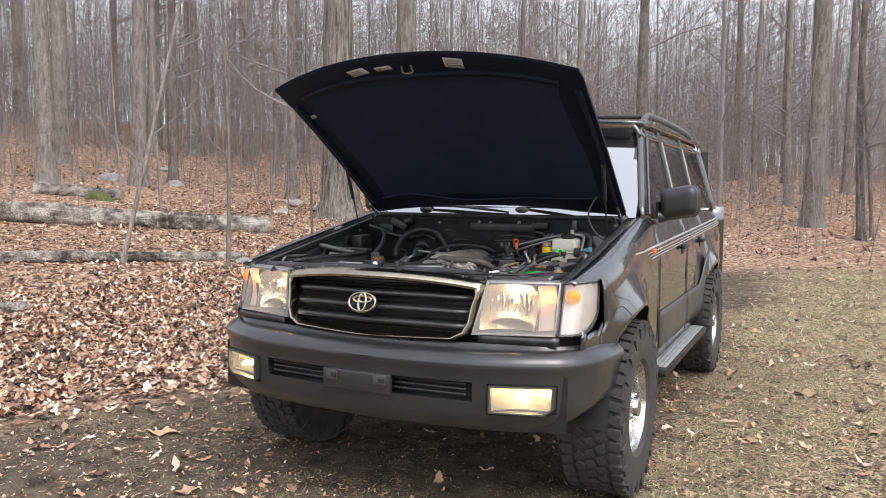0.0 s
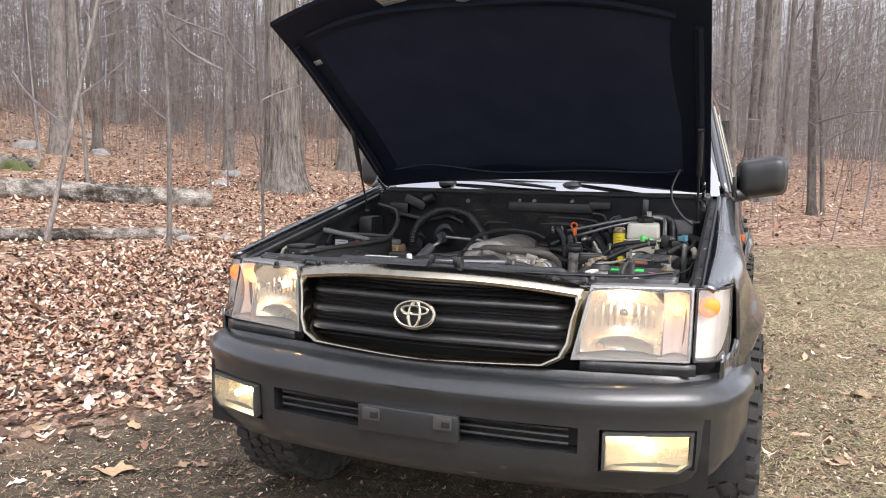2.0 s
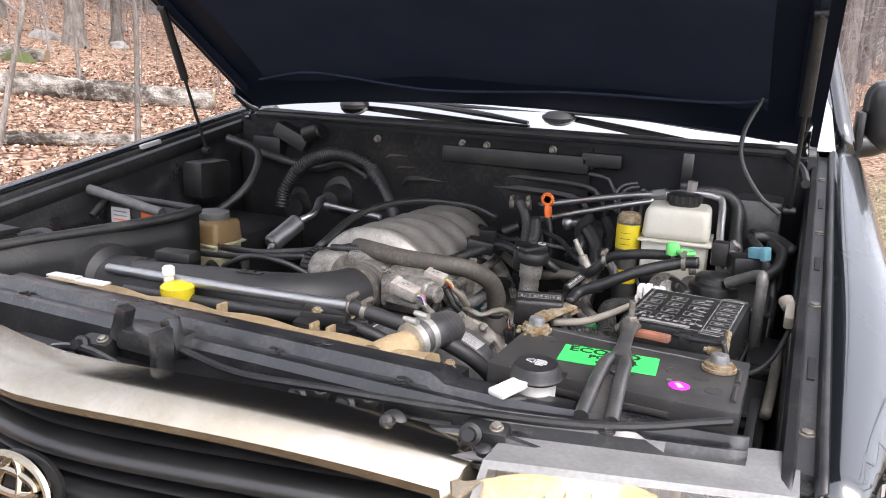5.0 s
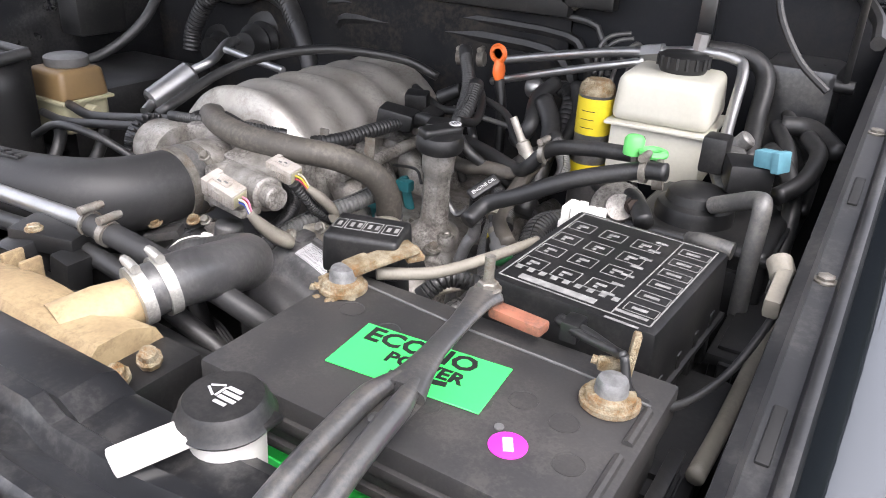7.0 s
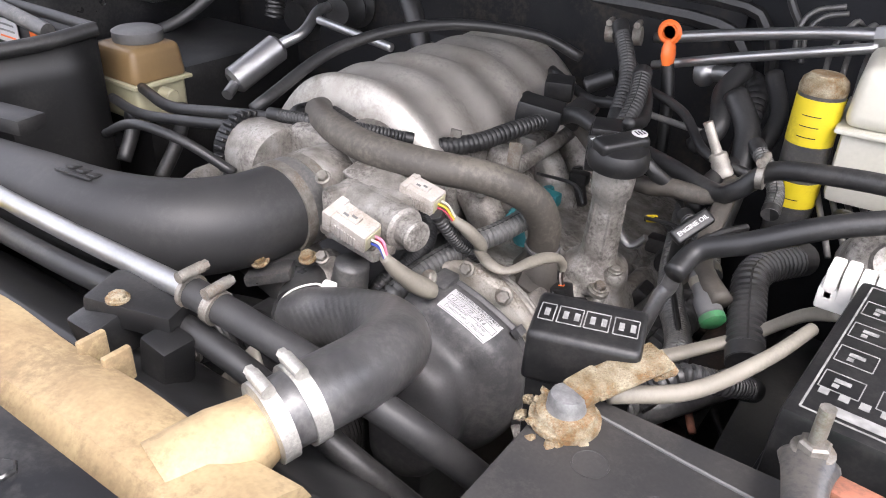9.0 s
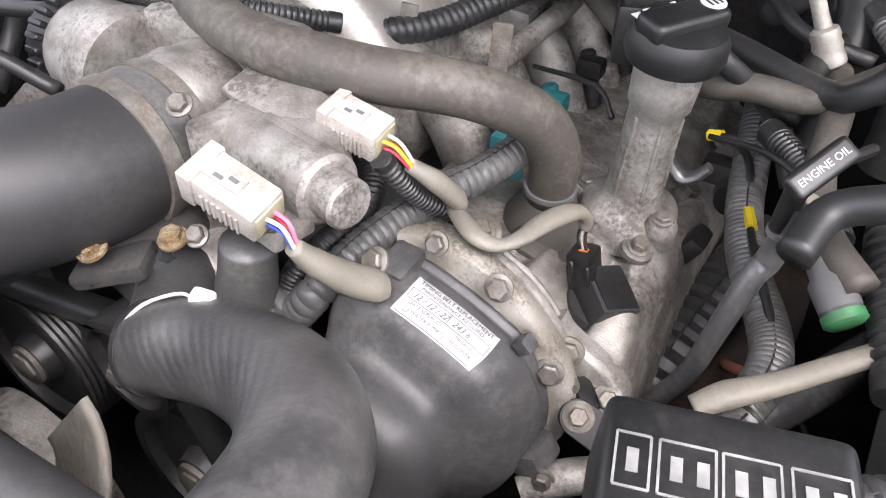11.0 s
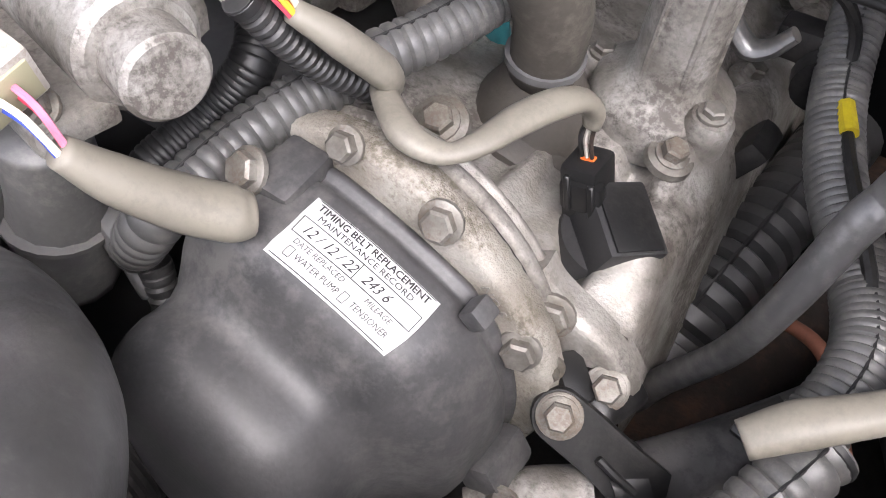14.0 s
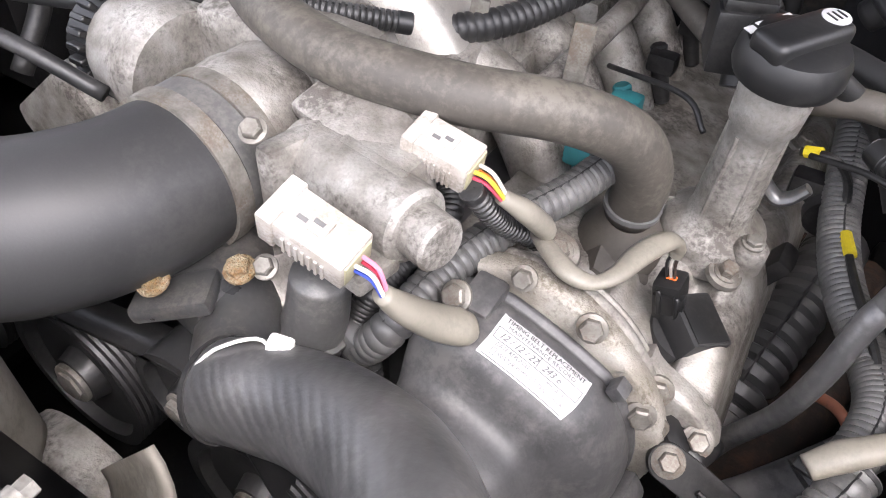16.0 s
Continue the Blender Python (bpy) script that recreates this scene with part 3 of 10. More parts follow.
def fender(sign):
    def at(y, s):
        zb, zt = arch(y), crest(y)
        zk = zt - 0.12
        if s < 0.62:
            z = zb + (zk - zb) * s / 0.62
            return (sign * side_x(y, z), y, z)
        a = (s - 0.62) / 0.38 * math.pi / 2
        x0 = side_x(y, zk)
        f = math.cos(a) ** 0.75
        return (sign * (0.834 + (x0 - 0.834) * f), y, zk + 0.12 * math.sin(a) ** 0.9)

    bm = B()
    ys = [0.24, 0.28, 0.33, 0.38, 0.43, 0.455] + span(0.48, 1.64, 26)
    sheet(bm, ys, span(0, 1, 26), at, lambda y, s: y < 0.455 and 0.855 < at(y, s)[2] < 1.062 or (y < 0.5 and at(y, s)[2] < 0.76))
    solid(part("fender", bm, PAINT, truck), 0.012, -1.0 * sign)


for sg in (1, -1):
    fender(sg)


def lower_panel(name, y0, y1, sign, z_top=1.305):
    def at(y, s):
        zb = arch(y)
        z = zb + (z_top - zb) * s
        return (sign * side_x(y, z), y, z)

    bm = B()
    sheet(bm, span(y0, y1, 18), span(0, 1, 18), at)
    ob = part(name, bm, PAINT, truck)
    solid(ob, 0.02, -1.0 * sign)
    if name != "quarter_panel":
        bm = B()
        sheet(bm, span(y0 + 0.01, y1 - 0.01, 10), span(0, 1, 6), lambda y, s: (sign * (side_x(y, 0.58 + 0.2 * s) + 0.012), y, max(0.55, arch(y) + 0.02) + 0.21 * s))
        solid(part("cladding", bm, CLAD, ob, "grey lower door cladding"), 0.01, -1.0 * sign)
        bm = B()
        yh = y1 - 0.17
        box(bm, (sign * (side_x(yh, 1.09) + 0.02), yh, 1.09), (0.022, 0.15, 0.03), bev=0.008)
        part("door_handle", bm, BLACK, ob)
        bm = B()
        lathe(bm, (sign * (side_x(yh, 1.07) + 0.001), yh, 1.08), (sign, 0, 0), [(0, 0.05), (0.003, 0.05), (0.004, 0.045)], 18, squash=(1, 0.8))
        part("handle_recess", bm, BLACK, ob)
    return ob


for sg in (1, -1):
    d1 = lower_panel("front_door", 1.65, 2.62, sg)
    d2 = lower_panel("rear_door", 2.63, 3.42, sg)
    q = lower_panel("quarter_panel", 3.43, 4.86, sg)
    # pinstripes that sweep along the flank, merged at the fender
    for k, z0 in enumerate((1.155, 1.135, 1.118, 1.103)):
        bm = B()
        sheet(bm, span(1.28 + 0.05 * k, 4.75, 40), (0, 1), lambda y, s: (sg * (side_x(y, z0 + 0.028 * (y - 2.2)) + 0.003), y, z0 + 0.028 * (y - 2.2) + s * (0.013 if k == 0 else 0.006)))
        part("pinstripe", bm, PAPER, truck, "silver white side stripe")
    bm = B()
    sheet(bm, span(0.5, 1.28, 16), (0, 1), lambda y, s: (sg * (side_x(y, 1.155 - 0.026 + 0.0 * s) + 0.004 - 0.02 * max(0, 0.7 - y)), y, 1.129 - 0.28 * max(0, 1.0 - y) ** 1.6 + s * 0.008))
    part("pinstripe", bm, PAPER, truck, "silver white side stripe")
    bm = B()
    box(bm, (sg * (side_x(1.47, 1.11) + 0.006), 1.5, 1.118), (0.014, 0.05, 0.028), bev=0.006)
    part("side_marker", bm, ORANGE, truck, "amber side marker lamp")


# greenhouse: pillars, glass and roof
def cabin_x(y, z):
    return 0.885 - 0.27 * (z - 1.305)


def a_line(z):
    return 1.50 + (z - 1.305) * 1.03


def tail_line(z):
    return 4.84 - (z - 1.305) * 0.35


for sg in (1, -1):
    bm = B()
    zs = span(1.30, 1.86, 8)
    sheet(bm, span(0, 1, 3), zs, lambda u, z: (sg * (cabin_x(0, z) - 0.006), a_line(z) + u * 0.13, z))
    solid(part("a_pillar", bm, PAINT, truck), 0.03, -1.0 * sg)
    edges = (0.13, 1.08, 1.93, 3.02)

    def yy(z, k):
        return a_line(z) + 0.13 if k == 0 else (1.5 + edges[k] + (z - 1.305) * (0.12 if k < 3 else -0.2))

    for k, nm in enumerate(("front", "rear", "cargo")):
        bm = B()
        sheet(bm, span(0, 1, 6), span(1.315, 1.79, 6), lambda u, z: (sg * (cabin_x(0, z) - 0.012), yy(z, k) + 0.015 + u * (yy(z, k + 1) - yy(z, k) - 0.07), z))
        part("side_window", bm, GLASS, truck, "dark tinted side window")
        bm = B()
        sheet(bm, span(0, 1, 2), zs, lambda u, z: (sg * (cabin_x(0, z) - 0.004), yy(z, k + 1) - 0.06 + u * 0.075, z))
        solid(part("door_pillar", bm, BLACK if k < 2 else PAINT, truck), 0.03, -1.0 * sg)
        bm = B()
        tube(bm, [(sg * (cabin_x(0, z) - 0.002), yy(z, k) + 0.015, z) for z in span(1.315, 1.79, 4)], 0.006, 6, 2)
        part("window_trim", bm, CHROME if k else RAIL, truck)
    bm = B()
    sheet(bm, span(4.5, 4.84, 3), zs, lambda y, z: (sg * (cabin_x(0, z) - 0.004 - 0.3 * max(0, y - 4.6) ** 2), min(y, tail_line(z)), z))
    solid(part("rear_pillar", bm, PAINT, truck), 0.03, -1.0 * sg)
    bm = B()
    sheet(bm, span(1.50 + 0.49, 4.70, 20), span(0, 1, 4), lambda y, s: (sg * (cabin_x(0, 1.79 + 0.08 * s) - 0.004 - 0.03 * s * s), y, 1.79 + 0.08 * s))
    solid(part("roof_edge", bm, PAINT, truck), 0.02, -1.0 * sg)
    bm = B()
    tube(bm, [(sg * 0.70, 2.25, 1.865), (sg * 0.70, 2.33, 1.93), (sg * 0.70, 2.5, 1.955), (sg * 0.69, 3.2, 1.965), (sg * 0.68, 4.2, 1.95), (sg * 0.68, 4.42, 1.87)], 0.022, 10, 5)
    box(bm, (sg * 0.70, 2.3, 1.89), (0.05, 0.16, 0.05), bev=0.015)
    box(bm, (sg * 0.68, 4.4, 1.88), (0.05, 0.14, 0.05), bev=0.015)
    part("roof_rail", bm, RAIL, truck, "grey roof rack rail")
bm = B()
sheet(bm, span(-1, 1, 12), span(2.06, 4.74, 16), lambda u, y: (u * 0.735, y, 1.875 + 0.035 * (1 - u * u) - 0.03 * max(0, 2.4 - y) ** 1.0 - 0.05 * max(0, y - 4.3)))
solid(part("roof", bm, PAINT, truck), 0.02, 1)
bm = B()
tube(bm, [(-0.69, 2.52, 1.955), (0, 2.5, 1.972), (0.69, 2.52, 1.955)], 0.014, 8, 5)
part("rack_bar", bm, BLACK, truck)
bm = B()
sheet(bm, span(-1, 1, 14), span(0, 1, 8), lambda u, s: (u * (0.84 - 0.11 * s), 1.425 + 0.735 * s + 0.05 * u * u * (1 - 0.4 * s) + 0.03 * math.sin(math.pi * s), 1.302 + 0.558 * s))
part("windshield", bm, SHIELD, truck, "windshield reflecting the pale sky and trees")
bm = B()
sheet(bm, span(-1, 1, 6), span(0, 1, 4), lambda u, s: (u * 0.8, 4.82 - 0.2 * s, 1.32 + 0.5 * s))
part("rear_window", bm, GLASS, truck)
bm = B()
sheet(bm, span(-1, 1, 6), span(0, 1, 6), lambda u, s: (u * 0.93, 4.86 + 0.03 * (1 - u * u), 0.55 + 0.77 * s))
solid(part("tailgate", bm, PAINT, truck), 0.03, 1)
bm = B()
box(bm, (0, 4.86, 0.62), (1.86, 0.18, 0.22), bev=0.05)
part("rear_bumper", bm, LOWER, truck)
# cabin inside
bm = B()
box(bm, (0, 3.2, 0.55), (1.75, 3.2, 0.05))
box(bm, (0, 1.72, 1.22), (1.6, 0.42, 0.2), bev=0.05)
part("dashboard", bm, BLACK, truck)
for sx in (-0.42, 0.42):
    bm = B()
    box(bm, (sx, 2.55, 0.92), (0.52, 0.52, 0.18), bev=0.06)
    box(bm, (sx, 2.85, 1.22), (0.5, 0.16, 0.62), r=(-14, 0, 0), bev=0.06)
    box(bm, (sx, 2.94, 1.6), (0.26, 0.1, 0.17), r=(-10, 0, 0), bev=0.04)
    part("front_seat", bm, CLAD, truck)
bm = B()
lathe(bm, (0.42, 2.12, 1.2), (0, -0.9, 0.45), [(-0.012, 0.185), (0, 0.197), (0.012, 0.185), (0, 0.173), (-0.012, 0.185)], 28)
part("steering_wheel", bm, BLACK, truck)


# chrome surround and slats of the grille
def ring_pts(top, side_t, side_b, bot, bow, cut, n=16):
    """Half outline of the grille mouth, mirrored to a closed loop."""
    right = [(side_t * k / n, top - bow * (k / n) ** 2) for k in range(n + 1)]
    right += [(side_t + 0.004, top - bow - 0.02), (side_t - (side_t - side_b) * 0.35, top - bow - 0.07), (side_b + 0.008, bot + cut + 0.01), (side_b - 0.012, bot + cut * 0.45), (side_b - cut * 1.1, bot)]
    right += [((side_b - cut * 1.1) * (1 - k / 8), bot - 0.006 * (k / 8)) for k in range(1, 9)]
    left = [(-x, z) for x, z in right[1:-1]][::-1]
    return right + left


outer = ring_pts(1.102, 0.505, 0.474, 0.818, 0.040, 0.06)
inner = ring_pts(1.061, 0.470, 0.446, 0.832, 0.036, 0.055)
bm = B()
loops = []
for k_in, dy in ((0.0, 0.06), (0.0, 0.028), (0.12, 0.010), (0.35, -0.006), (0.62, -0.013), (0.85, -0.010), (1.0, 0.0), (1.0, 0.05)):
    pts = [(a[0] * (1 - k_in) + b[0] * k_in, a[1] * (1 - k_in) + b[1] * k_in) for a, b in zip(outer, inner)]
    loops.append([bm.verts.new((x, yf(x, z) + dy, z)) for x, z in pts])
for a, b in zip(loops, loops[1:]):
    for k in range(len(a)):
        bm.faces.new((a[k], a[(k + 1) % len(a)], b[(k + 1) % len(a)], b[k]))
grille = part("grille", bm, CHROME, truck, "chrome grille surround with dark horizontal slats")
for z, big in ((0.846, 0), (0.868, 1), (0.897, 0), (0.927, 1), (0.957, 0), (0.987, 1), (1.013, 0), (1.032, 0)):
    wide = 0.452 if z < 1.02 else 0.36
    bm = B()
    pr = [(0.013, 0.04), (0.015, 0.014), (0.011, 0.001), (0.003, -0.007), (-0.006, -0.005), (-0.0105, 0.006), (-0.009, 0.04)] if big else [(0.0035, 0.03), (0.0035, 0.013), (0.0, 0.008), (-0.0035, 0.013), (-0.0035, 0.03)]
    us = span(-1, 1, 30)
    rings = [[bm.verts.new((u * wide, yf(u * wide, z) + 0.024 + 0.03 * max(0, abs(u) - 0.92) / 0.08 + dy, z + 0.012 * (1 - u * u) + dz)) for dz, dy in pr] for u in us]
    for a, b in zip(rings, rings[1:]):
        for j in range(len(pr)):
            bm.faces.new((a[j], a[(j + 1) % len(pr)], b[(j + 1) % len(pr)], b[j]))
    part("slat", bm, BLACK_SOFT, grille, "", 70)
bm = B()
sheet(bm, span(-0.5, 0.5, 20), (0.78, 1.07), lambda x, z: (x, yf(x, z) + 0.075, z))
solid(part("radiator_screen", bm, INK, truck), 0.01)
# badge: three plain ellipses in chrome
bm = B()
for cx, cz, rx, rz in ((0, 0.962, 0.066, 0.040), (0, 0.974, 0.045, 0.012), (0, 0.962, 0.019, 0.038)):
    pts = [(cx + rx * math.cos(a), -0.012 + 0.30 * (cz + rz * math.sin(a) - 0.962), cz + rz * math.sin(a)) for a in span(0, 2 * math.pi, 32)]
    tube(bm, pts, 0.0055, 8, 1, cap=False)
part("badge", bm, CHROME, grille, "chrome oval badge")
bm = B()
lathe(bm, (0, 0.012, 0.962), (0, -1, 0.3), [(0, 0.064), (0.006, 0.064), (0.008, 0.058)], 28, squash=(1, 0.6))
part("badge_plate", bm, BLACK, grille)


# head lamps
def lamp(sign):
    def face(x, z):
        return (sign * x, yf(x, z) - 0.004, z)

    head = B()
    x_in = lambda z: 0.478 + (z - 0.85) * 0.20
    # dark bezel ring
    ring = [(x_in(0.848) - 0.004, 0.846), (0.812, 0.853), (0.812, 1.066), (x_in(1.066) - 0.004, 1.068)]
    ins = [(x_in(0.855) + 0.004, 0.855), (0.807, 0.859), (0.807, 1.060), (x_in(1.060) + 0.004, 1.060)]
    loops = []
    for pts, dy in ((ring, 0.10), (ring, 0.0), (ins, -0.002), (ins, 0.10)):
        loops.append([head.verts.new((sign * x, yf(x, z) + dy, z)) for x, z in pts])
    for a, b in zip(loops, loops[1:]):
        for k in range(4):
            head.faces.new((a[k], a[(k + 1) % 4], b[(k + 1) % 4], b[k]))
    lampo = part("headlight", head, BEZEL, truck, "lit headlight with ribbed clear lens")
    bm = B()
    sheet(bm, span(0, 1, 14), span(0.853, 1.062, 8), lambda u, z: face(x_in(z) + 0.004 + u * (0.808 - x_in(z) - 0.004), z))
    ob = part("lens", bm, LENS, lampo, "clear ribbed lens")
    ob.visible_shadow = False
    # main reflector bowl, side lamp bowl, and their bulbs
    cx, cz = 0.612, 0.957
    bm = B()
    y0 = yf(cx, cz)
    us, vs = span(-1, 1, 16), span(-1, 1, 12)
    sheet(bm, us, vs, lambda u, v: (sign * (cx + 0.118 * u), y0 + 0.10 - 0.068 * min(1.3, u * u + 0.6 * v * v) + 0.26 * 0.118 * u, cz + 0.094 * v))
    part("reflector", bm, REFLECT, lampo, "faceted silver reflector tinted warm for bulb glow")
    bm = B()
    lathe(bm, (sign * 0.615, y0 + 0.095, 0.985), (0, -1, 0), [(0, 0.012), (0.02, 0.013), (0.045, 0.012), (0.05, 0.006)], 14)
    part("bulb", bm, BULB, lampo, "lit halogen bulb")
    bm = B()
    lathe(bm, (sign * 0.615, y0 + 0.035, 0.985), (0, -1, 0.1), [(0, 0.013), (0.004, 0.014), (0.014, 0.008), (0.017, 0.002)], 16)
    part("bulb_shield", bm, CHROME, lampo)
    bm = B()
    sheet(bm, span(-1, 1, 8), span(-1, 1, 10), lambda u, v: (sign * (0.765 + 0.036 * u), yf(0.765, cz) + 0.085 - 0.05 * u * u - 0.03 * v * v + 0.26 * 0.036 * u, cz + 0.094 * v))
    part("side_reflector", bm, FROST, lampo)
    bm = B()
    lathe(bm, (sign * 0.765, yf(0.765, 0.995) + 0.055, 0.995), (0, -1, 0), [(0, 0.012), (0.012, 0.017), (0.028, 0.014), (0.034, 0.004)], 14)
    part("marker_bulb", bm, BULB_AMBER, lampo, "amber marker bulb")
    # low-beam hood, divider and fluting of the reflector
    bm = B()
    sheet(bm, span(0, math.pi, 18), (0, 1), lambda a, s: (sign * (cx + 0.10 * math.cos(a)), y0 + 0.085 - 0.06 * s + 0.26 * 0.1 * math.cos(a), 0.866 + 0.05 * math.sin(a)))
    solid(part("low_beam_hood", bm, REFLECT, lampo), 0.003)
    bm = B()
    sheet(bm, (0.864, 1.052), (0, 1), lambda z, s: (sign * 0.727, yf(0.727, z) + 0.012 + 0.08 * s, z))
    solid(part("lamp_divider", bm, REFLECT, lampo), 0.004)
    for k in range(9):
        bm = B()
        x = 0.522 + 0.022 * k
        rod(bm, (sign * x, y0 + 0.045 + 0.26 * (x - cx) + 0.04 * (1 - ((x - cx) / 0.118) ** 2), 0.935), (sign * x, y0 + 0.050 + 0.26 * (x - cx) + 0.04 * (1 - ((x - cx) / 0.118) ** 2), 1.045), 0.006, seg=10)
        part("reflector_flute", bm, REFLECT, lampo)
    bm = B()
    sheet(bm, span(0.48, 0.81, 4), span(0.85, 1.06, 3), lambda x, z: (sign * x, yf(x, z) + 0.112, z))
    part("lamp_back", bm, BEZEL, lampo)
    # corner lamp that wraps round the fender
    path = [(0.822, 0.0), (0.866, 0.018), (0.898, 0.055), (0.914, 0.11), (0.919, 0.17), (0.917, 0.225)]

    def wrap(u, z):
        k = min(int(u * 5), 4)
        (xa, ya), (xb, yb) = path[k], path[k + 1]
        f = u * 5 - k
        lean = 0.30 * (z - 0.96)
        return (sign * (xa + (xb - xa) * f - 0.012 * abs(z - 0.96) * u), 0.206 + lean * (1 - 0.6 * u) + (ya + (yb - ya) * f), z - 0.0 * u)

    bm = B()
    zs = span(0.853, 1.062, 8)

    def cz2(u, s):
        lo, hi = 0.853 + 0.075 * max(0, u - 0.35) ** 2 / 0.42, 1.063 - 0.03 * max(0, u - 0.7) ** 2 / 0.09
        return wrap(u, lo + (hi - lo) * s)

    sheet(bm, span(0, 1, 15), span(0, 1, 8), cz2)
    cl = part("corner_lamp", bm, LENS, truck, "clear corner lamp with amber bulb")
    cl.visible_shadow = False
    bm = B()
    for s in (0, 1):
        tube(bm, [cz2(u, s) for u in span(0, 1, 15)], 0.0035, 6, 1)
    tube(bm, [cz2(1, s) for s in span(0, 1, 6)], 0.0035, 6, 1)
    tube(bm, [cz2(0, s) for s in span(0, 1, 6)], 0.0035, 6, 1)
    part("lamp_gasket", bm, BLACK, cl)
    bm = B()
    sheet(bm, span(0, 1, 10), span(0, 1, 6), lambda u, s: Vector(cz2(u, s)) + Vector((-sign * (0.006 + 0.014 * math.sin(math.pi * u)), 0.05 * (1 - u) ** 0.7, 0)))
    part("corner_reflector", bm, FROST, cl)
    bm = B()
    lathe(bm, (sign * 0.852, 0.262, 1.008), (sign * 0.4, -1, 0), [(0, 0.03), (0.016, 0.032), (0.026, 0.023), (0.03, 0.006)], 18)
    part("corner_bulb", bm, AMBER_LENS, cl, "amber turn bulb")


for sg in (1, -1):
    lamp(sg)
# strip of body under the lamps and beside the grille
bm = B()
sheet(bm, span(-0.9, 0.9, 30), (0.74, 0.78, 0.8105), lambda x, z: (x, yf(x, z) + 0.012 + 0.25 * max(0, abs(x) - 0.8) * 3 + 0.3 * (0.818 - z), z))
solid(part("lower_valance", bm, PAINT_IN, truck), 0.01)
for sg in (1, -1):
    bm = B()
    sheet(bm, span(0.50, 0.83, 10), (0.812, 0.83, 0.847), lambda x, z: (sg * x, yf(x, z) + 0.004 + 0.28 * (0.847 - z), z))
    solid(part("lamp_filler", bm, PAINT_IN, truck), 0.006)
bm = B()
sheet(bm, span(-0.83, 0.83, 30), (0, 0.5, 1), lambda x, s: (x, yf(x, 1.07) + 0.012 + 0.05 * s, 1.062 + 0.004 * s))
solid(part("nose_top", bm, PAINT_IN, truck), 0.006)


# front bumper with its openings
def bumper_at(u, v):
    """u along the plan from the middle to both ends, v down the face."""
    plan = [(0, -0.052), (0.3, -0.036), (0.52, -0.008), (0.58, 0.004), (0.70, 0.04), (0.845, 0.105), (0.912, 0.17), (0.957, 0.27), (0.983, 0.38), (0.993, 0.54)]
    a = abs(u) * 9
    k = min(int(a), 8)
    f = a - k
    x, y = plan[k][0] + (plan[k + 1][0] - plan[k][0]) * f, plan[k][1] + (plan[k + 1][1] - plan[k][1]) * f
    dx, dy = plan[k + 1][0] - plan[k][0], plan[k + 1][1] - plan[k][1]
    ln = math.hypot(dx, dy)
    nx, ny = dy / ln, -dx / ln
    end = max(0, abs(u) - 0.62) / 0.38
    prof = [(-0.11, 0.795), (-0.055, 0.800), (-0.018, 0.792), (0.006, 0.770), (0.016, 0.745), (0.010, 0.720), (0.002, 0.700), (0.0, 0.668), (-0.001, 0.640), (-0.002, 0.600), (-0.004, 0.588), (-0.006, 0.540), (-0.018, 0.500), (-0.045, 0.462), (-0.11, 0.445)]
    n, z = prof[v]
    z = z - 0.012 * end ** 1.5 * (1 if v < 4 else 0.4) - 0.012 * (1 - abs(u)) * (v < 4)
    if v > 8:
        z += (0.02, 0.028, 0.06, 0.105, 0.15, 0.17)[v - 9] * (max(0, abs(u) - 0.48) / 0.52) ** 1.35
    s = -1 if u < 0 else 1
    return (s * (x + nx * n), y + ny * n, z)


def bumper_open(u, v):
    slot = abs(u) < 2 / 9 and 7 < v < 10
    fog = 3 / 9 < abs(u) < 5 / 9 and 7 < v < 11
    return slot or fog


us = sorted({s * k / 27 for k in range(28) for s in (1, -1)})
bm = B()
sheet(bm, us, list(range(15)), bumper_at, bumper_open, (0, 0.06, 0))
bumper = part("front_bumper", bm, LOWER, truck, "grey green painted front bumper", 50)
bm = B()
sheet(bm, span(-0.88, 0.88, 12), (0.47, 0.7), lambda x, z: (x, 0.03 + 0.12 * x * x, z))
part("bumper_core", bm, BLACK, bumper)
for z in (0.612, 0.634, 0.655):
    bm = B()
    tube(bm, [(x, 0.0 - 0.02 + 0.1 * x * x, z) for x in span(-0.49, 0.49, 12)], 0.006, 6, 1)
    part("intake_bar", bm, BLACK, bumper)
bm = B()
box(bm, (0, -0.055, 0.628), (0.34, 0.02, 0.085), bev=0.006)
holder = part("plate_holder", bm, LOWER, bumper, "empty grey plate holder")
for x in (-0.12, 0.12):
    bm = B()
    box(bm, (x, -0.067, 0.645), (0.06, 0.012, 0.04), bev=0.003)
    part("clip_block", bm, CLAD, holder)
    bm = B()
    box(bm, (x + 0.012, -0.0745, 0.645), (0.026, 0.006, 0.018), bev=0.001)
    part("clip_hole", bm, INK, holder)
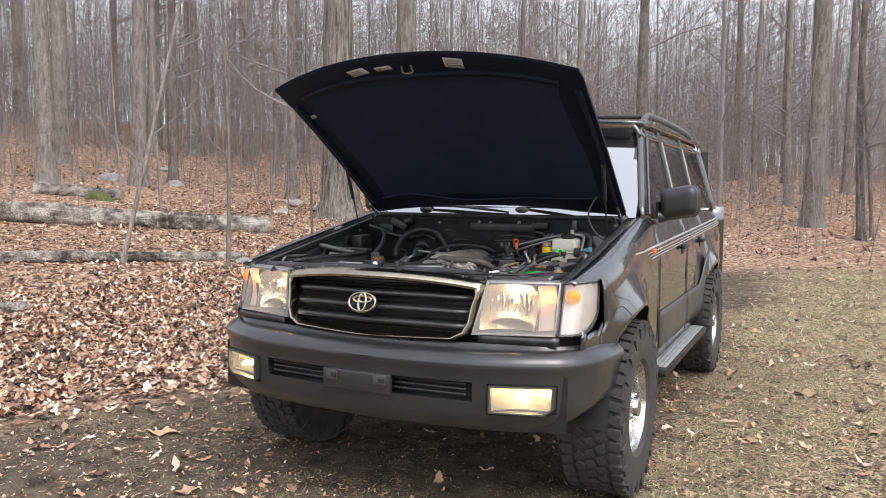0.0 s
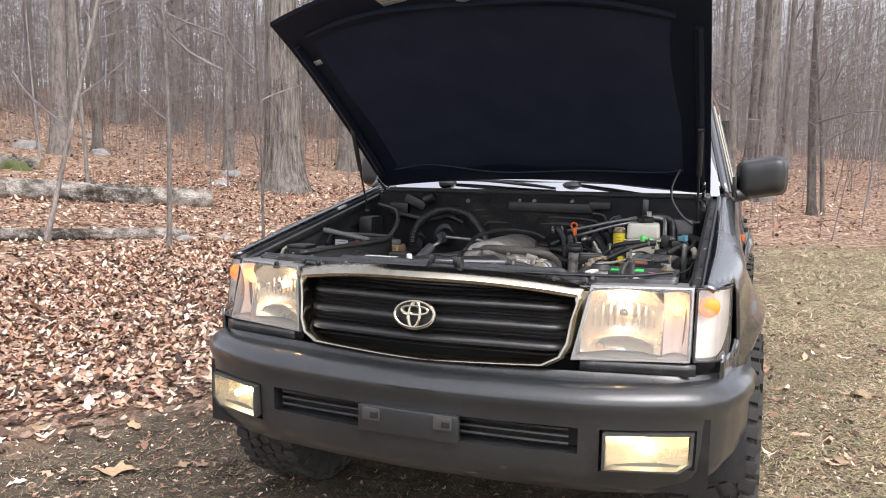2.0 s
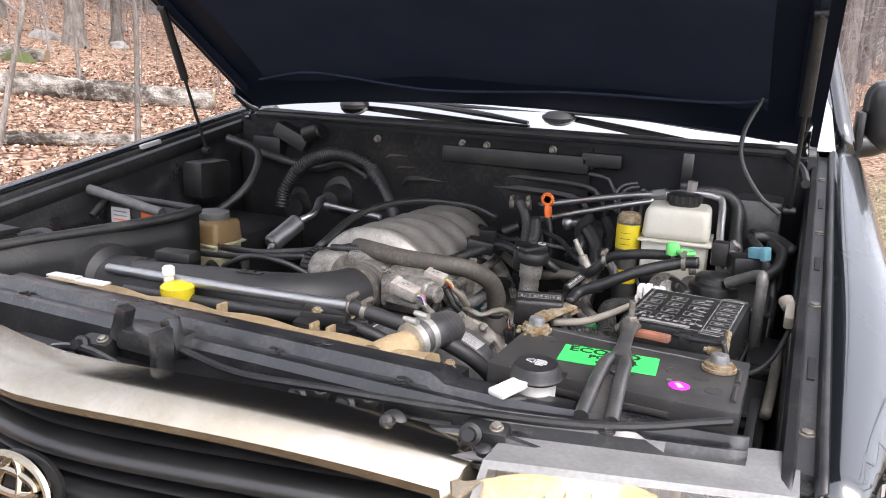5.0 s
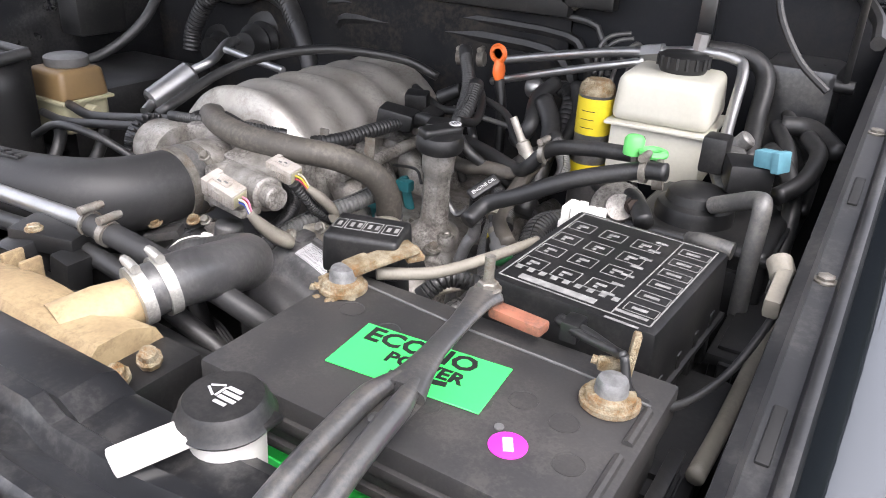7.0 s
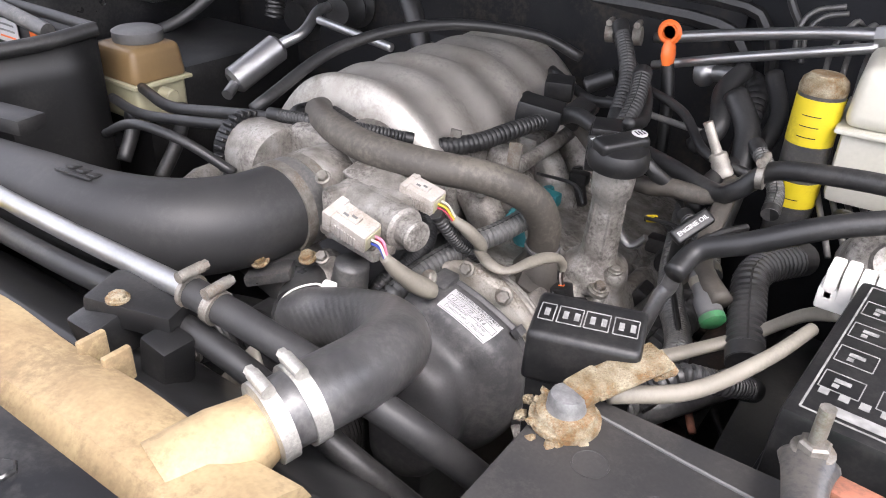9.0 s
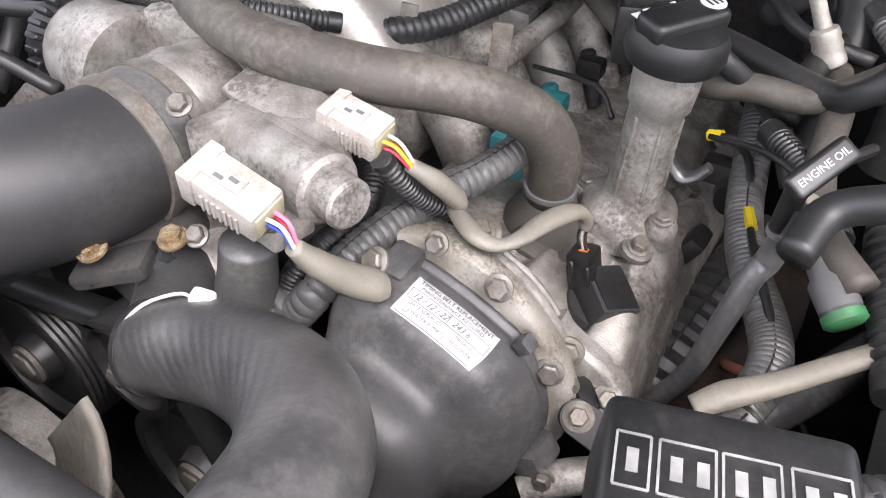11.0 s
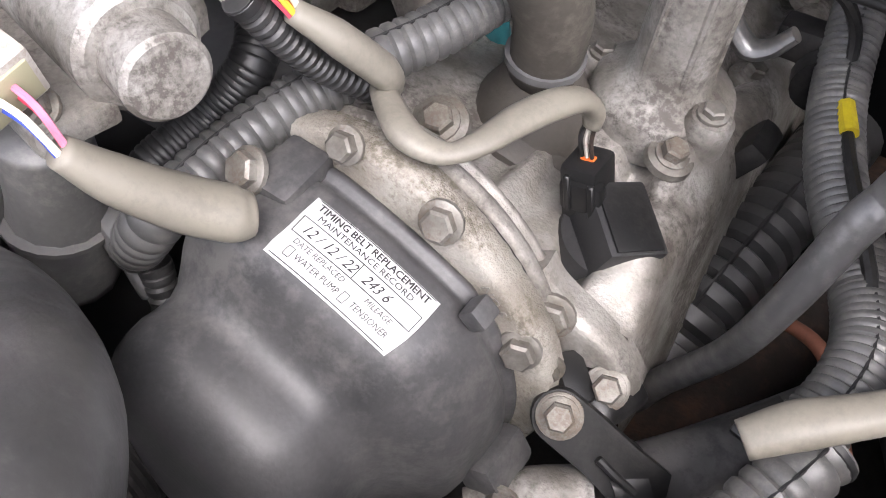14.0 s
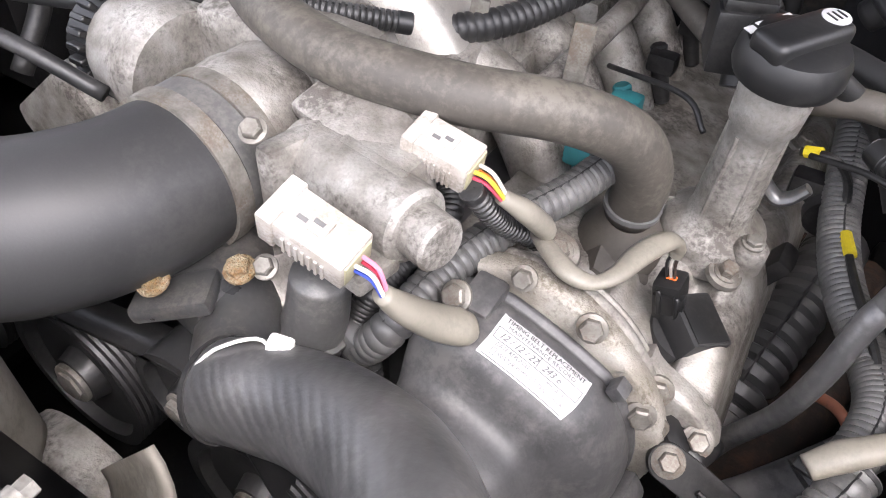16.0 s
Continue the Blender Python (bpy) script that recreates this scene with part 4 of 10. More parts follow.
for sg in (1, -1):
    bm = B()
    cx = [(sg * x, z) for x, z in ((0.592, 0.552), (0.80, 0.548), (0.835, 0.572), (0.838, 0.662), (0.592, 0.662))]
    yb = lambda x: -0.01 + 0.48 * max(0, abs(x) - 0.57) ** 1.25 + 0.0
    lo = []
    for dy, k in ((0.03, 1.0), (-0.008, 1.0), (-0.008, 0.93), (0.03, 0.93)):
        mx, mz = sg * 0.715, 0.607
        lo.append([bm.verts.new((mx + (x - mx) * k, yb(x) + dy, mz + (z - mz) * (k - 0.02 if k < 1 else 1))) for x, z in cx])
    for a, b in zip(lo, lo[1:]):
        for j in range(5):
            bm.faces.new((a[j], a[(j + 1) % 5], b[(j + 1) % 5], b[j]))
    fog = part("fog_lamp", bm, CLAD, bumper, "lit rectangular fog lamp")
    bm = B()
    sheet(bm, span(0.60, 0.825, 8), span(0.562, 0.654, 4), lambda x, z: (sg * x, yb(x) + 0.002, z))
    ob = part("fog_lens", bm, LENS_FOG, fog)
    ob.visible_shadow = False
    bm = B()
    sheet(bm, span(-1, 1, 10), span(-1, 1, 6), lambda u, v: (sg * (0.712 + 0.112 * u), yb(0.712 + 0.112 * u) + 0.05 - 0.035 * u * u, 0.607 + 0.046 * v))
    part("fog_reflector", bm, REFLECT, fog)
    bm = B()
    lathe(bm, (sg * 0.715, yb(0.715) + 0.045, 0.607), (0, -1, 0), [(0, 0.01), (0.025, 0.011), (0.03, 0.004)], 12)
    part("fog_bulb", bm, BULB_FOG, fog)


# wheels
def wheel_meshes():
    bm = B()
    w, R, r = 0.285, TYRE_R, 0.215
    prof = [(-w * 0.40, r), (-w * 0.47, r + 0.02), (-w * 0.52, r + 0.09), (-w * 0.49, R - 0.06), (-w * 0.46, R - 0.025), (-w * 0.40, R - 0.014), (0, R - 0.012), (w * 0.40, R - 0.014), (w * 0.46, R - 0.025), (w * 0.49, R - 0.06), (w * 0.52, r + 0.09), (w * 0.47, r + 0.02), (w * 0.40, r)]
    seg = 64
    rings = [[bm.verts.new((x, rr * math.cos(2 * math.pi * k / seg), rr * math.sin(2 * math.pi * k / seg))) for k in range(seg)] for x, rr in prof]
    for a, b in zip(rings, rings[1:]):
        for k in range(seg):
            bm.faces.new((a[k], a[(k + 1) % seg], b[(k + 1) % seg], b[k]))
    tyre = mesh_of("tyre", bm, 30)
    bm = B()
    rp = [(0.105, 0.218), (0.118, 0.222), (0.118, 0.208), (0.10, 0.2), (0.06, 0.193), (-0.11, 0.19), (-0.118, 0.222), (-0.105, 0.218)]
    rings = [[bm.verts.new((x, rr * math.cos(2 * math.pi * k / 48), rr * math.sin(2 * math.pi * k / 48))) for k in range(48)] for x, rr in rp]
    for a, b in zip(rings, rings[1:]):
        for k in range(48):
            bm.faces.new((a[k], a[(k + 1) % 48], b[(k + 1) % 48], b[k]))
    rim = mesh_of("rim", bm, 30)
    bm = B()
    for k in range(5):
        a = 2 * math.pi * k / 5
        m = Matrix.Rotation(a, 4, "X")
        vs = []
        for rr, wd, x in ((0.05, 0.05, 0.085), (0.12, 0.04, 0.08), (0.198, 0.062, 0.085)):
            for xx, s in ((x, 1), (x - 0.03, 1), (x - 0.03, -1), (x, -1)):
                vs.append(bm.verts.new(m @ Vector((xx, rr, s * wd))))
        for i in (0, 4):
            for j in range(4):
                bm.faces.new((vs[i + j], vs[i + (j + 1) % 4], vs[i + 4 + (j + 1) % 4], vs[i + 4 + j]))
        bolt(bm, m @ Vector((0.085, 0.06, 0.0)), (1, 0, 0), 0.011, 0.025)
    lathe(bm, (0.03, 0, 0), (1, 0, 0), [(0, 0.075), (0.055, 0.075), (0.06, 0.07), (0.075, 0.05), (0.095, 0.045), (0.1, 0.04)], 24)
    disc = mesh_of("wheel", bm, 30)
    return tyre, rim, disc


tyre_me, rim_me, disc_me = wheel_meshes()


def tread_spots():
    """Where the lugs of a tyre sit: each row across it, then its shoulders."""
    out = []
    for k in range(44):
        a = 2 * math.pi * k / 44
        for row, (x, off) in enumerate(((-0.108, 0.0), (-0.05, 0.5), (0.0, 0.15), (0.05, 0.65), (0.108, 0.3))):
            out.append((row, Matrix.Rotation(a + off * 2 * math.pi / 44, 4, "X") @ Matrix.Translation((x, TYRE_R - 0.009, 0)) @ Matrix.Rotation(radians((10, -28, 24, 28, -10)[row]), 4, "Y")))
        if k % 2 == 0:
            for sx in (-1, 1):
                out.append((5, Matrix.Rotation(a, 4, "X") @ Matrix.Translation((sx * 0.138, TYRE_R - 0.045, 0))))
    return out


LUG = [(0.052, 0.02, 0.04), (0.042, 0.02, 0.04), (0.04, 0.02, 0.04), (0.042, 0.02, 0.04), (0.052, 0.02, 0.04), (0.014, 0.055, 0.036)]
lug_me = []
for sz in LUG:
    bm = B()
    box(bm, (0, 0, 0), sz, bev=0)
    lug_me.append(mesh_of("tread_lug", bm, 30))
bm = B()
for row, m in tread_spots():
    box(bm, (0, 0, 0), LUG[row], bev=0, m=m)
tread_me = mesh_of("tread", bm, 30)
ALLOY = mat("polished alloy wheel", (0.62, 0.62, 0.61), (0.5, 0.5, 0.49), rough=0.15, rough2=0.3, metal=0.95, scale=12, bump=0.04)
for sg in (1, -1):
    for y in (AXLE_F, AXLE_R):
        m = Matrix.Translation((sg * 0.885, y, TYRE_R)) @ Matrix.Rotation(radians(0 if sg > 0 else 180), 4, "Z") @ Matrix.Rotation(radians(20 + 31 * sg + 17 * y), 4, "X")
        w = place("wheel", disc_me, ALLOY, truck, "polished alloy wheel with all-terrain tyre", m)
        place("tyre", tyre_me, TYRE, w, "knobbly black all-terrain tyre", m)
        place("rim", rim_me, ALLOY, w, "", m)
        if sg > 0 and y == AXLE_F:
            for row, mm in tread_spots():
                place("tread_lug", lug_me[row], TYRE, w, "", m @ mm)
        else:
            tagged(place("tread", tread_me, TYRE, w, "", m), "knobbly tread", kind="stuff")
    # running board
    bm = B()
    box(bm, (sg * 0.945, 2.32, 0.435), (0.155, 1.62, 0.05), bev=0.02)
    rb = part("running_board", bm, BLACK, truck, "black running board with ribbed metal tread")
    for k in range(5):
        bm = B()
        box(bm, (sg * (0.897 + 0.025 * k), 2.32, 0.462), (0.021, 1.5, 0.008), bev=0.003)
        part("tread_strip", bm, STEP, rb)
    # wheel housing
    for y in (AXLE_F, AXLE_R):
        bm = B()
        sheet(bm, span(0, math.pi, 14), (0.50, 0.985), lambda a, x: (sg * x, y + 0.49 * math.cos(a), HUB_Z + 0.02 + 0.49 * math.sin(a)))
        part("wheel_housing", bm, BLACK, truck)
    # door mirror
    bm = B()
    box(bm, (0, 0, 0), (0.25, 0.135, 0.19), bev=0.06, seg=6)
    for v in bm.verts:
        v.co.z -= 0.02 * (v.co.x < 0)
        if v.co.y < 0:
            v.co.x *= 0.92
            v.co.z *= 0.92
        v.co = Vector((sg * (v.co.x * 0.92 + 1.015), v.co.y + 1.83, v.co.z + 1.395))
    mir = part("door_mirror", bm, BLACK_SOFT, truck, "large black plastic door mirror")
    bm = B()
    tube(bm, [(sg * 0.90, 1.80, 1.30), (sg * 0.94, 1.81, 1.305), (sg * 0.98, 1.83, 1.33)], [0.035, 0.03, 0.028], 10, 4)
    box(bm, (sg * 0.895, 1.77, 1.34), (0.02, 0.16, 0.10), bev=0.008)
    part("mirror_arm", bm, BLACK_SOFT, mir)
    bm = B()
    box(bm, (sg * 1.015, 1.898, 1.395), (0.18, 0.004, 0.15), bev=0.001)
    part("mirror_glass", bm, CHROME, mir)
# chassis below
bm = B()
for sx in (-0.48, 0.48):
    box(bm, (sx, 2.3, 0.52), (0.09, 4.5, 0.14), bev=0.01)
box(bm, (0, AXLE_R, 0.41), (1.5, 0.1, 0.1), bev=0.03)
box(bm, (0, AXLE_F, 0.41), (1.5, 0.07, 0.07), bev=0.02)
box(bm, (0, 0.55, 0.42), (1.0, 0.12, 0.1), bev=0.02)
part("chassis", bm, BLACK, truck)
# unseen plate, added to block light under the bumper and bay
bm = B()
box(bm, (0, 0.86, 0.405), (0.86, 1.2, 0.012), bev=0.004)
box(bm, (0, 0.2, 0.43), (0.86, 0.16, 0.012), r=(-18, 0, 0), bev=0.004)
for x in (-0.3, 0, 0.3):
    box(bm, (x, 0.86, 0.396), (0.03, 1.1, 0.012), bev=0.003)
part("bay_light_block", bm, BLACK, truck, "black plate added under the engine to block light")


# raised hood
def hood_pt(u, v, lift=0.0):
    """u across from side to side, v from the hinge (0) to the front edge (1); lift outwards from the under side."""
    w = 0.80 + 0.012 * v
    tip = 1.0 + 0.105 * (1 - abs(u) ** 2.2)
    ln = v * (1 + (tip - 1) * v)
    y = 1.42 - 0.985 * ln
    z = 1.318 + 0.648 * ln + (0.05 * (1 - u * u) - 0.013 * v) * (1 - v)
    bulge = 0.055 * math.sin(math.pi * min(1, v)) + 0.045 * (1 - u * u) * min(1, 1.6 * v) + lift
    nose = max(0, v - 0.86) / 0.14
    y += -0.55 * bulge + 0.01 * nose
    z += 0.83 * bulge - 0.030 * nose * nose
    return (u * w, y, z)


def hood_in(u, v, lift=0.0):
    """The under side: as the skin, but flat towards the front edge."""
    a = Vector(hood_pt(u, min(v, 0.80), lift))
    if v <= 0.80:
        return tuple(a)
    b = Vector(hood_pt(u, 0.999, 0.024 + lift))
    return tuple(a.lerp(b, (v - 0.80) / 0.199))


bm = B()
sheet(bm, span(-1, 1, 32), span(0, 1, 26), lambda u, v: hood_pt(u, v, 0.035))
hood = part("hood", bm, PAINT, truck, "raised dark hood with insulated under side")
bm = B()
sheet(bm, span(-1, 1, 32), span(0, 1, 26), lambda u, v: hood_in(u, v, 0.0))
part("hood_inner", bm, HOODIN, hood)
bm = B()
edge = [(u, 1) for u in span(-1, 1, 32)]
for pth in ([(-1, v) for v in span(0, 1, 20)], [(1, v) for v in span(0, 1, 20)], [(u, 1) for u in span(-1, 1, 30)], [(u, 0) for u in span(-1, 1, 10)]):
    g = [[bm.verts.new(hood_pt(u, v, l)) for l in ((-0.006, 0.012, 0.036) if v < 0.9 else (0.02, 0.028, 0.036))] for u, v in pth]
    for a, b in zip(g, g[1:]):
        for j in range(2):
            bm.faces.new((a[j], b[j], b[j + 1], a[j + 1]))
part("hood_hem", bm, HOODIN, hood)
bm = B()
sheet(bm, span(-0.86, 0.86, 28), span(0.07, 0.86, 22), lambda u, v: hood_in(u, v, -0.014 - 0.004 * math.sin(9 * u) * math.sin(7 * v) + 0.016 * (max(abs(u) / 0.86, abs(v - 0.465) / 0.395) ** 14)))
part("insulation_pad", bm, PAD, hood, "black felt insulation pad")
for x in (-0.77, 0.77):
    bm = B()
    tube(bm, [hood_pt(x / 0.81, v, -0.012) for v in span(0.08, 0.86, 12)], 0.016, 8, 1)
    part("stiffener", bm, HOODIN, hood)
bm = B()
tube(bm, [hood_in(u, 0.885 - 0.03 * math.cos(u * 6) * 0.3, -0.004) for u in span(-0.86, 0.86, 24)], 0.014, 8, 1)
part("stiffener", bm, HOODIN, hood)


def hood_label(u, v, du, dv, turn=0.0):
    bm = B()
    sheet(bm, span(-1, 1, 3), span(-1, 1, 3), lambda a, b: hood_in(u + du * a + turn * b * du, v + dv * b - turn * a * dv, -0.004))
    ob = part("hood_label", bm, PAPER, hood, "small white printed label")
    solid(ob, 0.001, 0)
    for k in range(3):
        bm = B()
        sheet(bm, (-0.75, 0.75 - 0.3 * (k % 2)), (0, 1), lambda a, b: hood_in(u + du * a, v + dv * (-0.55 + 0.5 * k + 0.16 * b), -0.0065))
        part("print_bar", bm, GREYINK, ob)


hood_label(0.30, 0.945, 0.055, 0.030, 0.15)
hood_label(-0.34, 0.935, 0.062, 0.020, -0.2)
hood_label(-0.16, 0.935, 0.055, 0.012, -0.1)
hood_label(-0.905, 0.74, 0.022, 0.012)
# latch striker and cable on the under side
bm = B()
tube(bm, [hood_in(-0.03, 0.94, -0.004), hood_in(-0.03, 0.94, -0.04), hood_in(0.03, 0.94, -0.04), hood_in(0.03, 0.94, -0.004)], 0.005, 8, 3)
part("latch_striker", bm, STEEL, hood)
bm = B()
tube(bm, [hood_pt(-0.86, 0.10, -0.01), hood_pt(-0.6, 0.12, -0.02), hood_pt(-0.2, 0.05, -0.012), hood_pt(0.3, 0.07, -0.012), hood_pt(0.7, 0.09, -0.012), hood_pt(0.86, 0.12, -0.012)], 0.004, 6, 5)
part("washer_hose", bm, PAD, hood)
# gas struts and hinges
for sg in (1, -1):
    a, b = Vector((sg * 0.762, 1.17, 1.20)), Vector((sg * 0.768, 1.03, 1.575))
    mid = a.lerp(b, 0.52)
    bm = B()
    rod(bm, mid, b, 0.011, seg=12, bev=0.002)
    st = part("gas_strut", bm, BLACK, truck, "black gas strut holding the hood")
    bm = B()
    rod(bm, a, mid, 0.0045, seg=10)
    part("strut_rod", bm, BLACK, st)
    bm = B()
    lathe(bm, a - Vector((0.012, 0, 0)), (1, 0, 0), [(0, 0.009), (0.024, 0.009)], 12)
    part("ball_joint", bm, BLACK, st)
    bm = B()
    lathe(bm, b - Vector((0.012, 0, 0)), (1, 0, 0), [(0, 0.009), (0.024, 0.009)], 12)
    part("ball_joint", bm, BLACK, st)
    bm = B()
    box(bm, (sg * 0.775, 1.43, 1.30), (0.02, 0.14, 0.035), r=(25, 0, 0), bev=0.004)
    box(bm, (sg * 0.775, 1.36, 1.33), (0.016, 0.13, 0.025), r=(-33, 0, 0), bev=0.004)
    part("hood_hinge", bm, PAINT, truck)


# ---- the ground and the wood ----
def hill(x, y):
    """Height of the ground: level round the truck, rising into the wood on one side."""
    u = -0.8 * x + 0.25 * y - 3.0
    z = 0.0
    if u > 0:
        w = min(u, 55.0)
        z = 0.085 * w * w / (w + 1.0) + 0.0012 * w * w
    v = y + 0.25 * x - 17.0
    if v > 0:
        z += 0.065 * v * v / (v + 3.0) * max(0.0, min(1.0, (x + 9.0) / 8.0)) * min(1.0, 30.0 / (v + 1e-3))
    z += 0.05 * noise.noise((x * 0.16, y * 0.16, 0.3)) * min(1.0, max(0.0, (math.hypot(x, y - 2) - 4) / 6))
    return z


def axis(far, near, fine):
    """Grid lines, close together in the middle and wide far off."""
    out, p, step = [0.0], 0.0, fine
    while p < far:
        step = fine if p < near else step * 1.17
        p += step
        out.append(p)
    return [-q for q in out[:0:-1]] + out


gx, gy = axis(420, 9, 0.35), axis(420, 11, 0.35)
gv = [(x, y + 3, hill(x, y + 3) + 0.012 * noise.noise((x * 2.1, y * 2.1, 5))) for x in gx for y in gy]
gf = [(a * len(gy) + b, (a + 1) * len(gy) + b, (a + 1) * len(gy) + b + 1, a * len(gy) + b + 1) for a in range(len(gx) - 1) for b in range(len(gy) - 1)]
gme = bpy.data.meshes.new("ground")
gme.from_pydata(gv, [], gf)
gme.shade_smooth()


def leafy(x, y):
    """How thick the leaf litter lies: 1 in the wood, little on the worn track."""
    edge = -1.7 + 0.35 * math.sin(y * 0.9) + 0.5 * noise.noise((x * 0.4, y * 0.4, 2)) - (0.35 * max(0, 1.5 - y))
    wood_left = 1 / (1 + math.exp(max(-60, (x - edge + 0.6) * 3.2))) if x < 6 else 0.0
    back = 9.5 + 0.55 * x + 0.8 * noise.noise((x * 0.3, y * 0.3, 8))
    wood_back = 1 / (1 + math.exp(max(-40, min(60, -(y - back - 3) * 0.9))))
    return min(1, max(wood_left, wood_back))


for key, how in (("litter", lambda x, y: leafy(x, y)), ("straw", lambda x, y: (1 - leafy(x, y)) * (0.05 + 0.95 / (1 + math.exp(max(-60, min(60, -2.2 * (x - 1.1 + 0.8 * noise.noise((x * 0.8, y * 0.8, 6)))))))))):
    at = gme.attributes.new(key, "FLOAT", "POINT")
    at.data.foreach_set("value", [how(v[0], v[1]) for v in gv])
tagged(place("ground", gme, SOIL, None), "packed brown dirt, thin winter grass and leaf litter", "ground", kind="structure")


rng = np.random.default_rng(7)


def leaf_field(name, count, region, size, label, least=0.03):
    """Many small curled, lobed leaves lying about, as one mesh."""
    x0, x1, y0, y1 = region
    base = np.array([(-0.5, 0, 0), (-0.28, 0.17, 0), (-0.14, 0.1, 0), (0.04, 0.25, 0), (0.16, 0.13, 0), (0.33, 0.2, 0), (0.5, 0, 0), (0.33, -0.2, 0), (0.16, -0.13, 0), (0.04, -0.25, 0), (-0.14, -0.1, 0), (-0.28, -0.17, 0), (-0.1, 0, 0), (0.2, 0, 0)])
    tri = [(0, 1, 12), (1, 2, 12), (2, 3, 12), (3, 4, 13), (3, 13, 12), (4, 5, 13), (5, 6, 13), (6, 7, 13), (7, 8, 13), (8, 9, 13), (9, 12, 13), (9, 10, 12), (10, 11, 12), (11, 0, 12)]
    V, F, n = [], [], 0
    while n < count:
        x, y = rng.uniform(x0, x1), rng.uniform(y0, y1)
        d = leafy(x, y)
        if rng.random() > (max(least, d * d) if least < 0.5 else 1 - 0.7 * d) or abs(x) < 0.75 and 0.3 < y < 4.6 and rng.random() < 0.8:
            continue
        s = size * rng.uniform(0.55, 1.35)
        p = base * s
        p[:, 1] *= rng.uniform(0.75, 1.25)
        curl, cup = rng.uniform(-1.6, 2.6), rng.uniform(-1.8, 2.6)
        p[:, 2] = (curl * p[:, 0] ** 2 + cup * p[:, 1] ** 2) / s * 0.7 + rng.normal(0, 0.03, len(p)) * s
        a, tx, ty = rng.uniform(0, 6.28), rng.normal(0, 0.14), rng.normal(0, 0.14)
        q = p.copy()
        q[:, 2] += p[:, 0] * tx + p[:, 1] * ty
        c, sn = math.cos(a), math.sin(a)
        q[:, 0], q[:, 1] = c * p[:, 0] - sn * p[:, 1], sn * p[:, 0] + c * p[:, 1]
        q += (x, y, hill(x, y) + 0.006 + s * (0.08 + 0.2 * rng.random() * d))
        V.append(q)
        F.extend([(i + n * 14, j + n * 14, k + n * 14) for i, j, k in tri])
        n += 1
    me = bpy.data.meshes.new(name)
    me.from_pydata(np.concatenate(V).tolist(), [], F)
    me.shade_smooth()
    return tagged(place(name, me, LEAF, None), label, "leaf litter", kind="stuff")


leaf_field("leaf_litter", 27000, (-6.5, 3.5, -3.5, 7), 0.085, "brown curled oak leaves lying thick on the ground")
leaf_field("leaf_litter", 21000, (-15, -2, 0, 17), 0.10, "brown curled oak leaves lying thick on the ground")
leaf_field("leaf_litter", 13000, (-3.6, 3.2, -1.6, 6), 0.03, "small broken brown leaf bits on dirt", 0.9)
leaf_field("leaf_litter", 16000, (-40, 14, 8, 48), 0.17, "brown dry leaves covering the wood floor")


def grass_field(name, count, region, size, label, blade=STRAW, worn=False):
    """Thin flattened winter grass, as one mesh of blades."""
    x0, x1, y0, y1 = region
    V, F, n = [], [], 0
    while n < count:
        x, y = rng.uniform(x0, x1), rng.uniform(y0, y1)
        thick = (1 - leafy(x, y)) ** 2 * (0.04 + 0.96 / (1 + math.exp(max(-40, min(40, -(x - 1.05) * 4))))) * (0.5 + 0.8 * noise.noise((x * 0.7, y * 0.7, 4)) + 0.9 * noise.noise((x * 2.6, y * 2.6, 14)))
        if worn:
            thick = (1 - leafy(x, y)) * (0.35 + 0.6 * noise.noise((x * 1.3, y * 1.3, 9))) * (0.35 if abs(x) < 0.8 and y > 0.4 else 1.0)
        if rng.random() > thick:
            continue
        a, ln = rng.uniform(0, 6.28), size * rng.uniform(0.4, 1.4) * (1.0 if x > 1.0 or y > 8 else 0.5)
        up = rng.uniform(0.03, 0.4)
        d = np.array((math.cos(a), math.sin(a), 0))
        sd = np.array((-d[1], d[0], 0)) * ln * (0.05 if worn else 0.04)
        b = np.array((x, y, hill(x, y) + 0.002))
        mid = b + d * ln * 0.5 + (0, 0, ln * up * 0.6)
        tip = b + d * ln + (rng.normal(0, 0.1) * ln, rng.normal(0, 0.1) * ln, ln * up * 0.5)
        V += [b - sd, b + sd, mid + sd * 0.8, mid - sd * 0.8, tip]
        k = 5 * n
        F += [(k, k + 1, k + 2, k + 3), (k + 3, k + 2, k + 4)]
        n += 1
    me = bpy.data.meshes.new(name)
    me.from_pydata([v.tolist() for v in V], [], F)
    return tagged(place(name, me, blade, None), label, "grass", kind="stuff")


grass_field("thin_grass", 75000, (-4.2, 1.6, -1.6, 4.5), 0.06, "thin dull grass and bits on bare dirt", THIN, True)
grass_field("dry_grass", 180000, (-0.6, 5.0, -2.0, 8), 0.050, "flattened straw-coloured winter grass")
grass_field("dry_grass", 45000, (0.5, 9, 5, 19), 0.12, "flattened straw-coloured winter grass")


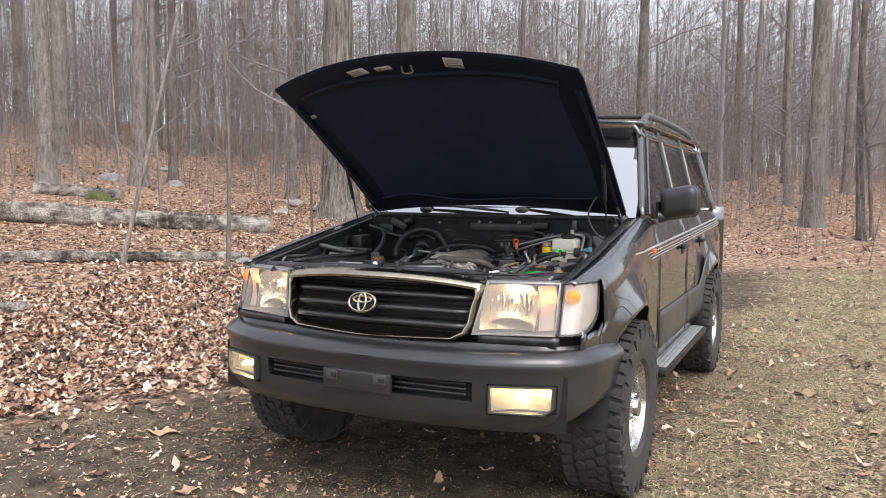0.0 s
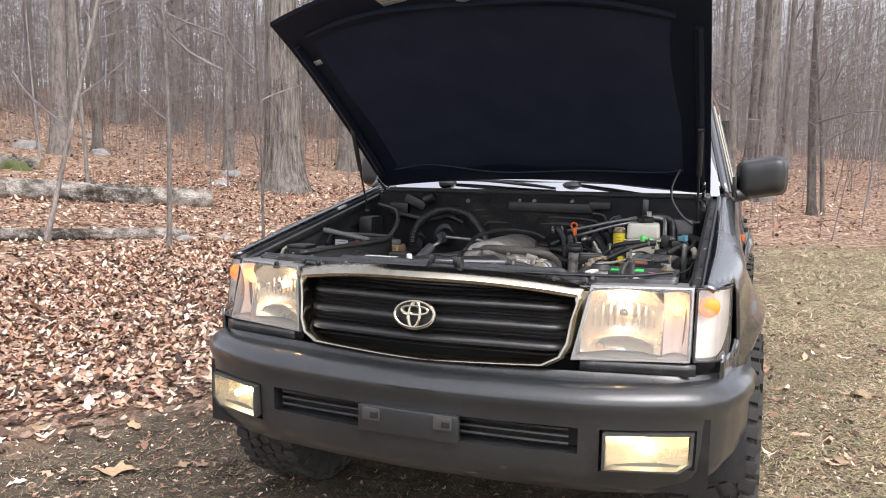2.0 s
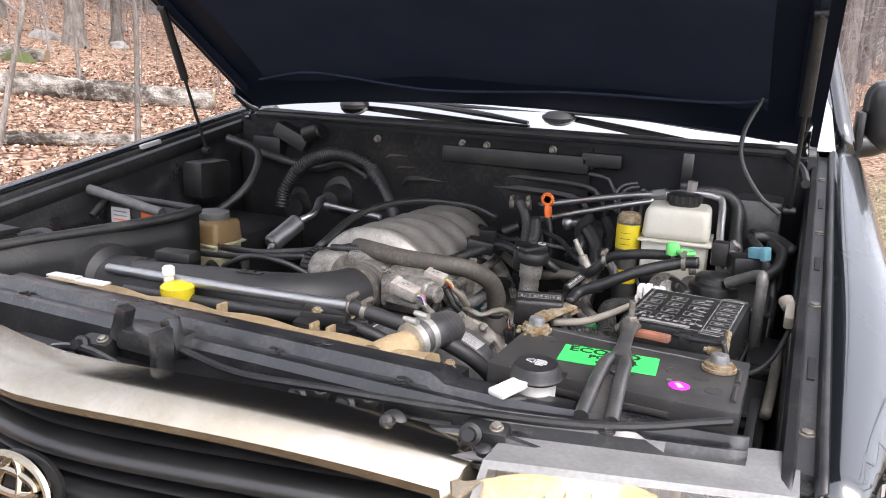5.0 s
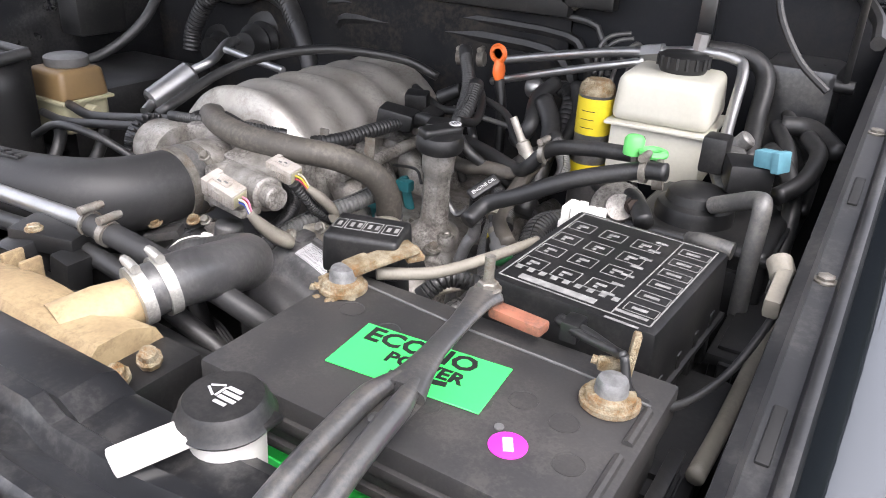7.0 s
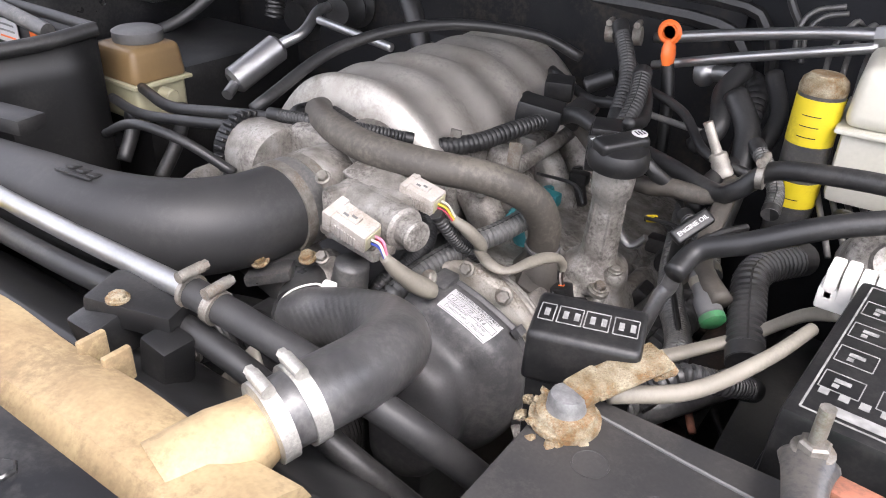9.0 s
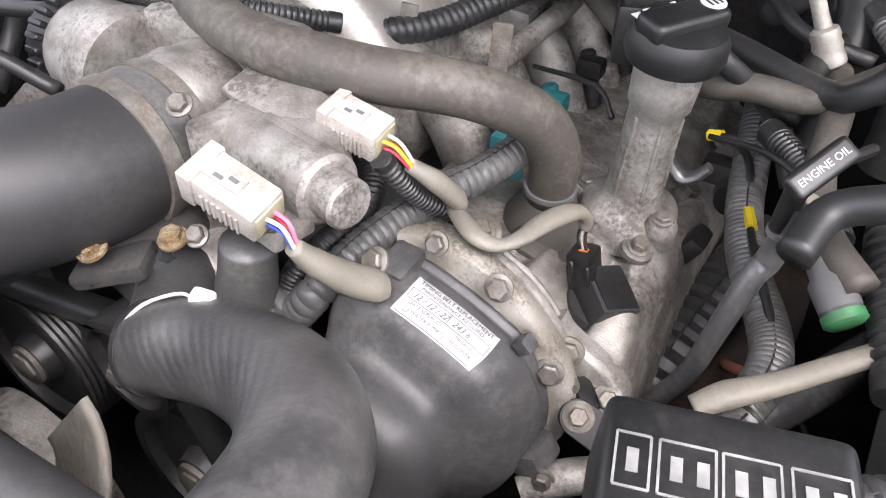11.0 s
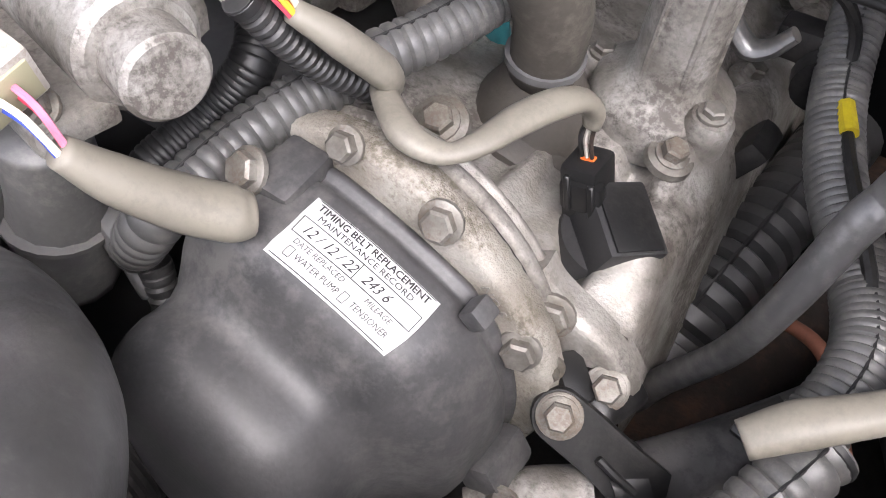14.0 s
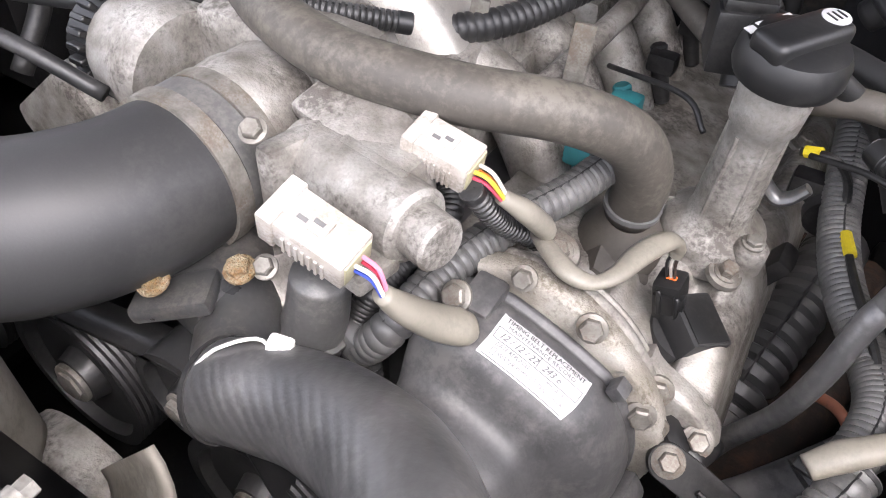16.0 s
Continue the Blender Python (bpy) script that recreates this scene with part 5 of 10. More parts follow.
def big_leaf(x, y, size, turn):
    """One large pale oak leaf with deep lobes."""
    bm = B()
    out = []
    for k in range(9):
        t = k / 8
        w = 0.06 + 0.26 * math.sin(math.pi * min(1, t * 1.05)) * (0.45 if k % 2 else 1.0)
        out.append((t - 0.5, w))
    rim = [(a, b) for a, b in out] + [(a, -b) for a, b in out[::-1]]
    c, s = math.cos(turn), math.sin(turn)
    z0 = hill(x, y) + 0.012
    top = [bm.verts.new((x + size * (a * c - b * s), y + size * (a * s + b * c), z0 + size * (0.5 * b * b + 0.25 * a * a + 0.06 * math.sin(9 * a + 5 * b)))) for a, b in rim]
    mids = [bm.verts.new((x + size * a * c, y + size * a * s, z0 + size * 0.2 * a * a)) for a, _ in out]
    for k in range(8):
        bm.faces.new((top[k], top[k + 1], mids[k + 1], mids[k]))
        bm.faces.new((top[17 - k], mids[k], mids[k + 1], top[16 - k]))
    tube(bm, [(x - size * 0.5 * c, y - size * 0.5 * s, z0 + 0.004), (x - size * 0.72 * c, y - size * 0.72 * s, z0 + 0.008)], 0.0015, 5, 1)
    tagged(part("fallen_leaf", bm, LEAF_PALE, None), "large pale tan oak leaf on the dirt", "leaf", "fallen leaves")


for x, y, s, a in ((1.72, 3.2, 0.2, 0.4), (-1.68, 0.45, 0.2, 0.5), (-2.45, 0.72, 0.17, 2.2), (-1.45, 0.62, 0.1, 1.2), (-2.05, 0.95, 0.13, -0.6), (-0.9, -0.15, 0.14, 1.0), (1.45, 1.9, 0.13, 2.0), (2.1, 2.4, 0.12, 1.1), (1.6, 4.6, 0.14, 0.2), (2.4, 5.6, 0.16, 2.6), (1.25, 0.9, 0.11, 0.7), (-3.0, 0.9, 0.16, 1.4)):
    big_leaf(x, y, s, a)


# ---- trees ----
def limb(bm, p, d, length, r, seed, seg, bend=0.25, steps=5, droop=0.0):
    """A crooked tapering limb; returns points along it for the next order."""
    rnd = random.Random(seed)
    pts, q, dd = [Vector(p)], Vector(p), Vector(d).normalized()
    for k in range(steps):
        dd = (dd + Vector((rnd.uniform(-1, 1), rnd.uniform(-1, 1), rnd.uniform(-0.6, 0.9) - droop)) * bend).normalized()
        q = q + dd * length / steps
        pts.append(q.copy())
    tube(bm, pts, [r * (1 - 0.86 * k / steps) for k in range(steps + 1)], seg, 1, cap=False)
    return pts


def trunk(bm, height, r, seed, seg=12, lean=(0, 0), flare=1.6, rough=0.06):
    rnd = random.Random(seed)
    n = 16
    pts, rings = [], []
    wob = [rnd.uniform(-1, 1) for _ in range(4)]
    for k in range(n + 1):
        t = (k / n) ** 1.3
        x = lean[0] * t * height + (0.012 if r > 0.058 else 0.035) * height * (wob[0] * math.sin(3 * t) + wob[1] * math.sin(7 * t) * 0.4)
        y = lean[1] * t * height + (0.012 if r > 0.058 else 0.035) * height * (wob[2] * math.sin(3.3 * t) + wob[3] * math.sin(6 * t) * 0.4)
        rad = r * (1 - 0.8 * t) * (1 + (flare - 1) * math.exp(-t * height / 0.35 / max(0.4, r * 4)))
        p = Vector((x, y, t * height - 0.15))
        pts.append(p)
        ring = []
        for j in range(seg):
            a = 2 * math.pi * j / seg
            rr = rad * (1 + rough * noise.noise((math.cos(a) * 2.2 + seed, math.sin(a) * 2.2, t * height * 0.8)) * 2)
            if k < 3:
                rr *= 1 + (0.05 if r > 0.3 else 0.12) * (math.sin(3 * a + seed) + 0.6 * math.sin(5 * a)) * (1 - k / 3)
            ring.append(bm.verts.new(p + Vector((rr * math.cos(a), rr * math.sin(a), 0))))
        rings.append(ring)
    for a, b in zip(rings, rings[1:]):
        for j in range(seg):
            bm.faces.new((a[j], a[(j + 1) % seg], b[(j + 1) % seg], b[j]))
    return pts


def tree(height, r, seed, low=0.35, limbs=14, bark=BARK, label="tall bare hardwood tree with grey brown bark", lean=(0, 0), seg=12, twigs=5, name="bare_tree", spread=0.2):
    t = thing(name, (0, 0, 0), label, "tree", "bare trees of the wood")
    rnd = random.Random(seed * 13 + 1)
    bm = B()
    pts = trunk(bm, height, r, seed, seg, lean)
    part("trunk", bm, bark, t, sharp=0)
    for k in range(limbs):
        bm = B()
        f = low + (0.98 - low) * (k + rnd.random()) / limbs
        a = pts[int(f * 16)]
        ang = rnd.uniform(0, 6.28)
        d = Vector((math.cos(ang), math.sin(ang), rnd.uniform(0.25, 1.0)))
        ln = height * spread * (1.25 - f) * rnd.uniform(0.6, 1.3)
        main = limb(bm, a, d, ln, max(0.012, r * 0.36 * (1.15 - f)), rnd.random(), 5)
        for j in range(twigs):
            b = main[rnd.randint(1, 5)]
            d2 = Vector((rnd.uniform(-1, 1), rnd.uniform(-1, 1), rnd.uniform(-0.1, 0.9)))
            sub = limb(bm, b, d2, ln * rnd.uniform(0.25, 0.5), max(0.006, r * 0.09), rnd.random(), 3, 0.35, 4)
            for _ in range(3):
                c = sub[rnd.randint(1, 4)]
                limb(bm, c, Vector((rnd.uniform(-1, 1), rnd.uniform(-1, 1), rnd.uniform(-0.2, 0.8))), ln * rnd.uniform(0.1, 0.25), 0.0045, rnd.random(), 3, 0.35, 3)
        part("limb", bm, TWIG, t, sharp=0)
    return t


def stand(t, x, y, turn=0.0, size=1.0):
    """Moves the first tree of a kind to its place."""
    t.matrix_basis = Matrix.Translation((x, y, hill(x, y))) @ Matrix.Rotation(turn, 4, "Z") @ Matrix.Diagonal((size, size, size, 1))


kinds = [tree(20, 0.20, 3, 0.3), tree(17, 0.15, 5, 0.25, 13), tree(23, 0.26, 8, 0.35, 15), tree(14, 0.09, 11, 0.2, 14, BARK_PALE, "slender young tree with pale bark"), tree(11, 0.06, 17, 0.15, 14, BARK_PALE, "slender young tree with pale bark", (0.06, 0.02)), tree(16, 0.12, 23, 0.22, 14)]
used = set()


def plant(kind, x, y, turn, size=1.0):
    t = kinds[kind]
    if kind not in used:
        used.add(kind)
        stand(t, x, y, turn, size)
    else:
        copy_thing(t, Matrix.Translation((x, y, hill(x, y))) @ Matrix.Rotation(turn, 4, "Z") @ Matrix.Diagonal((size / t.scale[0], size / t.scale[0], size / t.scale[0], 1)))


TREES_AT = [
    (2, -20.0, 13.2, 0.4, 1.05), (2, -27.9, 19.7, 1.4, 1.4), (2, -19.1, 16.0, 2.4, 1.0), (2, -35.1, 31.7, 3.1, 1.35), (2, -32.0, 31.9, 0.2, 1.4), (0, -44.8, 37.1, 2.2, 1.45),
    (1, -14.3, 18.1, 0.9, 1.15), (0, -26.9, 30.7, 4.0, 1.15), (0, -30.8, 40.4, 5.0, 1.2), (1, -21.6, 26.4, 1.0, 0.95), (2, 1.4, 36.0, 0.3, 1.75), (0, 2.7, 38.0, 2.0, 1.0),
    (1, -0.15, 42.0, 3.0, 1.0), (2, -4.2, 58.0, 1.0, 1.2), (2, -33.1, 32.9, 5.2, 1.5), (2, -12.5, 22.9, 4.1, 1.55), (0, -26.2, 29.7, 0.7, 1.2), (0, -33.0, 29.6, 2.9, 1.2), (2, -54.4, 36.5, 0.1, 1.9),
    (2, 1.47, 24.21, 0.8, 1.15), (0, -4.53, 26.54, 2.2, 1.1), (5, 2.75, 21.19, 3.3, 1.00), (1, 0.50, 30.19, 1.1, 1.00), (3, -1.54, 26.02, 0.2, 1.10), (5, -1.11, 35.10, 4.4, 1.10),
]
for kind, x, y, turn, size in TREES_AT:
    plant(kind, x, y, turn, size)
rnd = random.Random(21)
spots = [(x, y) for _, x, y, _, _ in TREES_AT]
tries = 0
while len(spots) < len(TREES_AT) + 88 and tries < 20000:
    tries += 1
    a, d = radians(rnd.uniform(-14, 66)), 22 + 72 * rnd.random() ** 0.8
    x, y = 1.4 - d * math.sin(a), -2.5 + d * math.cos(a)
    if leafy(x, y) < 0.6 or min((math.hypot(x - p, y - q) for p, q in spots), default=9) < 1.5:
        continue
    spots.append((x, y))
    plant(rnd.choice((0, 1, 1, 3, 3, 3, 4, 4, 4, 4, 5, 5)), x, y, rnd.uniform(0, 6.28), rnd.uniform(0.5, 0.95))
# the wood goes on out of view, all round the clearing
for k in range(26):
    a, d = radians(rnd.uniform(70, 342)), rnd.uniform(16, 40)
    plant(rnd.choice((0, 1, 2, 5)), 1 - d * math.sin(a), -2 + d * math.cos(a), rnd.uniform(0, 6.28), rnd.uniform(0.8, 1.2))

# the great oak behind the truck
OAK = (-9.84, 14.46)
oak = tree(24, 0.46, 41, 0.45, 12, BARK_OAK, "broad old oak trunk with deeply furrowed grey bark", (0.01, 0.0), 40, name="oak_tree")
stand(oak, *OAK)

# brush and thin stems far back
def far_woods(name, count, a0, a1, d0, d1, h0, h1, bark, label, thin=0.006):
    bm_v, bm_f = [], []
    r2 = random.Random(5)
    for k in range(count):
        a, d = radians(r2.uniform(a0, a1)), r2.uniform(d0, d1)
        x, y = 1.4 - d * math.sin(a), -2.5 + d * math.cos(a)
        z, h = hill(x, y) - 0.1, r2.uniform(h0, h1)
        r, lx, ly = r2.uniform(0.008, 0.034) * (h / 10), r2.uniform(-0.08, 0.08) * h, r2.uniform(-0.08, 0.08) * h
        stems = [((x, y, z), (x + lx, y + ly, z + h), r)]
        kx, ky, kf = r2.uniform(-0.05, 0.05) * h, r2.uniform(-0.05, 0.05) * h, r2.uniform(0.35, 0.6)
        mid = (x + lx * kf + kx, y + ly * kf + ky, z + h * kf)
        stems = [((x, y, z), mid, r), (mid, (x + lx, y + ly, z + h), r * 0.7)]
        for j in range(21):
            f = r2.uniform(0.15, 0.97)
            ang, ln = r2.uniform(0, 6.28), h * r2.uniform(0.08, 0.36)
            bow = 1 - abs(f - kf) / max(kf, 1 - kf)
            p = (x + lx * f + kx * bow, y + ly * f + ky * bow, z + h * f)
            stems.append((p, (p[0] + ln * math.cos(ang), p[1] + ln * math.sin(ang), p[2] + ln * r2.uniform(-0.3, 0.9)), max(thin, r * 0.45)))
        for p, q, rr in stems:
            n = len(bm_v)
            for c, w in ((p, rr), (q, rr * 0.25)):
                for j in range(3):
                    bm_v.append((c[0] + w * math.cos(2.09 * j), c[1] + w * math.sin(2.09 * j), c[2] + (w if j == 1 else 0)))
            for j in range(3):
                bm_f.append((n + j, n + (j + 1) % 3, n + 3 + (j + 1) % 3, n + 3 + j))
    me = bpy.data.meshes.new(name)
    me.from_pydata(bm_v, [], bm_f)
    me.shade_smooth()
    tagged(place(name, me, bark, None), label, "woods", kind="stuff")


far_woods("far_woods", 4400, -16, 68, 48, 135, 5, 24, HAZY, "dense bare grey woods far behind", 0.016)
far_woods("understorey", 1100, -15, 66, 27, 62, 2.5, 10, HAZY, "bare twiggy undergrowth between the trees", 0.009)
far_woods("brush", 420, -14, 64, 17, 52, 1.5, 8, TWIG, "thin bare saplings and brush")


# leaning sapling and straight stem near the clearing
for x, y, h, r, sd, ln in ((-7.65, 5.28, 7.5, 0.038, 61, (0.13, 0.15)), (-6.25, 6.06, 8.5, 0.035, 67, (-0.02, 0.02)), (-5.6, 7.3, 6.5, 0.022, 71, (0.04, 0.01)), (-11.2, 9.5, 7.0, 0.04, 73, (0.02, -0.05)), (4.6, 16.5, 9.0, 0.07, 79, (0.12, 0.0)), (3.0, 21.0, 9.0, 0.06, 83, (-0.08, 0.02))):
    st_ = tree(h, r, sd, 0.3, 12, BARK, "thin grey sapling with bare twigs", ln, 10, 4, "sapling", 0.22)
    stand(st_, x, y)


def fallen(name, p, q, r, label, cut_end=True):
    """A fallen log with knots, broken bark and a cut end."""
    a, b = Vector((*p, hill(*p) + r * 0.7)), Vector((*q, hill(*q) + r * 0.75))
    bm = B()
    n, seg = 70, 28
    d = (b - a).normalized()
    mm = turn_to(d)
    rings = []
    for k in range(n + 1):
        t = k / n
        c = a.lerp(b, t) + Vector((0, 0, 0.03 * math.sin(5 * t) * r * 4))
        rings.append([bm.verts.new(c + mm @ Vector((math.cos(2 * math.pi * j / seg), math.sin(2 * math.pi * j / seg), 0)) * r * (1.08 - 0.15 * t) * (1 + 0.3 * noise.noise((t * 9, math.cos(6.28 * j / seg) * 1.4, math.sin(6.28 * j / seg) * 1.4 + r)) + 0.2 * noise.noise((t * 22, math.cos(6.28 * j / seg) * 4, math.sin(6.28 * j / seg) * 4 + r)))) for j in range(seg)])
    for u, v in zip(rings, rings[1:]):
        for j in range(seg):
            bm.faces.new((u[j], u[(j + 1) % seg], v[(j + 1) % seg], v[j]))
    bm.faces.new(rings[0])
    for k in (0.2, 0.5, 0.73):
        c = a.lerp(b, k)
        lathe(bm, c + Vector((0, 0, r * 0.8)), (0.3, -0.4, 1), [(0, r * 0.25), (r * 0.5, r * 0.18), (r * 0.6, r * 0.1)], 8)
    lg = tagged(part(name, bm, LOG, None, "", 0), label, "log", "fallen logs")
    bm = B()
    lathe(bm, b, d, [(-0.01, r * 0.97), (0.012, r * 0.9), (0.0, r * 0.5), (0.014, r * 0.3), (0.006, r * 0.05)], 18)
    part("log_end", bm, CUT, lg)


fallen("fallen_log", (-15.5, 5.6), (-9.0, 10.5), 0.2, "long weathered fallen log lying in leaves")
fallen("fallen_log", (-9.6, 3.2), (-6.75, 7.0), 0.085, "thin mossy fallen log lying in leaves")
fallen("fallen_log", (-18.1, 11.4), (-15.9, 12.5), 0.17, "old broken log among the trees")
fallen("fallen_log", (-6.4, 1.6), (-5.8, 2.5), 0.07, "short broken branch lying in leaves")
# field stones; the third, mossy lump is the root mass of a stump
for k, (x, y, s) in enumerate(((-6.5, 6.75, 0.16), (-6.25, 7.25, 0.13), (-16.2, 12.0, 0.4), (-21.0, 16.5, 0.5), (-19.0, 17.5, 0.35), (-24, 22, 0.4), (-11.5, 14.0, 0.25), (-13.0, 16.5, 0.3))):
    bm = B()
    bmesh.ops.create_icosphere(bm, subdivisions=3, radius=1)
    for v in bm.verts:
        v.co = Vector((x, y, hill(x, y))) + Vector((v.co.x * s, v.co.y * s * 0.8, v.co.z * s * 0.55)) * (1 + 0.5 * noise.noise(v.co * 1.3 + Vector((k * 3.1, 0, 0))))
    tagged(part("ground_lump", bm, STONE if k != 2 else MOSS, None, "", 0), "rough field stone or root mass among leaves", "stone", "field stones")
# overhead wires through the trees
for k, (p, q) in enumerate((((-60, 30, 17.5), (40, 34, 12.5)), ((-60, 31, 16.6), (40, 35, 11.2)))):
    bm = B()
    tube(bm, [Vector(p).lerp(Vector(q), t) - Vector((0, 0, 1.6 * 4 * t * (1 - t))) for t in span(0, 1, 16)], 0.022, 5, 1)
    tagged(part("overhead_wire", bm, BLACK, None), "thin black overhead wire among the trees", "wire", "overhead wires")


# ---- the engine bay: sheet metal ----
for sg in (1, -1):
    bm = B()
    sheet(bm, span(0.24, 1.40, 20), span(0, 1, 8), lambda y, s: (sg * (0.793 - 0.03 * (1 - s) - 0.12 * max(0, 0.35 - s) * max(0, 1 - abs(y - AXLE_F) / 0.55)), y, 0.52 + (crest(y) - 0.045 - 0.52) * s))
    inner_f = solid(part("inner_fender", bm, PAINT_IN, truck, "satin black inner fender wall"), 0.004, 0)
    bm = B()
    pr = [(0.793, -0.045), (0.796, -0.012), (0.804, -0.008), (0.807, -0.018), (0.826, -0.018), (0.829, -0.004), (0.836, 0.0)]
    ys = span(0.24, 1.48, 24)
    g = [[bm.verts.new((sg * x, y, crest(y) + dz)) for x, dz in pr] for y in ys]
    for a, b in zip(g, g[1:]):
        for j in range(len(pr) - 1):
            bm.faces.new((a[j], b[j], b[j + 1], a[j + 1]))
    solid(part("fender_ledge", bm, LEDGE, truck, "black fender ledge with channel"), 0.003, 0)
    for y in (0.36, 0.686, 0.98, 1.3):
        bm = B()
        bolt(bm, (sg * 0.8165, y, crest(y) - 0.019), (0, 0, 1), 0.0075, 0.006)
        part("fender_bolt", bm, STEEL, truck)
    bm = B()
    for y in (0.5, 0.84, 1.14):
        bm = B()
        box(bm, (sg * 0.8165, y, crest(y) - 0.0165), (0.009, 0.055, 0.004), r=(10.6, 0, 0), bev=0.0015)
        part("ledge_slot", bm, INK, truck)
bm = B()
box(bm, (-0.822, 1.02, crest(1.02) + 0.004), (0.012, 0.07, 0.012), r=(10, 0, 0), bev=0.003)
part("vin_label", bm, PAPER, truck, "small white label on the fender edge")
bm = B()
sheet(bm, span(-0.80, 0.80, 40), span(0, 1, 16), lambda x, s: (x, 1.375 + 0.02 * math.cos(x * 3) * (1 - s) - 0.03 * (0.35 < s < 0.7) * (abs(x) < 0.33) + 0.012 * math.sin(x * 14) * (s < 0.4), 0.5 + 0.795 * s))
solid(part("firewall", bm, FIREWALL, truck, "grey painted firewall panel"), 0.006)
bm = B()
sheet(bm, span(-0.80, 0.80, 24), span(0, 1, 6), lambda x, s: (x, 1.375 + 0.055 * s + 0.05 * x * x, 1.296 + 0.008 * s))
cowl = solid(part("cowl_panel", bm, CLAD, truck, "grey cowl panel under the windshield"), 0.006)
bm = B()
tube(bm, [(x, 1.372 + 0.0 * x, 1.298) for x in span(-0.74, 0.74, 10)], 0.011, 8, 2)
tube(bm, [(0.74, 1.372, 1.298), (0.775, 1.3, 1.27), (0.785, 1.2, 1.255)], 0.010, 8, 3)
part("cowl_seal", bm, RUBBER, truck, "black rubber cowl seal")
bm = B()
tube(bm, [(x, 1.425 + 0.07 * x * x, 1.304) for x in span(-0.8, 0.8, 12)], 0.008, 6, 1)
part("windshield_moulding", bm, BLACK, truck)
for x0, x1 in ((-0.47, 0.10), (0.17, 0.72)):
    bm = B()
    lathe(bm, (x0, 1.49, 1.33), (0, -0.2, 1), [(0, 0.032), (0.012, 0.032), (0.022, 0.022), (0.026, 0.008)], 16, squash=(1.5, 1))
    wiper = part("wiper", bm, BLACK, truck, "black windshield wiper")
    bm = B()
    tube(bm, [(x0, 1.49, 1.352), (x0 + 0.2, 1.47, 1.352), (x0 + 0.42, 1.445, 1.338), (x1, 1.44, 1.322)], [0.008, 0.011, 0.014, 0.009], 8, 5, flat=0.6)
    part("wiper_arm", bm, BLACK, wiper)
    bm = B()
    tube(bm, [(x0 + 0.1, 1.515, 1.356), (x0 + 0.35, 1.50, 1.352), (x0 + 0.6, 1.50, 1.345)], 0.006, 6, 4)
    part("wiper_blade", bm, RUBBER, wiper)
bm = B()
sheet(bm, span(-0.78, 0.30, 30), span(0, 1, 14), lambda x, s: (x, 1.352 + 0.006 * math.sin(11 * x + 6 * s) + 0.02 * max(0, (s - 0.9) * 10), 0.62 + 0.655 * s))
solid(part("firewall_insulation", bm, FELT, truck, "black felt insulation on the firewall"), 0.012)
# firewall details: ribs, pipes, cable and bolts
for k, (z, x0, x1) in enumerate(((1.215, -0.28, 0.36), (1.185, -0.25, 0.33), (1.155, -0.22, 0.30))):
    bm = B()
    tube(bm, [(x0, 1.355, z - 0.02), (x0 + 0.06, 1.35, z), (x1 - 0.08, 1.35, z), (x1, 1.35, z - 0.03), (x1 + 0.02, 1.35, z - 0.09)], 0.006 + 0.004 * k, 8, 4)
    tagged(part("firewall_pipe", bm, BLACK if k else LOOM_BLACK, None), "black pipe clipped along the firewall", "pipe", "firewall pipes")
for x, z in ((-0.31, 1.255), (-0.05, 1.262), (0.02, 1.262), (0.20, 1.265), (0.30, 1.235), (-0.40, 1.08), (0.36, 1.255), (-0.25, 1.03)):
    bm = B()
    bolt(bm, (x, 1.355, z), (0, -1, 0), 0.008, 0.012)
    part("firewall_stud", bm, STEEL, truck)
bm = B()
box(bm, (0.10, 1.345, 1.235), (0.40, 0.03, 0.045), bev=0.008)
box(bm, (0.33, 1.345, 1.25), (0.10, 0.03, 0.035), bev=0.006)
tagged(part("wiring_cover", bm, BLACK, None), "black wiring cover along the firewall", "cover")
bm = B()
box(bm, (0.533, 1.345, 1.235), (0.026, 0.012, 0.10), bev=0.003)
box(bm, (0.533, 1.335, 1.20), (0.02, 0.02, 0.03), bev=0.003)
part("hose_bracket", bm, PAINT_IN, truck, "black slotted bracket on the firewall")
# brake booster side: boot, heater valves and clips near the passenger corner
bm = B()
lathe(bm, (-0.42, 1.355, 1.08), (0.15, -1, 0.0), [(0, 0.06), (0.015, 0.06), (0.02, 0.035), (0.035, 0.042), (0.05, 0.033), (0.065, 0.04), (0.08, 0.028), (0.1, 0.026)], 24)
hv = tagged(part("heater_valve", bm, RUBBER, None), "black rubber boot and heater valve", "valve")
bm = B()
lathe(bm, (-0.56, 1.345, 1.04), (0.1, -1, 0), [(0, 0.055), (0.012, 0.055), (0.014, 0.04), (0.03, 0.03), (0.05, 0.03)], 24)
tagged(part("rubber_grommet", bm, RUBBER, None), "round black rubber grommet in the firewall", "grommet")
bm = B()
tube(bm, [(-0.555, 1.24, 1.05), (-0.55, 1.25, 1.10), (-0.50, 1.26, 1.17), (-0.40, 1.26, 1.213), (-0.28, 1.24, 1.20), (-0.21, 1.21, 1.15)], 0.019, 16, 8, ribs=(0.008, 0.003))
arch_h = tagged(part("heater_hose", bm, RUBBER, None), "black corrugated heater hose arching over the firewall", "hose")
bm = B()
tube(bm, [(-0.24, 1.225, 1.18), (-0.19, 1.20, 1.13), (-0.15, 1.18, 1.06), (-0.14, 1.16, 1.0)], 0.017, 12, 5)
part("hose_end", bm, RUBBER, arch_h)
bm = B()
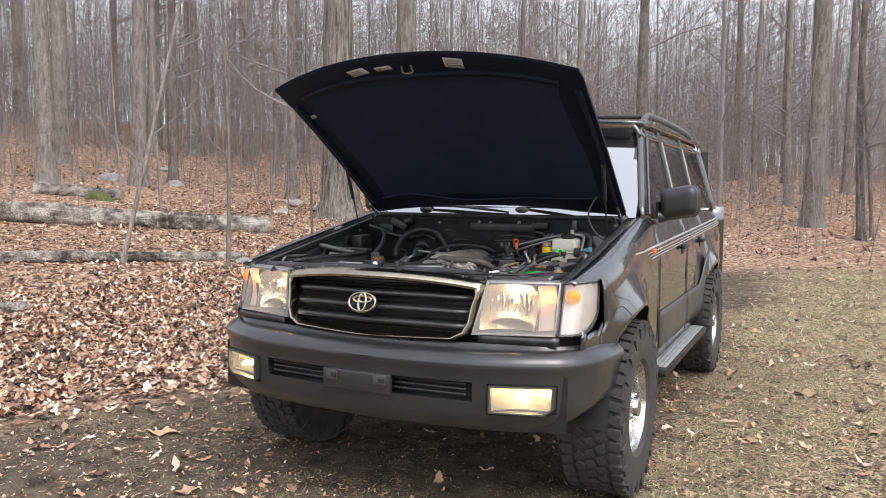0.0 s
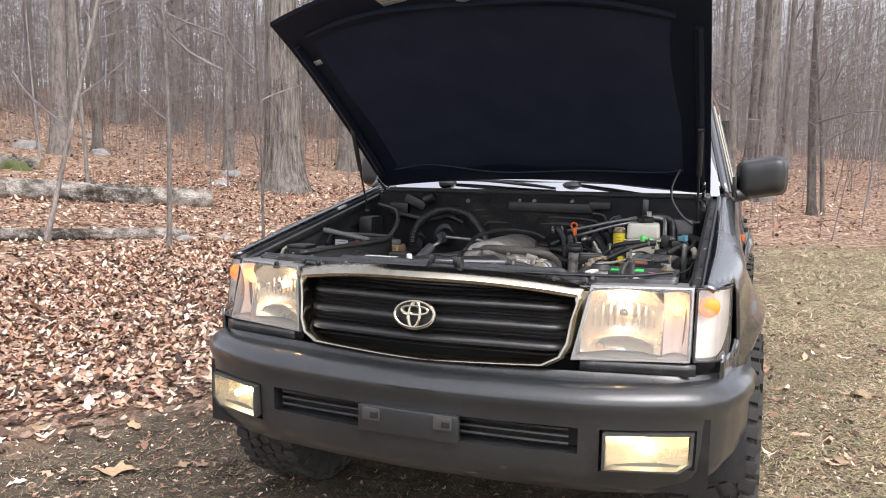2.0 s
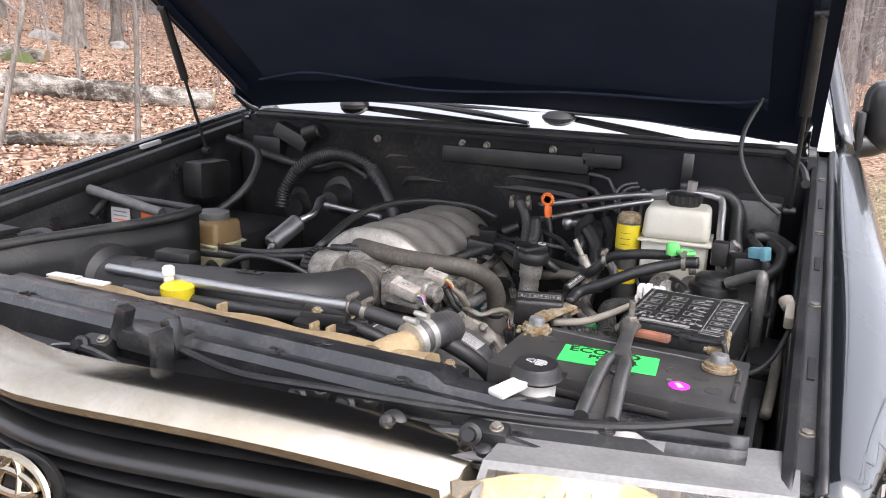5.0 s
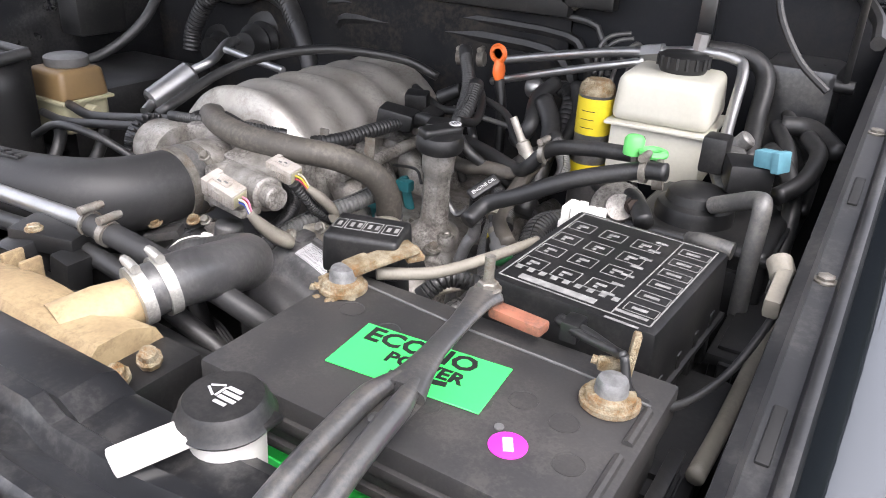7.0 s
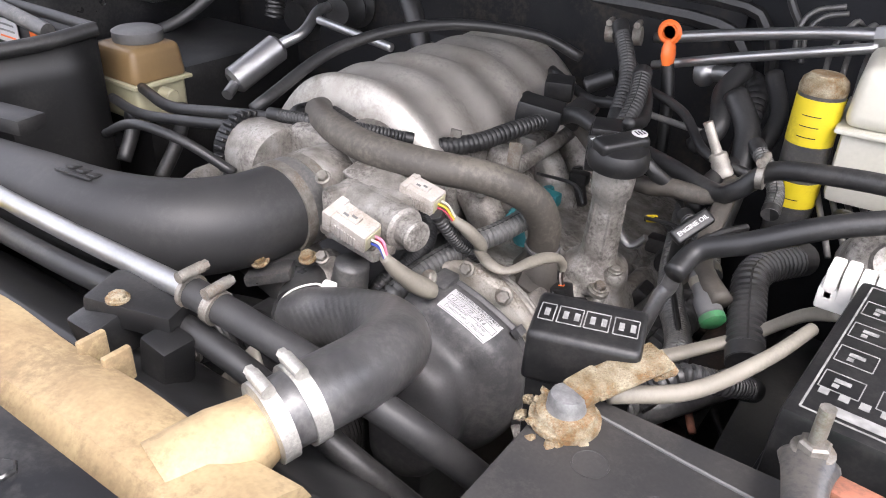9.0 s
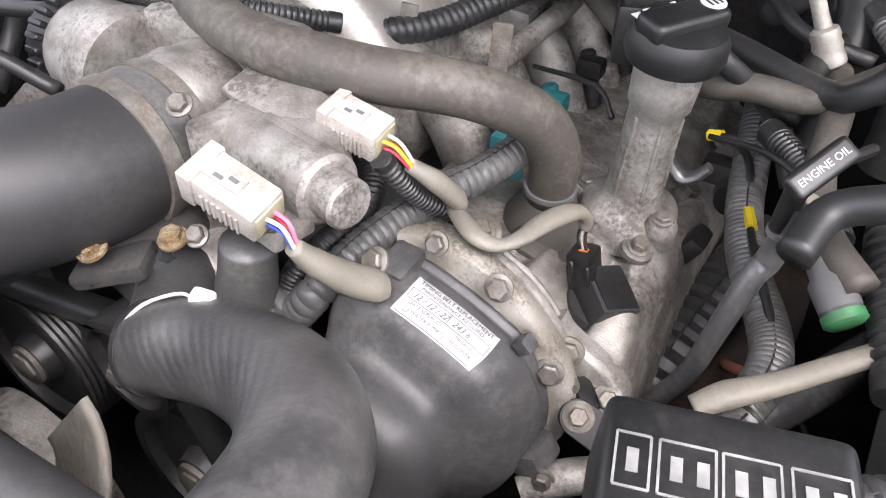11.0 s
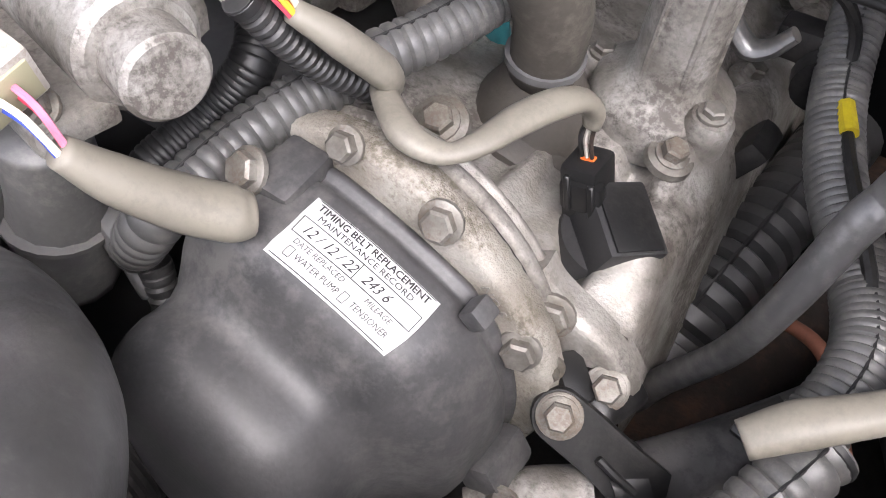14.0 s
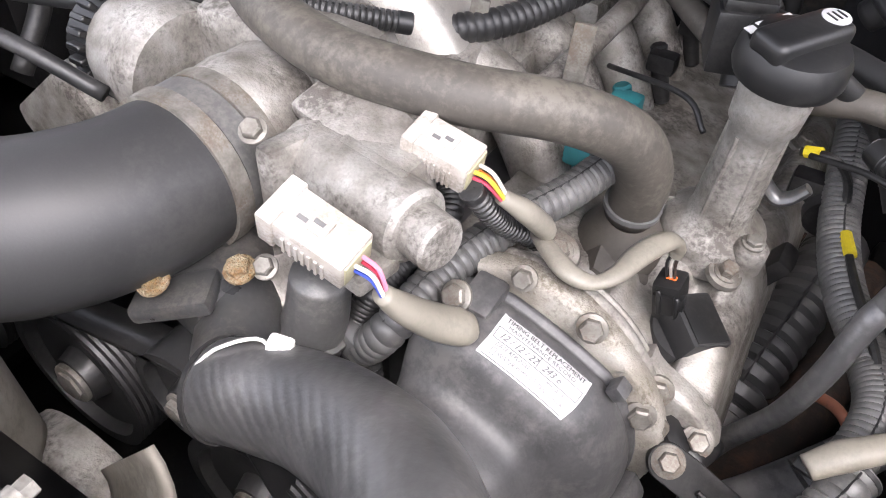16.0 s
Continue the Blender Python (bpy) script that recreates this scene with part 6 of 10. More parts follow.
box(bm, (-0.57, 1.32, 1.245), (0.11, 0.06, 0.045), r=(0, 25, 10), bev=0.01)
lathe(bm, (-0.52, 1.31, 1.255), (1, 0, 0.35), [(0, 0.026), (0.05, 0.026), (0.055, 0.02)], 16)
box(bm, (-0.66, 1.33, 1.21), (0.1, 0.05, 0.06), bev=0.01)
tagged(part("actuator", bm, BLACK, None), "black actuator unit in the firewall corner", "actuator")
bm = B()
tube(bm, [(-0.73, 1.22, 1.235), (-0.64, 1.24, 1.2), (-0.62, 1.18, 1.12), (-0.66, 1.1, 1.05), (-0.70, 1.0, 1.02)], 0.011, 10, 6)
tube(bm, [(-0.68, 1.30, 1.19), (-0.5, 1.32, 1.16), (-0.40, 1.32, 1.18), (-0.32, 1.32, 1.15)], 0.012, 10, 6)
tagged(part("wire_loom", bm, LOOM_BLACK, None), "black taped wiring loom in the corner", "wiring")
# long cable that hangs by the strut
bm = B()
tube(bm, [(0.68, 1.24, 1.42), (0.655, 1.20, 1.35), (0.66, 1.18, 1.29), (0.70, 1.16, 1.23), (0.745, 1.15, 1.195)], 0.005, 8, 6)
tagged(part("washer_hose", bm, RUBBER, None), "thin black washer hose running up to the hood", "hose")

# radiator support and its fittings
bm = B()
pr = [(0.075, 1.035), (0.085, 1.058), (0.135, 1.062), (0.143, 1.046), (0.195, 1.046), (0.205, 1.082), (0.214, 1.092), (0.224, 1.092), (0.232, 1.083), (0.252, 1.083), (0.260, 1.098), (0.272, 1.098), (0.280, 1.087), (0.312, 1.089), (0.325, 1.084), (0.327, 1.05)]


def sup(x, k):
    y, z = pr[k]
    front = min(yf(x, 1.06) + 0.042, 0.19)
    if y < 0.2:
        y = front + (y - 0.075) * (0.2 - front) / 0.12
    y += max(0, yf(x, 1.06) + 0.05 - 0.19) * max(0, 0.327 - y) / 0.137
    return (x, y, z - (0.012 if abs(x) > 0.40 and y > 0.25 else 0) - 0.012 * max(0, math.sin(x * 13)) * (k in (3, 4)))


sheet(bm, span(-0.76, 0.76, 76), list(range(len(pr))), sup)
support = tagged(solid(part("radiator_support", bm, PAINT_IN, None, "", 25), 0.004), "satin black pressed steel radiator support panel", "panel")
for x, y in ((0.283, 0.125), (0.378, 0.128), (0.51, 0.15), (-0.13, 0.12), (-0.19, 0.12), (-0.25, 0.12), (-0.40, 0.14), (-0.62, 0.15)):
    bm = B()
    lathe(bm, (x, y + 0.02, 1.055), (0, -0.35, 1), [(0, 0.016), (0.004, 0.014), (0.006, 0.009), (0.016, 0.008), (0.018, 0.004)], 16)
    part("mount_bush", bm, RUBBER, support)
for x, y in ((0.18, 0.242), (0.37, 0.242), (0.05, 0.295), (-0.3, 0.242), (0.229, 0.297), (0.62, 0.242)):
    bm = B()
    bolt(bm, (x, y, 1.084), (0, 0, 1), 0.008, 0.007)
    part("support_bolt", bm, PAINT_IN, support)
bm = B()
box(bm, (0.02, 0.20, 1.085), (0.10, 0.05, 0.03), bev=0.006)
box(bm, (-0.025, 0.185, 1.105), (0.018, 0.02, 0.05), r=(0, 20, 0), bev=0.003)
box(bm, (0.065, 0.185, 1.105), (0.018, 0.02, 0.045), r=(0, -15, 0), bev=0.003)
box(bm, (0.10, 0.13, 1.10), (0.012, 0.03, 0.07), bev=0.003)
tagged(part("hood_latch", bm, PAINT_IN, None), "black hood latch on the radiator support", "latch")
bm = B()
tube(bm, [(0.05, 0.19, 1.09), (0.18, 0.165, 1.085), (0.3, 0.17, 1.09), (0.46, 0.20, 1.088), (0.62, 0.24, 1.09), (0.74, 0.3, 1.10)], 0.005, 8, 5)
tagged(part("latch_cable", bm, BLACK, None), "black latch release cable", "cable")
for x in (-0.31, -0.245):
    bm = B()
    box(bm, (x, 0.325, 1.094), (0.06, 0.02, 0.003), r=(0, 0, 4), bev=0.001)
    part("support_label", bm, PAPER, support, "small white label")

for x, y in ((0.285, 0.185), (0.345, 0.195), (-0.06, 0.175), (-0.36, 0.19), (0.50, 0.20)):
    bm = B()
    box(bm, (x, y, 1.066), (0.05, 0.028, 0.03), r=(12, 0, 8), bev=0.007)
    lathe(bm, (x - 0.012, y - 0.016, 1.072), (0.1, -1, 0.4), [(0, 0.013), (0.006, 0.013), (0.008, 0.008), (0.016, 0.007)], 14)
    part("grille_clip", bm, BLACK, support, "black clip with rubber stop")
    bm = B()
    bolt(bm, (x + 0.012, y - 0.004, 1.080), (0, -0.3, 1), 0.006, 0.006)
    part("support_bolt", bm, STEEL, support)

for x in (-0.52, -0.45, -0.33, -0.26, -0.19, 0.285, 0.40):
    bm = B()
    lathe(bm, (x, yf(x, 1.06) + 0.055, 1.070), (0, -0.8, 0.6), [(-0.02, 0.017), (0, 0.017), (0.004, 0.013), (0.006, 0.008), (0.018, 0.0075), (0.021, 0.004)], 18)
    part("rubber_stop", bm, RUBBER, support, "black rubber stop")
for x0, x1 in ((-0.58, -0.40), (-0.12, 0.0), (0.13, 0.26), (0.42, 0.56)):
    bm = B()
    tube(bm, [(x, 0.150 + max(0, yf(x, 1.06) - 0.07) * 0.6, 1.062 + 0.010 * math.sin(math.pi * (x - x0) / (x1 - x0))) for x in span(x0, x1, 8)], 0.006, 8, 2)
    part("folded_web", bm, PAINT_IN, support)

# radiator
rad = thing("radiator", (0, 0.38, 0.5), "radiator with yellowed nylon top tank", "radiator")
bm = B()
us = span(-0.40, 0.345, 30)
prf = [(0.332, 1.02), (0.334, 1.055), (0.348, 1.069), (0.378, 1.070), (0.402, 1.060), (0.412, 1.04), (0.414, 1.02)]
g = [[bm.verts.new((x, y, z + 0.003 * math.sin(x * 40))) for y, z in prf] for x in us]
for a, b in zip(g, g[1:]):
    for j in range(len(prf) - 1):
        bm.faces.new((a[j], b[j], b[j + 1], a[j + 1]))
bm.faces.new(g[0])
bm.faces.new(g[-1])
tank = part("top_tank", bm, TAN, rad, "yellowed tan nylon tank")
bm = B()
lathe(bm, (0.272, 0.385, 1.045), (0.28, 1, 0.25), [(-0.02, 0.034), (0.02, 0.030), (0.045, 0.0235), (0.075, 0.0235)], 24)
part("tank_outlet", bm, TAN, tank)
for x in (0.13, 0.16, -0.05):
    bm = B()
    box(bm, (x, 0.408, 1.055), (0.006, 0.022, 0.028), bev=0.002)
    part("tank_rib", bm, TAN, tank)
bm = B()
box(bm, (-0.03, 0.38, 1.0), (0.80, 0.09, 0.045), bev=0.006)
box(bm, (0.365, 0.375, 1.02), (0.05, 0.075, 0.06), bev=0.006)
part("tank_crimp", bm, BLACK, rad)
bm = B()
box(bm, (-0.03, 0.38, 0.75), (0.78, 0.05, 0.46), bev=0.004)
part("core", bm, BLACK, rad)
for x, y, z in ((0.374, 0.342, 1.056), (0.374, 0.372, 1.056)):
    bm = B()
    lathe(bm, (x, y, z), (0.3, -0.3, 1), [(0, 0.010), (0.006, 0.0105), (0.008, 0.008), (0.014, 0.007), (0.016, 0.004)], 9)
    part("corroded_stud", bm, RUST, rad, "corroded whitish stud")
bm = B()
lathe(bm, (-0.205, 0.47, 1.03), (0, 0, 1), [(0, 0.026), (0.02, 0.03), (0.028, 0.03), (0.033, 0.024), (0.035, 0.004)], 24)
part("filler_cap", bm, YELLOW, rad, "yellow radiator cap")
bm = B()
lathe(bm, (-0.235, 0.48, 1.04), (0, 0, 1), [(0, 0.009), (0.03, 0.009), (0.033, 0.0115), (0.045, 0.0115), (0.049, 0.007)], 14)
part("white_valve", bm, WHITE, rad)
# fan shroud behind
bm = B()
sheet(bm, span(-0.42, 0.37, 20), span(0, 1, 6), lambda x, s: (x, 0.42 + 0.12 * s ** 1.5, 1.03 - 0.10 * s + 0.03 * math.sin(math.pi * s) - 0.25 * max(0, abs(x + 0.02) - 0.22) ** 1.4 * s))
tagged(solid(part("fan_shroud", bm, BLACK_SOFT, None), 0.004), "black plastic fan shroud", "shroud")
# cooling fan behind the radiator
fan = thing("cooling_fan", (0, 0.56, 0.80), "aged grey beige nylon cooling fan", "fan")
NYLON = mat("aged fan nylon", (0.27, 0.25, 0.215), (0.2, 0.18, 0.15), rough=0.55, scale=20, fine=300, bump=0.08, grain=0.1, grime=0.4, specks=50.0)
bm = B()
lathe(bm, (0, 0.585, 0.80), (0, -1, 0), [(0, 0.03), (0, 0.072), (0.03, 0.075), (0.045, 0.068), (0.048, 0.03), (0.06, 0.025), (0.062, 0.004)], 32)
part("hub", bm, ALU, fan)
for k in range(7):
    a = radians(45 + 360 / 7 * k)
    c, s_ = math.cos(a), math.sin(a)
    bm = B()
    sheet(bm, span(0.07, 0.184, 8), span(-1, 1, 6), lambda q, v: (c * q - s_ * v * (0.024 + 0.1 * (q - 0.07)), 0.562 + 0.022 * v - 0.01 * v * v, 0.80 + s_ * q + c * v * (0.024 + 0.1 * (q - 0.07))))
    solid(part("blade", bm, NYLON, fan), 0.004)
# pipes across the shroud
bm = B()
tube(bm, [(-0.42, 0.51, 1.050), (-0.1, 0.488, 1.066), (0.145, 0.482, 1.078)], 0.0095, 12, 3)
ac = tagged(part("cooling_pipe", bm, ALU_TUBE, None), "bare aluminium pipe across the fan shroud", "pipe")
bm = B()
tube(bm, [(0.145, 0.482, 1.078), (0.20, 0.488, 1.068), (0.30, 0.50, 1.045), (0.36, 0.52, 1.01), (0.39, 0.56, 0.95)], 0.0125, 12, 5)
part("pipe_sleeve", bm, INTAKE, ac)
bm = B()
clamp(bm, (0.175, 0.484, 1.073), (1, 0.05, -0.15), 0.0125, 0.008)
clamp(bm, (0.15, 0.482, 1.078), (1, 0, -0.1), 0.0125, 0.004)
part("pipe_clip", bm, STEEL, ac)
bm = B()
tube(bm, [(-0.35, 0.485, 1.025), (-0.05, 0.475, 1.04), (0.10, 0.473, 1.05), (0.20, 0.475, 1.04), (0.30, 0.49, 0.99), (0.36, 0.52, 0.93)], 0.0105, 12, 4)
tagged(part("oil_cooler_pipe", bm, RUBBER, None), "black pipe below the aluminium one", "pipe")
bm = B()
box(bm, (0.115, 0.462, 1.062), (0.075, 0.045, 0.022), r=(0, 4, 20), bev=0.004)
brk = tagged(part("pipe_bracket", bm, BLACK, None), "dirty black pipe bracket with rusty bolt", "bracket")
for c, sz, rt in (((0.10, 0.44, 1.045), (0.035, 0.045, 0.04), (10, 0, 0)), ((0.155, 0.45, 1.035), (0.03, 0.03, 0.045), (0, 10, 0))):
    bm = B()
    box(bm, c, sz, r=rt, bev=0.005)
    part("bracket_foot", bm, BLACK, brk)
bm = B()
bolt(bm, (0.11, 0.445, 1.073), (0, 0, 1), 0.007, 0.006)
part("bracket_bolt", bm, RUST, brk)

# upper radiator hose
bm = B()
tube(bm, [(0.290, 0.428, 1.063), (0.300, 0.46, 1.068), (0.300, 0.515, 1.058), (0.282, 0.565, 1.040), (0.243, 0.600, 1.018), (0.19, 0.618, 0.994), (0.145, 0.618, 0.978), (0.118, 0.616, 0.966)], [0.025, 0.0262, 0.0278, 0.0295, 0.0305, 0.03, 0.0295, 0.029], 28, 7)
hose = tagged(part("radiator_hose", bm, HOSE, None), "thick black rubber radiator hose with a sharp bend", "hose")
bm = B()
clamp(bm, (0.2965, 0.452, 1.066), (0.3, 1, 0.15), 0.0275, 0.011)
clamp(bm, (0.290, 0.430, 1.063), (0.3, 1, 0.15), 0.0272, 0.011)
part("hose_clamp", bm, ZINC, hose, "zinc plated worm clamp")
bm = B()
lathe(bm, (0.121, 0.616, 0.967), (-1, -0.05, -0.42), [(0, 0.029), (0, 0.0303), (0.004, 0.0303), (0.004, 0.029)], 28)
part("hose_lip", bm, RUBBER, hose)
bm = B()
tube(bm, [(0.150, 0.628, 1.006), (0.135, 0.630, 1.006), (0.118, 0.615, 1.0), (0.108, 0.600, 0.985)], 0.0011, 6, 4)
box(bm, (0.150, 0.632, 1.008), (0.014, 0.010, 0.009), r=(0, 10, 20), bev=0.003)
part("zip_tie", bm, WHITE, hose, "white plastic tie")

# ---- engine ----
engine = thing("engine", (0, 0.95, 0.5), "grimy V8 engine with cast aluminium covers", "engine")
bm = B()
box(bm, (-0.02, 1.02, 0.72), (0.40, 0.54, 0.36), bev=0.03)
part("block", bm, RAIL, engine)
def smooth(a, b, t):
    t = max(0.0, min(1.0, (t - a) / (b - a)))
    return t * t * (3 - 2 * t)


def cast(x, y):
    """Height of the right cam cover: a sloping deck with a rolled outer edge, a filler boss and soft ribs."""
    xe = min(x, 0.3455)
    z = 0.923 - 0.2485 * (xe - 0.315) - 0.0864 * (y - 0.793)
    c = (xe - 0.3305) / 0.0155
    if abs(c) < 1:
        z += 0.018 * math.sqrt(1 - c * c) * smooth(0.800, 0.835, y)
    z -= 0.010 * smooth(0.292, 0.304, xe) * (1 - smooth(0.308, 0.318, xe))
    z += 0.019 * (1 - smooth(0.62, 1.12, math.hypot(x - 0.293, y - 0.917) / 0.050))
    for xc, y0, y1 in ((0.262, 0.815, 0.885), (0.236, 0.84, 0.90)):
        if y0 < y < y1:
            z += 0.007 * max(0, 1 - ((x - xc) / 0.009) ** 2) * math.sin(math.pi * (y - y0) / (y1 - y0)) ** 0.5
    z += 0.004 * (1 - smooth(0.6, 1.0, math.hypot(x - 0.3185, y - 0.889) / 0.016))
    z += 0.0016 * noise.noise((x * 45, y * 45, 1)) + 0.0008 * noise.noise((x * 130, y * 130, 4))
    return z - 7.0 * (x - xe)


bm = B()
sheet(bm, span(0.15, 0.30, 44) + span(0.3025, 0.3455, 22) + [0.3475, 0.3505, 0.356, 0.36], span(0.800, 1.0, 70) + span(1.012, 1.30, 24), lambda x, y: (x, y, cast(x, y)))
part("valve_cover", bm, ALU, engine, "stained cast aluminium valve cover", 0)
bm = B()
sheet(bm, span(0.15, 0.345, 20), span(0, 1, 4), lambda x, t: (x, 0.8005 - 0.004 * t, cast(x, 0.8005) - 0.0005 - 0.09 * t))
part("head_front", bm, ALU, engine)
bm = B()
box(bm, (0, 0, 0), (0.15, 0.46, 0.085), bev=0.02, m=Matrix.Translation((-0.31, 1.03, 0.875)) @ Matrix.Rotation(radians(-38), 4, "Y"))
part("valve_cover", bm, ALU, engine, "stained cast aluminium valve cover")
for p, ax, r in (((0.214, 0.838, 0.948), (0.1, -0.5, 1), 0.0085), ((0.3185, 0.889, cast(0.3185, 0.889)), (0.25, -0.1, 0.96), 0.0068), ((0.322, 1.02, cast(0.322, 1.02)), (0.25, 0, 0.96), 0.007), ((0.322, 1.15, cast(0.322, 1.15)), (0.25, 0, 0.96), 0.007)):
    bm = B()
    lathe(bm, Vector(p) - Vector(ax).normalized() * 0.004, ax, [(0, r * 1.9), (0.004, r * 1.8), (0.005, r * 1.5)], 20)
    bolt(bm, p, ax, r, 0.009)
    part("cover_bolt", bm, STEEL, engine)
# timing cover
CX, CZ = 0.222, 0.889


def ring_profile(bm, prof, a0, a1, n=90, wob=0.0):
    """A ring of any section about the cam's axis: prof gives radii and places along the engine."""
    g = []
    for k in range(n + 1):
        a = radians(a0 + (a1 - a0) * k / n)
        c, s = math.cos(a), math.sin(a)
        w = wob * (0.5 + 0.5 * math.sin(5.2 * a + 0.6)) + 0.0010 * noise.noise((a * 25, 3, 1))
        g.append([bm.verts.new((CX + (rr + (w if rr > 0.1 else 0)) * c, y + 0.0005 * noise.noise((a * 30, rr * 300, 2)), CZ + (rr + (w if rr > 0.1 else 0)) * s)) for rr, y in prof])
    for a, b in zip(g, g[1:]):
        for j in range(len(prof) - 1):
            bm.faces.new((a[j], b[j], b[j + 1], a[j + 1]))
    bm.faces.new(g[0])
    bm.faces.new(g[-1])


bm = B()
ring_profile(bm, [(0.080, 0.779), (0.080, 0.7565), (0.1015, 0.7565), (0.1045, 0.7585), (0.1055, 0.763), (0.1035, 0.774), (0.1005, 0.7765), (0.093, 0.779)], 106, -34, 110, 0.0035)
part("timing_flange", bm, FLANGE, engine, "dull cast aluminium flange round the timing cover", 50)
bm = B()
ring_profile(bm, [(0.076, 0.80), (0.078, 0.7795), (0.0955, 0.7795), (0.0985, 0.782), (0.0995, 0.786), (0.0965, 0.790), (0.0915, 0.7915), (0.0905, 0.7935), (0.0935, 0.7955), (0.0930, 0.7985), (0.088, 0.801), (0.076, 0.803)], 104, -20, 100)
part("head_plate", bm, ALU, engine, "cast aluminium head edge with a rounded lip", 0)
bm = B()
ring_profile(bm, [(0.086, 0.7775), (0.0975, 0.7775), (0.0975, 0.7797), (0.086, 0.7797)], 120, -30, 70)
part("timing_gasket", bm, BLACK, engine)
bm = B()
g = []
for k in range(31):
    a = 34 - 52 * k / 30
    ro = 0.098 + 0.040 * smooth(30, 0, a) if a > 0 else 0.138 + 0.0004 * a
    c, s = math.cos(radians(a)), math.sin(radians(a))
    g.append([bm.verts.new((CX + rr * c, y, CZ + rr * s)) for rr, y in ((0.085, 0.803), (0.085, 0.784), (ro - 0.006, 0.784), (ro - 0.001, 0.787), (ro, 0.792), (ro - 0.002, 0.803))])
for a, b in zip(g, g[1:]):
    for j in range(5):
        bm.faces.new((a[j], b[j], b[j + 1], a[j + 1]))
bm.faces.new(g[0])
bm.faces.new(g[-1])
part("head_tongue", bm, ALU, engine, "thin cast lip with a dark flange bolt", 50)
def FLAT(a):
    """The cover is a little flattened where the sticker sits."""
    k = abs(a - 68.5)
    return 1.0 if k > 24 else 0.3 + 0.7 * math.cos(radians(24)) / math.cos(radians(k))


bm = B()
prof = [(0.0, 0.088), (0.0015, 0.0925), (0.004, 0.0945), (0.0065, 0.0942), (0.008, 0.0915), (0.0105, 0.0912), (0.0125, 0.0936), (0.016, 0.0942), (0.030, 0.0940), (0.044, 0.0920), (0.050, 0.0895), (0.056, 0.0835), (0.061, 0.0755), (0.066, 0.0690), (0.072, 0.0662), (0.079, 0.0672), (0.087, 0.0700), (0.095, 0.0705), (0.102, 0.0690), (0.108, 0.0640), (0.1125, 0.055), (0.115, 0.035), (0.1155, 0.010)]
lathe(bm, (CX, 0.758, CZ), (0, -1, 0), prof, 72)
for v in bm.verts:
    flat = FLAT(math.degrees(math.atan2(v.co.z - CZ, v.co.x - CX)))
    v.co.x, v.co.z = CX + (v.co.x - CX) * flat, CZ + (v.co.z - CZ) * flat
    d = max(0.0, min(1.0, (0.72 - v.co.y) / 0.1))
    if v.co.z < CZ:
        v.co.z = CZ + (v.co.z - CZ) * (1 + 0.6 * d)
    v.co.z -= 0.012 * d * d * (3 - 2 * d)
    v.co.x -= 0.018 * d
    lim = CX - 0.036 + 0.014 * d
    if v.co.x < lim:
        v.co.x = lim - 0.012 * (1 - math.exp((v.co.x - lim) / 0.012))
cover = part("timing_cover", bm, COVER, engine, "black plastic timing belt cover with a white service sticker", 0)
bm = B()
box(bm, (0.207, 0.742, 0.982), (0.022, 0.030, 0.012), r=(8, 4, 0), bev=0.004)
box(bm, (0.194, 0.744, 0.974), (0.018, 0.024, 0.012), r=(10, 0, 0), bev=0.004)
part("cover_ear", bm, COVER, cover)
bm = B()
box(bm, (0.298, 0.744, 0.958), (0.010, 0.012, 0.010), r=(0, 42, 0), bev=0.002)
part("cover_clip", bm, COVER, cover)
bm = B()
box(bm, (0.318, 0.735, 0.872), (0.02, 0.03, 0.022), r=(0, 60, 0), bev=0.004)
part("cover_ear", bm, COVER, cover)
for p, ax, r in (((0.196, 0.731, 0.986), (-0.15, -0.75, 0.6), 0.0078), ((0.226, 0.756, 0.998), (0.1, -1, 0.5), 0.0062), ((0.2715, 0.756, 0.983), (0.2, -1, 0.45), 0.0072), ((0.312, 0.757, 0.930), (0.3, -1, 0.3), 0.0075), ((0.313, 0.784, 0.925), (0.25, -1, 0.35), 0.0085), ((0.322, 0.768, 0.912), (0.3, -1, 0.2), 0.006), ((0.330, 0.724, 0.868), (0.2, -1, 0.1), 0.0065)):
    bm = B()
    bolt(bm, p, ax, r, 0.008)
    part("flange_bolt", bm, STEEL, engine, "zinc hexagon flange bolt")


def on_cover(a, y, r=0.0):
    """A place on the cover's round top: a is the angle, y along the engine."""
    base = np.interp(0.758 - y, [q[0] for q in prof], [q[1] for q in prof])
    d = max(0.0, min(1.0, (0.72 - y) / 0.1))
    base *= FLAT(a)
    return Vector((CX - 0.018 * d + (base + r) * math.cos(radians(a)), y, CZ + (base + r) * math.sin(radians(a)) - 0.012 * d * d * (3 - 2 * d)))


A0, A1, Y0, Y1 = 88.5, 48.5, 0.7385, 0.7085
bm = B()
sheet(bm, span(A0, A1, 16), span(Y0, Y1, 6), lambda a, y: on_cover(a, y, 0.0008))
stk = part("service_sticker", bm, PAPER, cover, "white timing belt service record sticker", 0)


